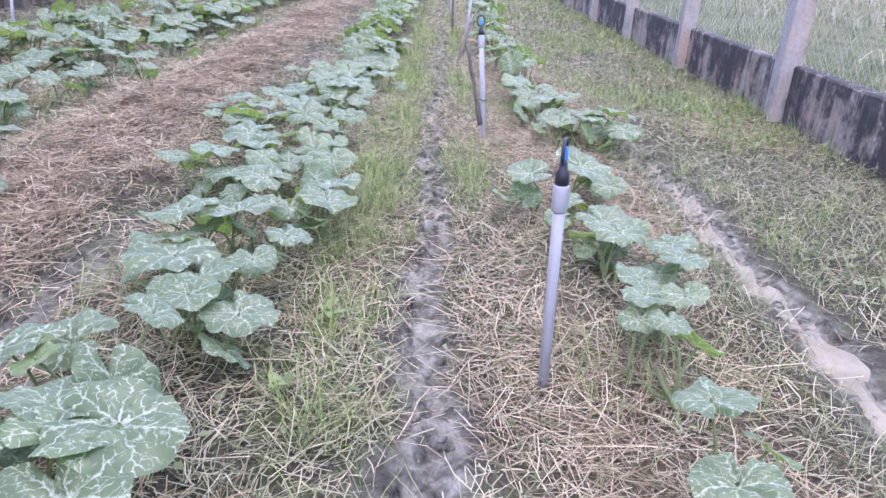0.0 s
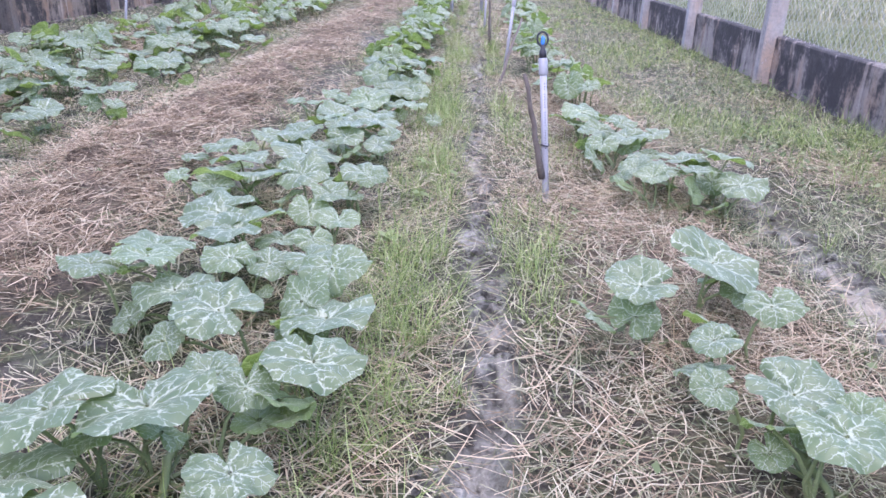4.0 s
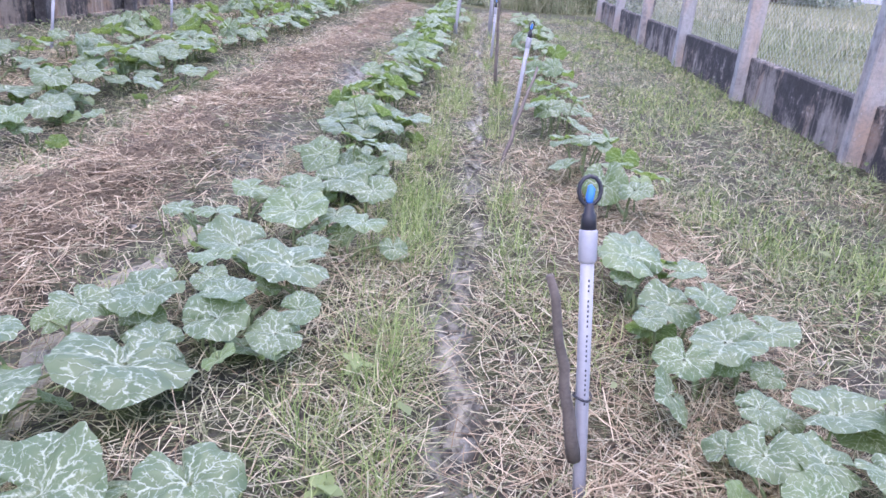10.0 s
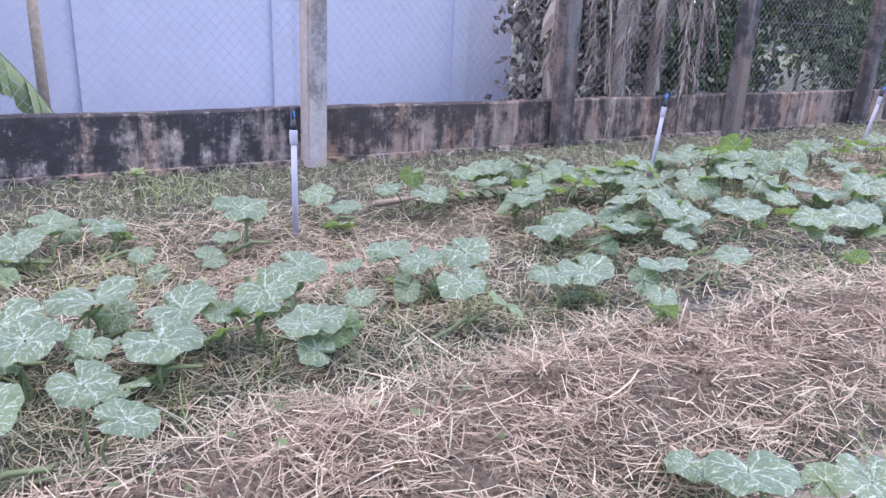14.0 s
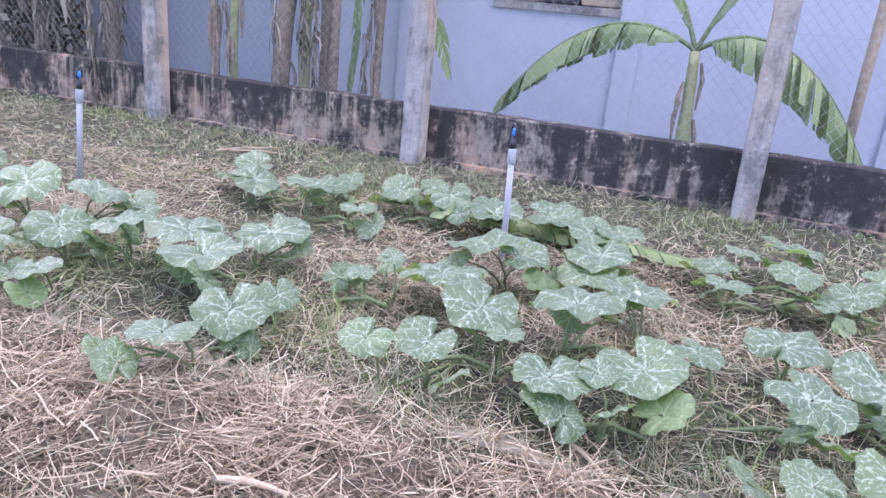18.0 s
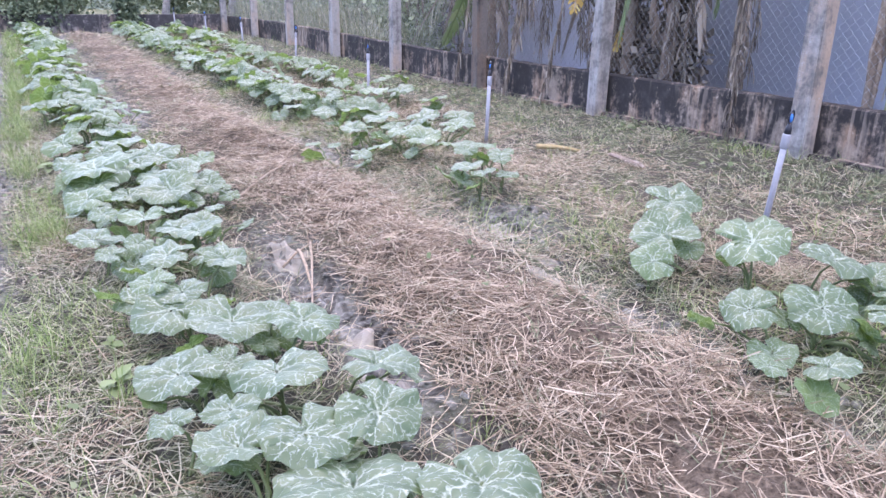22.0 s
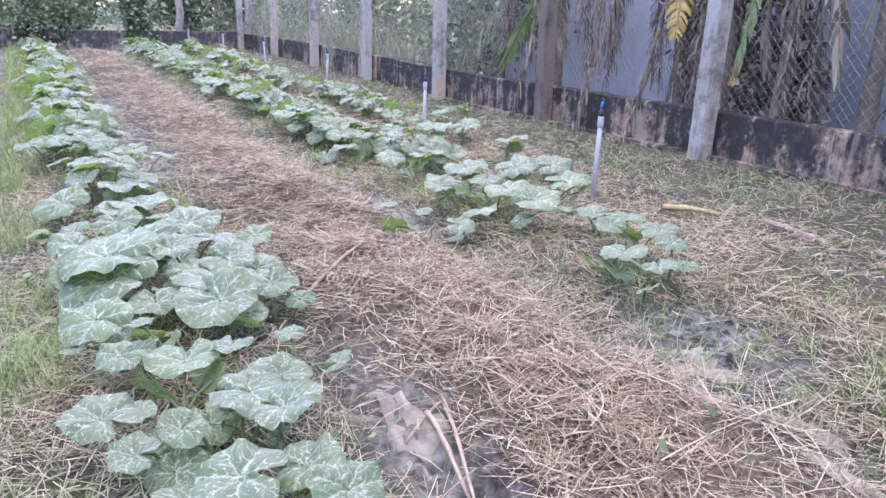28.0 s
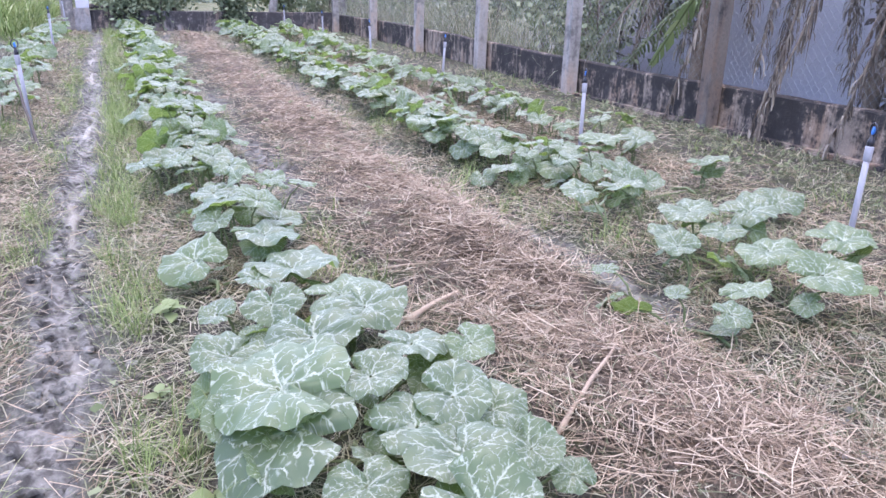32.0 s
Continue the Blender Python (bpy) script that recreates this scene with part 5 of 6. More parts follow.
def tufts(density, x0, x1, seed, material, blades, spread, length, width, rise, label):
    """Grass in clumps: blades that fan out from common roots."""
    cx, cy, r = scatter(density, x0, x1, Y0, Y1, seed)
    n = r.integers(*blades, len(cx))
    a = r.uniform(0, 2 * np.pi, n.sum())
    d = spread * r.random(n.sum()) ** 0.7
    return strips("grass", np.repeat(cx, n) + d * np.cos(a), np.repeat(cy, n) + d * np.sin(a), r, material, length, width, (-0.006, 0.0), rise, 0.8, 3, a, label, "grass")


def dry_ground(x, y):
    return (1 - 0.95 * np.clip(zones(x, y)[0] * 1.1, 0, 1)) * detail(x, y)


def dens_verge(x, y):
    lush = np.clip(0.25 + 0.18 * bump1(y, 1.6, 1.5) + 0.9 * smooth_noise(x * 0.5, y, 3.4, 61) + 0.8 * smooth_noise(x, y, 9, 62), 0.03, 1) * (1.0 + 0.5 * (y < -0.8))
    return 380 * (bump1(x, -0.25 + 0.3 * wobble(y), 0.11) * lush + 0.6 * bump1(x, 0.15, 0.08) * np.clip(smooth_noise(x, y, 2.5, 62), 0, 1)) * dry_ground(x, y)


def dens_rough(x, y):
    side = np.clip((x - 0.85) / 0.3, 0, 1) + 0.6 * (x < -4.3) + 0.5 * bump1(x, -0.95, 0.18) + 0.45 * bump1(x, -2.3, 0.2) + 0.4 * bump1(x, -3.2, 0.25) + 0.12
    return 90 * np.clip(side, 0, 1) * np.clip(0.4 + 0.8 * smooth_noise(x, y, 2.7, 73), 0.05, 1) * dry_ground(x, y) * (1 - 0.7 * (bed_amount(x, y) > 0.3))


def dens_lush(x, y):
    side = 1.3 * np.clip((x - 0.9) / 0.5, 0, 1) * np.clip((y - 3.0) / 3, 0.12, 1) + np.clip((x + 0.6) / 0.3, 0, 1) * np.clip((-4.5 - y) / 3, 0, 1) * (x < 0.6) + 0.55 * bump1(x, -2.75, 0.5) * (y < 1.5) + 0.75 * bump1(x, -1.1, 0.13) + 0.5 * bump1(x, -2.42, 0.14)
    return 190 * np.clip(side, 0, 1.2) * np.clip(0.1 + 0.9 * smooth_noise(x, y, 1.7, 74), 0, 1) * dry_ground(x, y)


tufts((dens_verge, 1230), -0.6, 0.4, 31, GRASS, (8, 22), 0.028, (0.09, 0.32), (0.0015, 0.0032), (0.75, 1.57), "long fresh grass tufts beside the muddy furrow")
tufts((dens_rough, 90), X0, X1, 32, SAGE, (8, 18), 0.035, (0.06, 0.2), (0.0016, 0.0032), (0.45, 1.4), "scattered grey-green grass tufts among dry straw")
tufts((dens_rough, 90), X0, X1, 33, THATCH, (6, 14), 0.04, (0.06, 0.22), (0.0014, 0.003), (0.3, 1.3), "withered grass tufts among dry straw")
tufts((dens_lush, 230), -4.0, X1, 34, GRASS, (8, 18), 0.04, (0.08, 0.24), (0.0018, 0.0036), (0.6, 1.45), "bright green grass tufts in the rough verge")
x, y, r = scatter((dens_sage, 1980), X0, X1, Y0, Y1, 25)
strips("grass", x, y, r, SAGE, (0.05, 0.13), (0.002, 0.004), (-0.005, 0.0), (0.4, 1.4), 0.5, 2, None, "short grey-green grass among the beds", "grass")


def dens_weed(x, y):
    mud, straw, field, h = zones(x, y)
    side = 1.2 * (x > 1.5) * np.clip((9 - y) / 3, 0.15, 1) + 1.0 * (x < -4.35) + 0.12
    return 900 * 0.3 * np.clip(side * np.clip(smooth_noise(x, y, 2.6, 81) * 1.3, 0, 1), 0, 1) * np.sqrt(detail(x, y)) * (1 - mud) * (x < 2.56) * (x > -5.36)


x, y, r = scatter((dens_weed, 900), X0, X1, Y0, Y1, 26)
strips("weeds", x, y, r, WEED, (0.018, 0.045), (0.012, 0.022), (0.01, 0.07), (-0.3, 0.45), 0.3, 1, None, "low small-leaved creeping weeds by the wall", "weeds")


def dens_field(x, y):
    return 260 * np.clip((7 - x) / 5, 0.12, 1) * np.clip(0.5 + 0.8 * smooth_noise(x, y, 0.9, 91), 0.08, 1)


x, y, r = scatter((dens_field, 260), 2.8, 11, -2, 24, 27)
strips("field_grass", x, y, r, SAGE, (0.15, 0.45), (0.003, 0.007), (-0.01, 0.0), (0.7, 1.5), 0.6, 2, None, "tall grey-green meadow grass beyond the fence", "grass")
x, y, r = scatter((dens_field, 260), 2.8, 11, -2, 24, 28)
strips("field_grass", x, y, r, WEED, (0.12, 0.38), (0.003, 0.007), (-0.01, 0.0), (0.7, 1.5), 0.6, 2, None, "green meadow grass beyond the fence", "grass")


def dens_clod(x, y):
    mud = zones(x, y)[0]
    return 700 * (mud + 0.8 * bump1(x, -2.45, 0.3) * bump1(y, -1.5, 0.5)) * np.where((y > -5) & (y < 7), 1, 0.1) * np.clip(0.6 + smooth_noise(x, y, 9, 97), 0, 1)


def dens_brush(x, y):
    return 150 * np.clip(0.5 + smooth_noise(x, y, 1.3, 93), 0.08, 1)


# brush closing the far end, reeds behind the house-side fence, tall grass beyond the back corner
x, y, r = scatter((dens_brush, 150), -7.5, 3.4, 21.4, 24.2, 51)
strips("brush", x, y, r, SAGE, (0.4, 1.6), (0.003, 0.008), (-0.02, 0.0), (0.7, 1.57), 0.8, 4, None, "tall grey-green brush closing the end of the garden", "brush")
x, y, r = scatter((dens_brush, 150), -7.5, 3.4, 21.4, 24.2, 52)
strips("brush", x, y, r, THATCH, (0.4, 1.5), (0.002, 0.006), (-0.02, 0.0), (0.7, 1.57), 0.8, 4, None, "dry pale stalks in the brush at the end of the garden", "brush")
x, y, r = scatter((dens_brush, 150), -7.2, -5.65, -23.5, -9.2, 53)
strips("reeds", x, y, r, THATCH, (0.6, 1.9), (0.002, 0.006), (-0.02, 0.0), (0.8, 1.57), 0.7, 4, None, "dense dry reeds behind the wire fence", "reeds")
x, y, r = scatter((dens_brush, 150), -7.2, -5.65, -23.5, -9.2, 54)
strips("reeds", x, y, r, SAGE, (0.5, 1.5), (0.003, 0.007), (-0.02, 0.0), (0.8, 1.57), 0.7, 4, None, "grey-green reeds behind the wire fence", "reeds")
x, y, r = scatter((dens_brush, 150), 1.2, 9.0, -29.0, -16.5, 55)
strips("tall_grass", x, y, r, GRASS, (0.6, 1.8), (0.006, 0.014), (-0.02, 0.0), (0.8, 1.5), 0.8, 4, None, "tall bright green grass beyond the garden corner", "grass")
x, y, r = scatter((dens_clod, 700), -2.9, 1.6, -9, 12, 41)
clods("mud_clods", x, y, r, (0.006, 0.024), SOIL, "lumps of wet trodden clay in the furrow")

# ---- bananas, hanging dead leaves, shrubs ----
BANANA = strip_material("banana_leaf", [(0.0, (0.12, 0.175, 0.07)), (0.5, (0.18, 0.235, 0.1)), (1.0, (0.26, 0.31, 0.15))], 0.45, 0.4)
YELLOWED = strip_material("yellowed_leaf", [(0.0, (0.3, 0.2, 0.06)), (0.6, (0.46, 0.32, 0.09)), (1.0, (0.44, 0.38, 0.18))])
WITHERED = strip_material("dead_banana_leaf", [(0.0, (0.06, 0.05, 0.045)), (0.4, (0.16, 0.13, 0.108)), (0.75, (0.3, 0.25, 0.205)), (1.0, (0.48, 0.42, 0.35))])
PSEUDO = plain("banana_stem", (0.27, 0.28, 0.15), 0.65, 0.35, 6)
DRYSTEM = plain("dry_banana_stem", (0.25, 0.195, 0.155), 0.9, 0.5, 9)
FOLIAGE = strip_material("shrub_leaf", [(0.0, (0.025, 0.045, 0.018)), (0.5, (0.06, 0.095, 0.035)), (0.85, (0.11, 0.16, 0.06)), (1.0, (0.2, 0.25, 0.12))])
# mid tone for the back wall's greenery, lightened to stand for haze
MIDFOL = strip_material("hazed_vine_leaf", [(0.0, (0.08, 0.105, 0.065)), (0.5, (0.17, 0.205, 0.125)), (0.85, (0.26, 0.3, 0.19)), (1.0, (0.36, 0.39, 0.27))])
# aerial haze painted as lighter, greyed leaf colours for the tree ring
HAZEFOL = strip_material("hazed_far_tree_leaf", [(0.0, (0.17, 0.2, 0.16)), (0.5, (0.25, 0.29, 0.23)), (1.0, (0.38, 0.42, 0.34))])
# paler than FOLIAGE: distance haze is mixed into these leaf colours
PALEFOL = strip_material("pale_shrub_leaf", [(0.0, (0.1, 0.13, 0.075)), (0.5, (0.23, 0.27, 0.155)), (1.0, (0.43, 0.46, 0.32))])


def banana_leaf(root, base, tip, sag, width, material, seed, label="", torn=0.35, name="leaf", hang=(0.25, 0.6)):
    """A long blade on an arched midrib, with torn edges: slats side by side that droop from the rib."""
    r = random.Random(seed)
    a, b = Vector(base), Vector(tip)
    n = 46
    flat = (b - a).copy()
    flat.z = 0
    side = Vector((-flat.y, flat.x, 0)).normalized() if flat.length > 0.05 else Vector((1, 0, 0))
    rib = [a.lerp(b, t) + Vector((0, 0, sag * 4 * t * (1 - t))) for t in [i / n for i in range(n + 1)]]
    bm = bmesh.new()
    tube(bm, rib, [0.018 * (1 - 0.85 * i / n) + 0.002 for i in range(n + 1)], 5)
    ribo = part(name, bm, STALK if material == BANANA else DRYSTEM, root, label, True)
    v, f = [], []
    for sd in (-1, 1):
        droop, fresh = r.uniform(*hang), True
        for i in range(3, n + 1):
            t = i / n
            w = width * math.sin(math.pi * min(1, (t - 0.05) / 0.97)) ** 0.5 * r.uniform(0.95, 1.03)
            tear = i < n and r.random() < torn
            along = (rib[min(i + 1, n)] - rib[max(i - 1, 0)]) / 2
            for row in range(2 if tear else 1):
                # a tear ends one piece of the blade and starts the next at the same place of the rib
                if row:
                    droop, fresh = r.uniform(*hang) * r.uniform(0.8, 1.4), True
                k = len(v)
                slip = along * (0.18 if row else (-0.18 if tear else 0.0))
                for q, lift in ((0.0, 0.0), (0.35, 0.035), (0.7, 0.03), (1.0, 0.0)):
                    dr = droop * (0.7 + 0.5 * q)
                    o = (side * sd * math.cos(dr) + Vector((0, 0, -math.sin(dr)))) * (w * q) + along * (1.6 * q) + slip * q
                    v.append(rib[i] + o + Vector((0, 0, lift * w / 0.2)))
                if not fresh:
                    f += [(k - 4 + j, k + j, k + j + 1, k - 3 + j) for j in range(3)]
                fresh = False
    me = raw_mesh("blade", np.array([tuple(p) for p in v]), np.array(f))
    link("blade", me, material, ribo, smooth=True)
    return ribo


def banana_plant(x, y, h, lean, leaves, dry, label, group="banana plants behind the fence", r0=0.075, hang=(0.5, 0.95)):
    root = tagged(new("banana_plant"), label, "banana plant", group)
    root.location = (x, y, 0)
    r = random.Random(int(100 * (x + 50 * y)))
    bm = bmesh.new()
    k = 9
    pts = [(lean[0] * (i / k) ** 2, lean[1] * (i / k) ** 2, -0.1 + (h + 0.1) * i / k) for i in range(k + 1)]
    tube(bm, pts, [r0 * (1.15 - 0.5 * i / k) * r.uniform(0.93, 1.07) for i in range(k + 1)], 10)
    part("trunk", bm, DRYSTEM if dry else PSEUDO, root, smooth=True)
    for i in range(5):
        bm = bmesh.new()
        a = r.uniform(0, 6.28)
        z = r.uniform(0.3, h)
        rr = r0 * 1.05
        c = (lean[0] * (z / h) ** 2, lean[1] * (z / h) ** 2)
        tube(bm, [(c[0] + rr * math.cos(a), c[1] + rr * math.sin(a), z), (c[0] + rr * 1.5 * math.cos(a), c[1] + 1.5 * rr * math.sin(a), z - 0.12), (c[0] + 1.3 * rr * math.cos(a), c[1] + 1.3 * rr * math.sin(a), z - 0.34)], [0.012, 0.02, 0.006], 5)
        part("dead_sheath", bm, DRYSTEM, root)
    for i, (tip, sag, w, mat) in enumerate(leaves):
        banana_leaf(root, pts[-1], tip, sag, w, mat, i + int(10 * y) + 60, torn=0.4, hang=hang)
    return root


banana_plant(-6.25, 2.27, 0.95, (0.02, -0.03), [((-0.05, -1.5, 0.38), 0.38, 0.23, BANANA), ((0.1, 1.24, 0.25), 0.4, 0.34, BANANA), ((-0.2, -0.8, 1.9), 0.25, 0.17, BANANA), ((0.1, 0.7, 2.0), 0.2, 0.16, BANANA)], False, "young green banana plant with arching torn leaves behind the fence", r0=0.055, hang=(0.55, 1.15))
bm = bmesh.new()
tube(bm, [(-6.9, 3.46, -0.1), (-6.89, 3.46, 0.9), (-6.9, 3.47, 2.0), (-6.92, 3.47, 2.9)], [0.042, 0.04, 0.04, 0.036], 8)
tagged(part("wooden_pole", bm, FADED, smooth=True), "weathered grey pole standing against the blue house", "pole")
for i, (x, y, h, ln, dry, r0) in enumerate([(-6.0, -1.8, 1.9, (0.0, -0.02), True, 0.042), (-6.0, -1.62, 1.9, (0.0, 0.12), False, 0.045), (-6.05, -1.16, 2.0, (0.05, 0.3), True, 0.08), (-6.0, -0.88, 1.8, (0.0, 0.05), False, 0.05),
                                            (-6.2, -0.72, 1.9, (0, 0.05), True, 0.05), (-6.0, -0.2, 1.9, (0.0, 0.08), True, 0.035)]):
    lv = [((0.1, -0.5 + 0.2 * i, h + 0.9), 0.2, 0.15, BANANA)]
    banana_plant(x, y, h, ln, lv, dry, "dried brown banana stem with ragged dead sheaths", r0=r0)
for i, (x, y, h) in enumerate([(-6.2, -4.1, 2.0), (-6.4, -4.9, 2.1), (-6.5, -7.9, 2.1), (-6.2, 7.9, 2.1), (-6.1, 8.7, 2.1), (-6.3, 9.4, 2.0)]):
    banana_plant(x, y, h, (0.05, 0.1), [((0.55, -0.5, 0.5), 0.5, 0.16, WITHERED), ((0.3, 0.7, 0.7), 0.4, 0.15, WITHERED), ((0.2, 0.9, h + 0.4), 0.4, 0.17, BANANA), ((0.3, -0.9, h + 0.3), 0.4, 0.17, BANANA)], True, "tall banana plant hung with withered leaves behind the fence", r0=0.07)


# broad canopy added mostly above the view, to cast shade on the house walls
for x, y, h in ((-6.55, -3.5, 2.0), (-6.9, -5.9, 2.1), (-7.0, -8.3, 2.1), (-6.6, -1.0, 2.3)):
    banana_plant(x, y, h, (0.1, 0.05), [((0.8, -0.9, h - 0.25), 0.45, 0.3, BANANA), ((0.75, 0.8, h - 0.3), 0.45, 0.3, BANANA), ((0.2, -1.7, h + 0.1), 0.5, 0.32, BANANA), ((0.1, 1.5, h + 0.2), 0.5, 0.32, BANANA),
                                        ((-0.5, -0.6, h + 0.6), 0.4, 0.3, BANANA), ((-0.5, 0.9, h + 0.5), 0.4, 0.3, BANANA), ((1.0, -0.1, h + 0.3), 0.4, 0.3, BANANA)],
                 True, "tall leafy banana plant added to shade the house walls", r0=0.075, hang=(0.15, 0.5))


def hanging_bunch(x, y, top, bottom, count, width, seed, slant=0.0, material=WITHERED, label="ragged brown dead banana leaves hanging over the fence"):
    """A hanging dead leaf: a crooked rib with long twisted shreds."""
    r = random.Random(seed)
    root = tagged(new("hanging_dead_leaf"), label, "dead leaf", "dead leaves on the fence")
    root.location = (x, y, 0)
    pts, px, py = [], 0.0, 0.0
    n = 9
    for i in range(n + 1):
        pts.append((px, py, top + (bottom - top) * i / n))
        px += r.uniform(-0.015, 0.015)
        py += r.uniform(-0.025, 0.025) + slant / n
    bm = bmesh.new()
    tube(bm, pts, [0.014 * (1 - 0.6 * i / n) for i in range(n + 1)], 5)
    part("rib", bm, DRYSTEM, root)
    v, f = [], []
    for _ in range(count):
        i = r.randrange(n)
        p = Vector(pts[i]).lerp(Vector(pts[i + 1]), r.random())
        L = r.uniform(0.05, 0.24)
        a = r.uniform(0, 6.28)
        w = r.uniform(0.003, 0.014)
        o = Vector((math.cos(a) * 0.6, math.sin(a), 0)) * width * r.uniform(0.2, 1)
        tw = r.uniform(-1.5, 1.5)
        k = len(v)
        for j in range(5):
            t = j / 4
            c = p + o * math.sin(t * 1.7) + Vector((0, 0, -L * t + 0.03 * math.sin(t * 3)))
            s = Vector((math.sin(a + tw * t), -math.cos(a + tw * t), 0)) * w * (1 - 0.6 * t)
            v += [c + s, c - s]
        for j in range(4):
            f.append((k + 2 * j, k + 2 * j + 1, k + 2 * j + 3, k + 2 * j + 2))
    me = raw_mesh("tattered_blade", np.array([tuple(p) for p in v]), np.array(f))
    link("tattered_blade", me, material, root)
    return root


HANG = [(-5.3, -2.48, 1.9, 0.04, 150, 0.06, 0.0), (-5.28, -5.3, 1.9, 0.02, 110, 0.06, -0.62), (-5.28, -5.12, 1.9, 0.06, 90, 0.05, -0.5), (-5.28, -4.55, 1.9, -0.02, 110, 0.06, -0.5), (-5.26, -6.32, 1.9, -0.02, 110, 0.06, -0.58),
        (-5.6, -5.75, 2.0, 0.85, 60, 0.1, 0.1), (-5.6, -4.6, 2.0, 0.5, 110, 0.12, 0.1), (-5.62, -4.3, 2.0, 0.42, 120, 0.13, 0.0), (-6.1, -4.05, 2.0, 0.3, 130, 0.1, 0.0), (-6.0, -3.75, 2.0, 0.42, 110, 0.1, 0.05), (-5.6, 7.15, 2.1, 0.75, 90, 0.08, 0.0), (-5.3, 7.72, 1.6, 0.14, 40, 0.04, 0.2)]
HANG += [(-6.3, -5.2, 2.1, 0.35, 120, 0.16, 0.1), (-6.5, -6.0, 2.1, 0.5, 120, 0.16, 0.1), (-6.6, -6.6, 2.1, 0.4, 120, 0.18, -0.2), (-6.9, -8.4, 2.1, 0.5, 120, 0.2, -0.3), (-6.4, -3.3, 2.0, 0.45, 80, 0.1, 0.0)]
HANG += [(-5.62, 7.9, 2.1, 0.5, 120, 0.12, 0.0), (-5.62, 8.35, 2.1, 0.42, 130, 0.13, 0.0), (-5.3, 8.72, 2.0, 0.22, 120, 0.09, 0.0), (-5.3, 8.95, 2.0, 0.12, 80, 0.06, 0.0), (-5.62, 9.1, 2.1, 0.5, 110, 0.12, 0.0), (-5.62, 9.35, 2.1, 0.42, 110, 0.12, 0.0), (-6.4, -7.0, 2.0, 0.9, 60, 0.1, 0.2),
         (-5.95, -1.72, 1.9, 0.55, 80, 0.06, 0.05), (-5.95, -0.84, 2.0, 0.45, 120, 0.08, -0.05), (-5.93, -0.68, 2.0, 0.4, 90, 0.06, -0.05), (-5.9, -0.14, 1.9, 0.4, 100, 0.06, -0.1), (-5.86, -2.95, 1.9, 0.5, 100, 0.12, 0.0), (-5.7, -0.98, 1.4, 0.38, 60, 0.07, 0.0)]
for i, (x, y, a, b, c, w, slant) in enumerate(HANG):
    hanging_bunch(x, y, a, b, int(c * 1.3), w, 300 + i, slant)
for i in range(26):
    hanging_bunch(rnd.uniform(-7.0, -5.9), -4.9 - 5.6 * (i + rnd.random()) / 26, 2.2, rnd.uniform(0.25, 1.1), 110, rnd.uniform(0.08, 0.16), 340 + i, rnd.uniform(-0.3, 0.2))
for label, at, base, tip, sag, w, mat, seed, torn in (
        ("torn green banana leaf hanging over the fence", (-5.35, -6.2, 0), (-0.15, 0.0, 1.95), (0.03, -1.05, 0.5), 0.06, 0.13, BANANA, 5, 0.5),
        ("green banana leaf with a yellow ragged tip over the fence", (-5.33, -3.8, 0), (-0.1, 0.02, 1.95), (0.05, -0.06, 0.72), 0.04, 0.13, BANANA, 6, 0.55),
        ("yellow withered tip of a banana leaf over the fence", (-5.3, -3.84, 0), (0.0, 0.0, 0.86), (0.03, -0.04, 0.64), 0.01, 0.06, YELLOWED, 16, 0.7),
        ("bright yellow withering banana leaf over the fence", (-5.3, -4.62, 0), (-0.15, -0.02, 1.75), (0.03, 0.1, 0.98), 0.04, 0.12, YELLOWED, 8, 0.85),
        ("small yellow-green banana leaf over the fence", (-5.33, -5.2, 0), (-0.1, 0.1, 1.95), (0.0, -0.12, 1.4), 0.05, 0.1, YELLOWED, 18, 0.1),
        ("pale split banana leaf behind the wire fence", (-5.95, -7.6, 0), (-0.2, 0.5, 1.35), (0.05, -0.75, 0.45), 0.12, 0.2, BANANA, 9, 0.9),
        ("dark green banana leaf hanging behind the fence", (-5.8, -3.2, 0), (-0.1, 0.15, 2.0), (0.0, -0.02, 1.0), 0.05, 0.2, BANANA, 12, 0.15),
        ("dark green banana leaf hanging behind the fence", (-5.98, 0.45, 0), (-0.02, -0.55, 1.9), (0.05, 0.03, 0.6), 0.05, 0.15, BANANA, 13, 0.25),
        ("dark green banana leaf hanging behind the fence", (-5.95, -0.38, 0), (-0.1, 0.05, 1.9), (0.0, -0.03, 0.36), 0.05, 0.11, BANANA, 14, 0.2)):
    lf = tagged(new("hanging_banana_leaf"), label, "banana leaf", "leaves hung over the fence")
    lf.location = at
    banana_leaf(lf, base, tip, sag, w, mat, seed, torn=torn, hang=(0.1, 0.75))


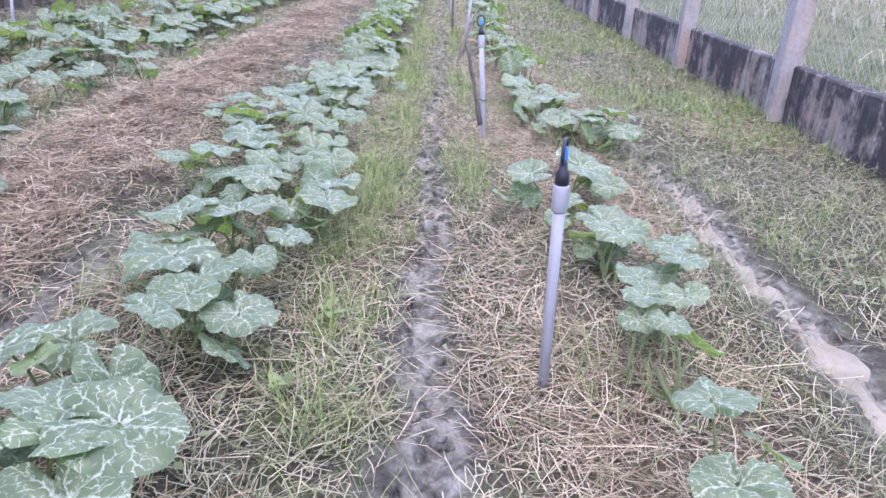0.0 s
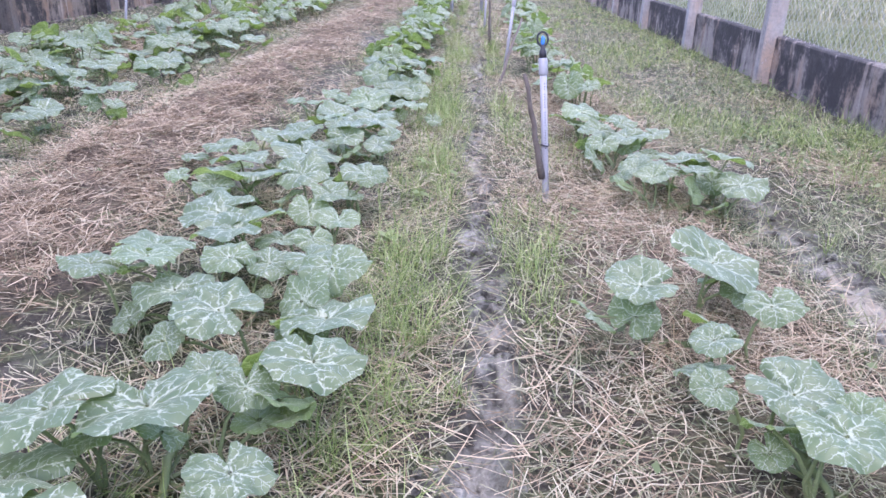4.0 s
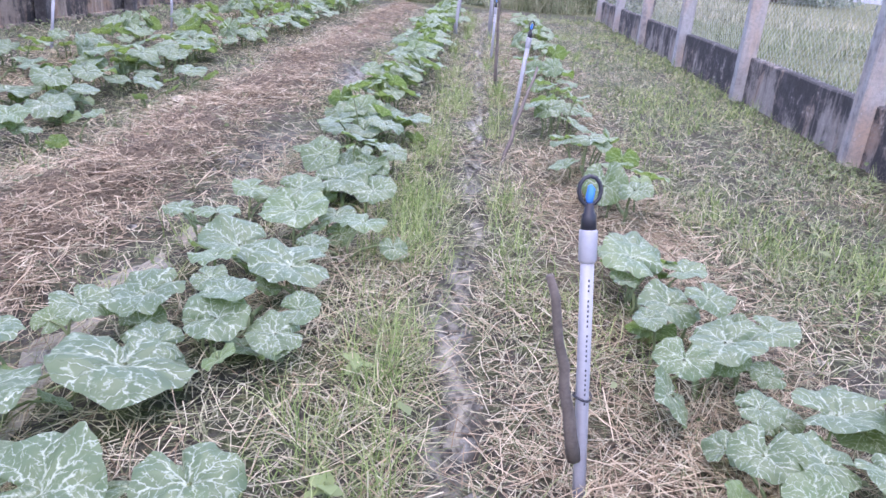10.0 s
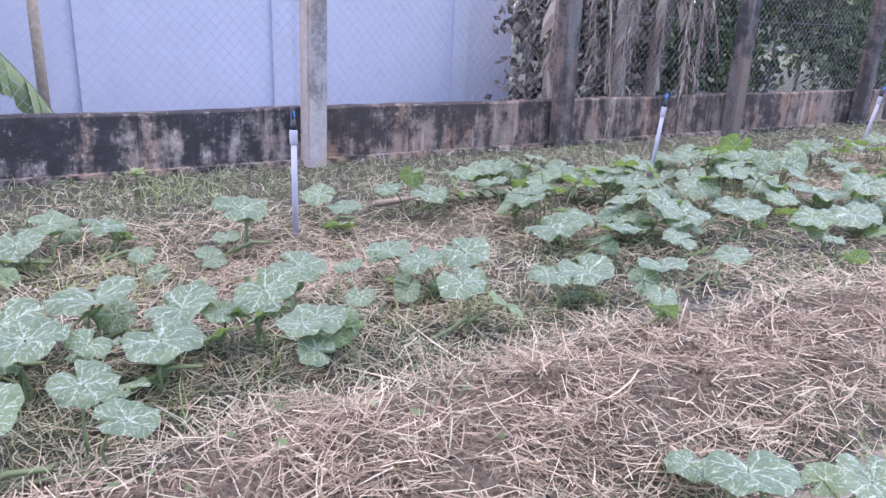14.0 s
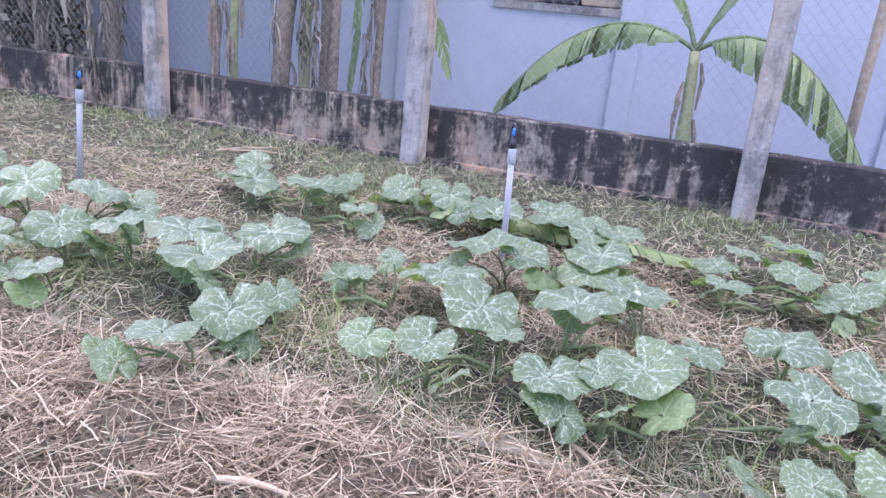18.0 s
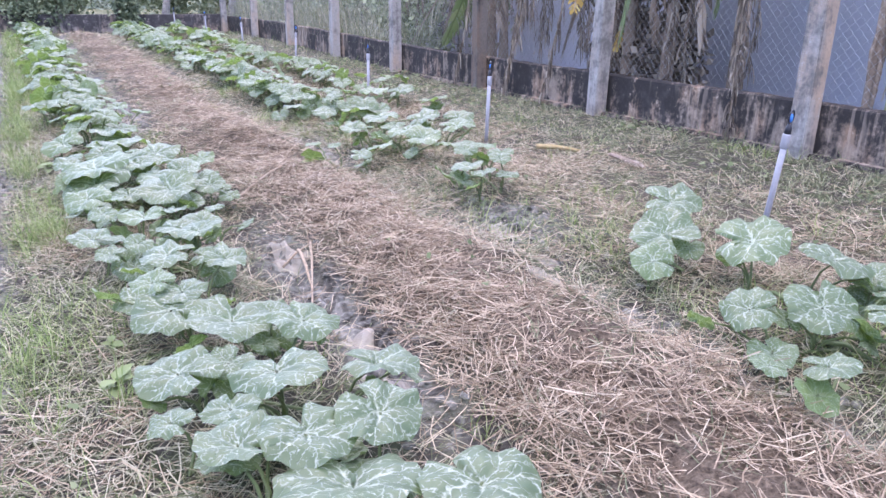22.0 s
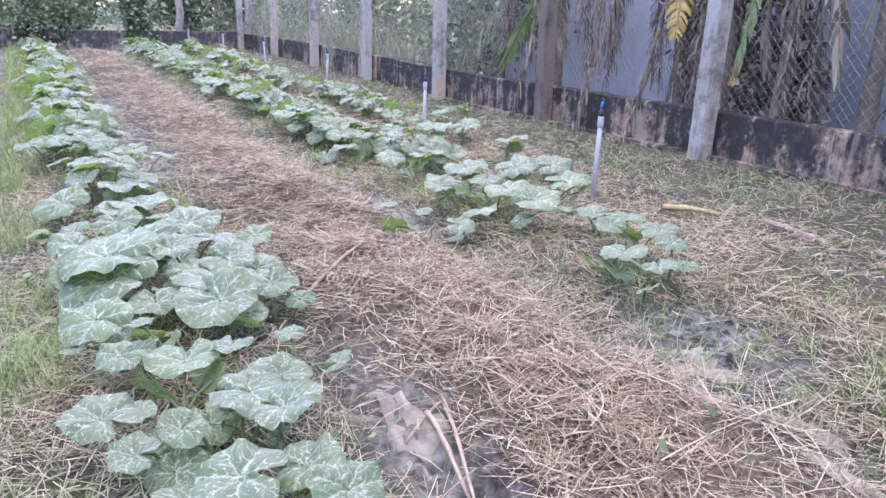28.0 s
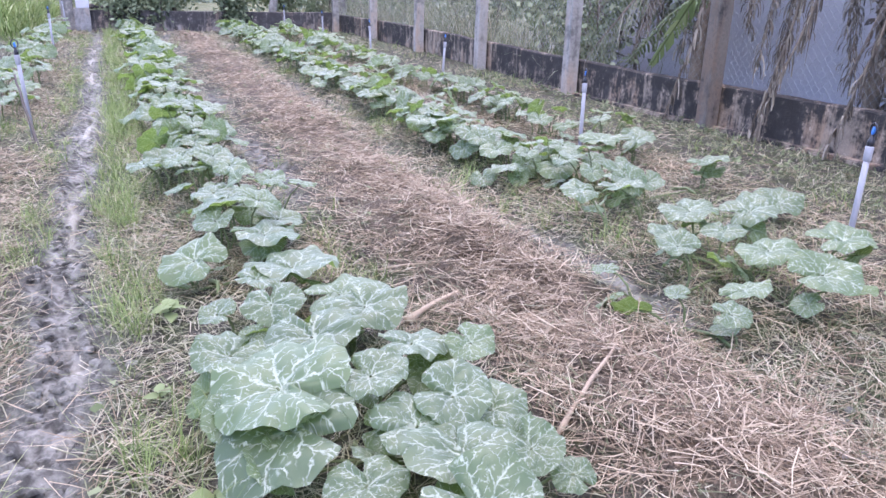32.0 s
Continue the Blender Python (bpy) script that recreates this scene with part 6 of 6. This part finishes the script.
def shrub(x, y, size, z, count, leaf, material, seed, label, trunk=0.03, name="shrub", category="shrub", group="shrubs beyond the walls"):
    """Trunk with limbs and a crown of many small leaves in uneven clumps."""
    r = np.random.default_rng(seed)
    root = tagged(new(name), label, category, group)
    root.location = (x, y, 0)
    bm = bmesh.new()
    tube(bm, [(0, 0, -0.1), (0.03, 0.02, z * 0.5), (0, 0.03, z)], [trunk, trunk * 0.8, trunk * 0.5], 7)
    clumps = []
    for i in range(9):
        a = r.uniform(0, 6.28)
        c = np.array([size[0] * 0.7 * math.cos(a) * r.random() ** 0.5, size[1] * 0.7 * math.sin(a) * r.random() ** 0.5, z + size[2] * r.uniform(-0.8, 0.8)])
        clumps.append(c)
        if abs(y) < 30:
            limb = bmesh.new()
            tube(limb, [(0, 0, max(0.1, min(z, c[2] * 0.7))), tuple(c * 0.6 + np.array([0, 0, 0.3 * c[2]])), tuple(c)], [trunk * 0.45, trunk * 0.3, trunk * 0.12], 5, False)
            part("limb", limb, BARK, root)
    part("trunk", bm, BARK, root)
    which = r.integers(0, len(clumps), count)
    c = np.array(clumps)[which] + r.normal(0, 1, (count, 3)) * np.array(size) * 0.24
    d, u = r.normal(0, 1, (count, 3)), r.normal(0, 1, (count, 3))
    d /= np.linalg.norm(d, axis=1)[:, None]
    u -= d * (u * d).sum(1)[:, None]
    u /= np.linalg.norm(u, axis=1)[:, None]
    s = leaf * r.uniform(0.6, 1.3, count)[:, None]
    V = np.stack([c, c + (0.45 * d + 0.32 * u) * s, c + d * s, c + (0.45 * d - 0.32 * u) * s], 1).reshape(-1, 3)
    V[:, 2] = np.maximum(V[:, 2], 0.02)
    me = raw_mesh("crown", V, np.arange(count * 4).reshape(-1, 4))
    link("crown", me, material, root)
    return root


k = 0
# beyond the house-side fence, far end and near end
for y in (10.6, 11.8, 13.2, 14.8, 16.6, 18.6, 20.4):
    shrub(-6.8 + 0.3 * math.sin(7 * y), y, (0.9, 1.0, 1.2), 1.3, 4200, 0.13, FOLIAGE if k != 5 else PALEFOL, 400 + k, "dense dark green shrub behind the wire fence")
    k += 1
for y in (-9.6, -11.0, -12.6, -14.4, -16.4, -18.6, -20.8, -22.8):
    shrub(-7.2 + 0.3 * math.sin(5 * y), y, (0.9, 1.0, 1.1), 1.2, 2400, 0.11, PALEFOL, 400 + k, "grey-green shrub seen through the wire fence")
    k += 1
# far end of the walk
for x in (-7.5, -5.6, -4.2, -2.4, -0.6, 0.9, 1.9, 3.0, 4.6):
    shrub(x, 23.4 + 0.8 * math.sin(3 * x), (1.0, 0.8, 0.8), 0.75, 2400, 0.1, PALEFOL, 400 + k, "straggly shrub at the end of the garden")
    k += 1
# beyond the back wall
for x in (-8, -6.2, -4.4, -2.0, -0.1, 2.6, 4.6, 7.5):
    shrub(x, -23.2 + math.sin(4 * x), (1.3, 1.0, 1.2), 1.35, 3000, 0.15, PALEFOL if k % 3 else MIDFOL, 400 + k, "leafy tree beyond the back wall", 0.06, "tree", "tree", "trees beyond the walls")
    k += 1
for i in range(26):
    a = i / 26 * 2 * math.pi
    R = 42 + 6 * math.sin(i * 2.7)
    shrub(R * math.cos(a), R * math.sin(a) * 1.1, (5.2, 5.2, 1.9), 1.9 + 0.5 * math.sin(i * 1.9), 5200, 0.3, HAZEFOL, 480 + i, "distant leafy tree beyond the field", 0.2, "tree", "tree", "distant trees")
for x, w, top in ((-0.55, 0.45, 1.2), (-1.35, 0.45, 1.1), (-2.75, 0.38, 1.35), (-3.05, 0.35, 0.9)):
    shrub(x, BACK - 0.05, (w, 0.35, 0.95), top, 1500, 0.11, MIDFOL, 460 + int(x * 30), "dark climbing vine smothering the back wall", 0.05, "climbing_vine", "vine", "vines on the back wall")

# thicket of dry leaves among the bananas
for i, (x, y, sx, sz) in enumerate([(-6.5, -4.2, 0.3, 0.9), (-6.5, -4.9, 0.5, 0.9), (-6.6, -5.5, 0.4, 0.8), (-6.6, 8.0, 0.5, 0.8), (-6.6, 8.9, 0.5, 0.9), (-6.9, 9.7, 0.5, 0.9)]):
    shrub(x, y, (sx * 0.7, sx, sz), 0.95, 3200 if y > 0 else 2200, 0.1, WITHERED if i < 4 or i % 3 else FOLIAGE, 620 + i, "thicket of dead and green banana foliage behind the fence", 0.04, "banana_thicket", "thicket", "thickets behind the fence")

# ---- small things in the beds ----
SPROUT = strip_material("sprout_leaf", [(0.0, (0.17, 0.22, 0.09)), (0.6, (0.26, 0.31, 0.15)), (1.0, (0.36, 0.4, 0.22))], 0.6, 0.3)


def ovate(n=10):
    """A small oval leaf pointing to +y, slightly folded."""
    v, f = [(0, 0, 0)], []
    for i in range(1, n):
        t = i / n
        w = 0.34 * math.sin(math.pi * t ** 0.8)
        v += [(-w, t, 0.12 * w + 0.15 * t - 0.3 * t * t), (0, t, 0.15 * t - 0.3 * t * t - 0.03), (w, t, 0.12 * w + 0.15 * t - 0.3 * t * t)]
    v.append((0, 1, -0.15))
    for i in range(n - 2):
        a = 1 + 3 * i
        f += [(a, a + 1, a + 4, a + 3), (a + 1, a + 2, a + 5, a + 4)]
    f += [(0, 2, 1), (0, 3, 2), (len(v) - 4, len(v) - 3, len(v) - 1), (len(v) - 3, len(v) - 2, len(v) - 1)]
    me = bpy.data.meshes.new("leaf")
    me.from_pydata(v, [], f)
    me.materials.append(SPROUT)
    me.polygons.foreach_set("use_smooth", [True] * len(me.polygons))
    return me


OVATE = ovate()


def seedling(x, y, s, n, seed):
    r = random.Random(seed)
    root = tagged(new("weed_seedling"), "pale green broad-leaved weed among the grass", "weed", "weed seedlings")
    root.location = (x, y, height(x, y))
    bm = bmesh.new()
    tube(bm, [(0, 0, -0.01), (0.004, 0, s * 0.5), (0, 0.004, s)], [0.003, 0.0028, 0.002], 5)
    part("stem", bm, STALK, root)
    for k in range(n):
        lf = new("leaf", OVATE)
        lf.parent = root
        q = s * r.uniform(0.7, 1.1)
        lf.matrix_basis = Matrix.Translation((0, 0, s * (0.55 + 0.45 * k / n))) @ pose(0, 0, 0, r.uniform(0, 35), r.uniform(-15, 15), 137 * k + r.uniform(-20, 20)) @ Matrix.Diagonal((q, q, q, 1))


for i, (x, y, s, n) in enumerate([(-0.28, 4.71, 0.09, 5), (-0.27, 4.19, 0.09, 5), (-0.35, 3.67, 0.08, 6), (-0.3, 1.96, 0.09, 6), (-0.37, 1.57, 0.06, 4), (-0.38, -3.68, 0.1, 6), (-0.31, -3.1, 0.08, 5), (-0.4, -2.57, 0.09, 4),
                                  (-3.48, 0.97, 0.1, 7), (-3.59, 2.91, 0.09, 6), (-3.66, 2.91, 0.09, 6), (0.39, 4.04, 0.05, 4), (-0.44, -0.85, 0.06, 5), (-5.1, 3.82, 0.13, 8), (-0.42, -0.54, 0.09, 7), (-3.3, 3.3, 0.06, 6), (-3.2, 3.75, 0.06, 6), (-3.4, 4.5, 0.06, 6)]):
    seedling(x, y, s * 0.72, n, 700 + i)


def stick(a, b, r0, label, material=FADED, bow=0.02, name="stick"):
    rr = random.Random(int(1000 * (a[0] + 9 * a[1])))
    a, b = Vector(a), Vector(b)
    bm = bmesh.new()
    n = 8
    pts = [a.lerp(b, i / n) + Vector((rr.uniform(-1, 1), rr.uniform(-1, 1), rr.uniform(-0.4, 0.4))) * bow * 0.3 + Vector((0, 0, bow * math.sin(math.pi * i / n))) for i in range(n + 1)]
    tube(bm, pts, [r0 * (1.1 - 0.5 * i / n) * rr.uniform(0.88, 1.12) for i in range(n + 1)], 7)
    return tagged(part(name, bm, material, smooth=True), label, "stick")


def lying(x0, y0, x1, y1, r0, lift=0.02):
    return stick((x0, y0, height(x0, y0) + lift), (x1, y1, height(x1, y1) + lift), r0, "pale dry stalk lying on the straw mulch", bow=0.01)


for q in [(-2.24, 2.27, -2.06, 2.46, 0.007), (-1.29, -2.51, -1.63, -2.72, 0.008), (-1.18, -3.37, -1.45, -3.5, 0.013), (-1.99, 2.08, -2.05, 2.81, 0.003), (-1.45, 4.51, -1.13, 4.58, 0.005), (-1.28, -1.46, -1.22, -1.13, 0.008),
          (-1.19, -1.42, -1.33, -1.48, 0.006), (-1.35, -1.5, -1.14, -0.91, 0.006), (-1.22, -3.89, -1.44, -3.78, 0.006), (-1.56, 1.65, -1.58, 1.82, 0.01), (-4.64, -0.62, -4.78, -0.22, 0.008), (-4.57, -0.71, -4.96, -0.42, 0.008)]:
    lying(*q)
stick((0.262, 4.29, 0.12), (0.15, 4.24, 0.575), 0.014, "rough brown branch tied to the sprinkler pipe", BARK, 0.015, "support_branch")
stick((0.16, 7.08, 0.0), (0.36, 7.75, 0.5), 0.013, "dark crooked branch leaning against a sprinkler pipe", BARK, 0.02, "support_branch")
stick((0.15, 9.78, 0.0), (0.1, 9.76, 1.1), 0.016, "dark upright branch beside a sprinkler pipe", BARK, 0.03, "support_branch")
stick((0.3, -7.1, 0.0), (0.42, -7.5, 0.5), 0.012, "dark branch propping a sprinkler pipe", BARK, 0.02, "support_branch")
bm = bmesh.new()
tube(bm, [(0.267 + 0.02 * math.cos(a), 4.325 + 0.02 * math.sin(a), 0.26 + 0.003 * math.sin(2 * a)) for a in np.linspace(0, 2 * math.pi, 13)], [0.003] * 13, 5, False)
tagged(part("wire_tie", bm, CAP), "black wire tie round the pipe and branch", "wire tie")
bm = bmesh.new()
tube(bm, [(0.1, 14.6, -0.05), (0.1, 14.6, 0.7), (0.06, 14.6, 0.8), (-0.1, 14.6, 0.87), (-0.27, 14.6, 0.8), (-0.38, 14.6, 0.58), (-0.42, 14.6, 0.2), (-0.42, 14.6, -0.05)], [0.03] * 8, 8)
tagged(part("bent_hose", bm, PVC, smooth=True), "pale grey hose bent in an arch over the furrow", "hose")
# fallen banana leaf and yellow stalk by the wall
fl = tagged(new("fallen_banana_leaf"), "long green banana leaf fallen flat on the bed", "banana leaf")
fl.location = (-4.05, 0.85, 0.06)
banana_leaf(fl, (0, 0.0, 0), (0.08, 1.75, 0.0), 0.03, 0.09, BANANA, 31, torn=0.5)
fl = tagged(new("fallen_banana_leaf"), "long faded banana leaf fallen flat on the bed", "banana leaf")
fl.location = (-4.0, 4.9, 0.05)
banana_leaf(fl, (0, 0.0, 0), (0.1, 1.6, 0.0), 0.03, 0.05, PALEFOL, 32, torn=0.7)
stick((-3.7, -2.95, 0.03), (-3.9, -2.68, 0.025), 0.02, "yellow rotting banana stalk on the ground", plain("yellow_stalk", (0.33, 0.25, 0.13), 0.9, 0.5, 30), 0.012, "banana_stalk")
hang = tagged(new("fallen_dead_leaf"), "crumpled pale dead leaf lying on the soil", "dead leaf")
hang.location = (-4.0, -2.45, 0.05)
banana_leaf(hang, (0, 0, -0.02), (0.08, 0.42, -0.02), 0.01, 0.045, WITHERED, 33, torn=0.9, hang=(-0.1, 0.15))
bm = bmesh.new()
bmesh.ops.create_grid(bm, x_segments=4, y_segments=3, size=0.04)
for v in bm.verts:
    v.co.z = 0.012 * math.sin(60 * v.co.x + 30 * v.co.y)
pp = part("paper_scrap", bm, plain("paper", (0.5, 0.43, 0.36), 0.8))
pp.matrix_basis = pose(-2.05, 7.86, height(-2.05, 7.86) + 0.05, 10, 8, 30)
tagged(pp, "crumpled pale paper scrap on the straw", "paper scrap")


# ---- puddles of wet clay ----
CLAY = Mat("wet_clay", 0.55, 0.4)
CLAY.color(CLAY.ramp(CLAY.noise(7, 4, 0.6, CLAY.world()), [(0.3, (0.18, 0.158, 0.128)), (0.7, (0.28, 0.248, 0.2))]))
CLAY.bump(CLAY.noise(24, 5, 0.65, CLAY.world()), 0.7, 0.02)
CLAY = CLAY.m


def puddle(x, y, rx, ry, turn, seed):
    """An irregular film of wet clay lying in a hollow."""
    r = random.Random(seed)
    bm = bmesh.new()
    n = 26
    ph = [r.uniform(0, 6.28) for _ in range(4)]
    ca, sa = math.cos(radians(turn)), math.sin(radians(turn))
    rings = []
    for q in (0.55, 1.0, 1.12):
        ring = []
        for k in range(n):
            a = 2 * math.pi * k / n
            m = q * (1 + 0.22 * math.sin(2 * a + ph[0]) + 0.2 * math.sin(3 * a + ph[1]) + 0.14 * math.sin(5 * a + ph[2]) + 0.1 * math.sin(9 * a + ph[3]))
            u, v = rx * m * math.cos(a), ry * m * math.sin(a)
            px, py = x + u * ca - v * sa, y + u * sa + v * ca
            ring.append(bm.verts.new((px, py, height(px, py) + (0.007 if q < 1.1 else -0.01))))
        rings.append(ring)
    c = bm.verts.new((x, y, height(x, y) + 0.007))
    for k in range(n):
        bm.faces.new((c, rings[0][k], rings[0][(k + 1) % n]))
        for a, b in zip(rings, rings[1:]):
            bm.faces.new((a[k], b[k], b[(k + 1) % n], a[(k + 1) % n]))
    tagged(part("puddle", bm, CLAY, smooth=True), "film of wet pale clay in a hollow between the beds", "puddle", "puddles", "structure")


for i, (x, y, rx, ry, turn) in enumerate([(-1.14, 4.62, 0.095, 0.32, 6), (-1.17, 5.25, 0.075, 0.22, -8), (-1.13, 5.66, 0.05, 0.1, 0), (-1.2, -0.59, 0.06, 0.1, 8), (-1.16, -0.27, 0.06, 0.11, 0),
                                          (-1.23, -1.49, 0.07, 0.16, 0), (-2.11, -1.21, 0.06, 0.1, 0), (-2.08, -0.72, 0.05, 0.12, -8), (-2.1, -0.28, 0.05, 0.15, 5), (-2.1, 0.58, 0.05, 0.13, 0), (-2.1, 2.15, 0.06, 0.16, 0), (-2.14, 2.66, 0.05, 0.1, 6),
                                          (-2.28, -1.36, 0.1, 0.13, 30), (-2.22, -0.91, 0.05, 0.1, 10), (-2.09, -1.95, 0.05, 0.13, 0), (-2.16, 1.2, 0.05, 0.1, 0)]):
    puddle(x, y, rx * 0.85, ry * 0.9, turn, 800 + i)
for i, (x, y, rx, ry, turn) in enumerate([(1.28, 3.45, 0.05, 0.22, 4), (1.24, 2.95, 0.055, 0.25, 2), (1.26, 2.5, 0.06, 0.22, -4), (1.28, 2.05, 0.065, 0.24, -2), (1.3, 1.6, 0.07, 0.2, 4)]):
    puddle(x, y, rx, ry, turn, 830 + i)


# ---- far ends ----
def gate_pillar(x, y, h):
    """A pale pillar with a niche and a broken foot, at the end of the back wall."""
    root = tagged(new("gate_pillar"), "pale cement pillar with a small niche beside the back wall", "pillar")
    root.location = (x, y, 0)
    bm = bmesh.new()
    box(bm, 0.02, 0.26, -0.13, 0.13, -0.1, h, 0.012)
    part("shaft", bm, POST, root)
    bm = bmesh.new()
    box(bm, -0.3, 0.02, -0.1, 0.1, -0.1, 0.62, 0.012)
    side = part("pier", bm, POST_DARK, root)
    bm = bmesh.new()
    box(bm, -0.3, -0.04, -0.09, 0.09, 0.62, 1.36, 0.012)
    part("shrine", bm, HOUSE_PALE, root, "small whitewashed shrine on the pier")
    bm = bmesh.new()
    box(bm, -0.24, -0.1, 0.085, 0.096, 1.08, 1.26, 0.003)
    part("niche", bm, CAP, side, "dark niche")
    for i in range(9):
        bm = bmesh.new()
        a, s = -0.25 - 0.11 * i + rnd.uniform(-0.03, 0.03), rnd.uniform(0.05, 0.1)
        bmesh.ops.create_icosphere(bm, subdivisions=1, radius=s, matrix=Matrix.Translation((a, rnd.uniform(-0.03, 0.06), 0.62 + s * 0.4)) @ Matrix.Diagonal((1.2, 1, 0.6, 1)))
        part("rubble", bm, TAN_CEMENT, root, "lump of broken masonry")


gate_pillar(0.42, -19.3, 2.15)


def frond(root, base, tip, sag, seed):
    """A dead palm frond: an arched rib with hanging leaflets."""
    r = random.Random(seed)
    a, b = Vector(base), Vector(tip)
    n = 26
    rib = [a.lerp(b, i / n) + Vector((0, 0, sag * 4 * (i / n) * (1 - i / n))) for i in range(n + 1)]
    bm = bmesh.new()
    tube(bm, rib, [0.02 * (1 - 0.8 * i / n) for i in range(n + 1)], 5)
    ob = part("frond", bm, DRYSTEM, root)
    v, f = [], []
    for i in range(4, n + 1):
        for sd in (-1, 1):
            p, d = rib[i], (rib[i] - rib[i - 1]).normalized()
            o = Vector((r.uniform(-0.08, 0.08), 0.1 * sd, -0.42 * r.uniform(0.6, 1.1))) + d * 0.16
            k = len(v)
            v += [p - d * 0.012, p + d * 0.012, p + o * 0.6 + d * 0.01, p + o * 0.6 - d * 0.01, p + o, p + o]
            f += [(k, k + 1, k + 2, k + 3)]
            v.pop()
            v.pop()
            v += [p + o, p + o + d * 0.004]
            f += [(k + 3, k + 2, k + 5, k + 4)]
    link("dry_foliage", raw_mesh("dry_foliage", np.array([tuple(q) for q in v]), np.array(f)), THATCH, ob)


def palm(x, y, h, seed):
    root = tagged(new("palm_tree"), "slim palm with drooping dry fronds beyond the back wall", "palm")
    root.location = (x, y, 0)
    bm = bmesh.new()
    tube(bm, [(0.05 * math.sin(i), 0, -0.1 + (h + 0.1) * i / 10) for i in range(11)], [0.11 - 0.003 * i + 0.008 * (i % 2) for i in range(11)], 10)
    part("trunk", bm, POST, root)
    for i in range(9):
        a = i * 0.72
        frond(root, (0, 0, h), (1.5 * math.cos(a), 1.3 * math.sin(a), h - 0.75 + 0.3 * (i % 3)), 0.35, seed + i)


palm(-4.2, -21.2, 2.3, 910)
palm(-5.9, -20.6, 2.4, 930)


dry_palm = tagged(new("palm_frond"), "dry grey palm frond leaning on the wire fence", "palm frond")
dry_palm.location = (-5.75, -8.3, 0)
frond(dry_palm, (-0.2, 0.35, 1.5), (0.05, -0.8, 0.3), 0.03, 950)


def dead_tree(x, y, h, r0):
    bm = bmesh.new()
    tube(bm, [(x + 0.02 * math.sin(3 * i), y, -0.1 + (h + 0.1) * i / 6) for i in range(7)], [r0 * (1 - 0.05 * i) for i in range(7)], 8)
    tagged(part("wooden_post", bm, BARK), "dark upright wooden post at the garden's end", "post")


dead_tree(-3.12, 21.3, 1.9, 0.07)


def tarp(x, y, z0, z1, w, label):
    """A cloth that hangs in folds."""
    bm = bmesh.new()
    bmesh.ops.create_grid(bm, x_segments=20, y_segments=10, size=0.5)
    for q in bm.verts:
        u, t = q.co.x, q.co.y + 0.5
        q.co = (x + u * w, y + 0.05 * math.sin(14 * u + 3 * t), z0 + (z1 - z0) * t + 0.05 * math.sin(9 * u) * (1 - t))
    bmesh.ops.solidify(bm, geom=bm.faces[:], thickness=0.006)
    tagged(part("tarpaulin", bm, BLUE, smooth=True), label, "tarpaulin")


tarp(-2.44, 24.6, 0.0, 1.1, 0.5, "faded blue tarpaulin hung in the brush")


# ---- far side of the field ----
def far_shed(x, y, w, d, h, material, label, turn=0):
    """A small plain shed: walls, a sloping roof and a door."""
    root = tagged(new("shed"), label, "shed", "sheds across the field")
    root.matrix_basis = pose(x, y, 0, 0, 0, turn)
    bm = bmesh.new()
    box(bm, -w / 2, w / 2, -d / 2, d / 2, -0.1, h, 0.02)
    part("wall", bm, material, root)
    bm = bmesh.new()
    box(bm, -w / 2 - 0.25, w / 2 + 0.25, -d / 2 - 0.25, d / 2 + 0.25, h, h + 0.1, 0.02)
    for q in bm.verts:
        q.co.z += 0.12 * q.co.y
    part("roof", bm, POST, root)
    bm = bmesh.new()
    box(bm, -0.4, 0.4, -d / 2 - 0.03, -d / 2 + 0.02, -0.05, min(h - 0.15, 1.9), 0.01)
    part("door", bm, POST_DARK, root)


BLUE_SHEET = plain("faded_blue_sheet", (0.16, 0.2, 0.42), 0.6, 0.2, 3)
far_shed(10.9, 52.5, 2.0, 2.0, 2.3, BLUE_SHEET, "small shed clad in faded blue sheets", 8)
far_shed(17.8, 69.0, 1.5, 1.5, 2.4, BLUE_SHEET, "narrow blue shed beside a pale block", 8)
far_shed(13.4, 50.5, 0.9, 0.9, 1.2, HOUSE_PALE, "low whitewashed block at the field's edge", 8)
far_shed(21.5, 61.0, 3.6, 3.0, 2.2, HOUSE_PALE, "grey cement shed across the field", 15)
far_shed(34.0, 69.0, 7.0, 4.0, 2.8, HOUSE_PALE, "long whitewashed shed across the field", 25)


def dens_tall(x, y):
    return 40 * np.clip(0.15 + 1.2 * smooth_noise(x, y, 0.55, 95), 0, 1)


x, y, r = scatter((dens_tall, 40), 5.0, 22, 8, 34, 61)
strips("field_grass", x, y, r, THATCH, (0.3, 0.7), (0.006, 0.012), (-0.02, 0.0), (0.8, 1.5), 0.6, 2, None, "pale yellow tall grass across the field", "grass")
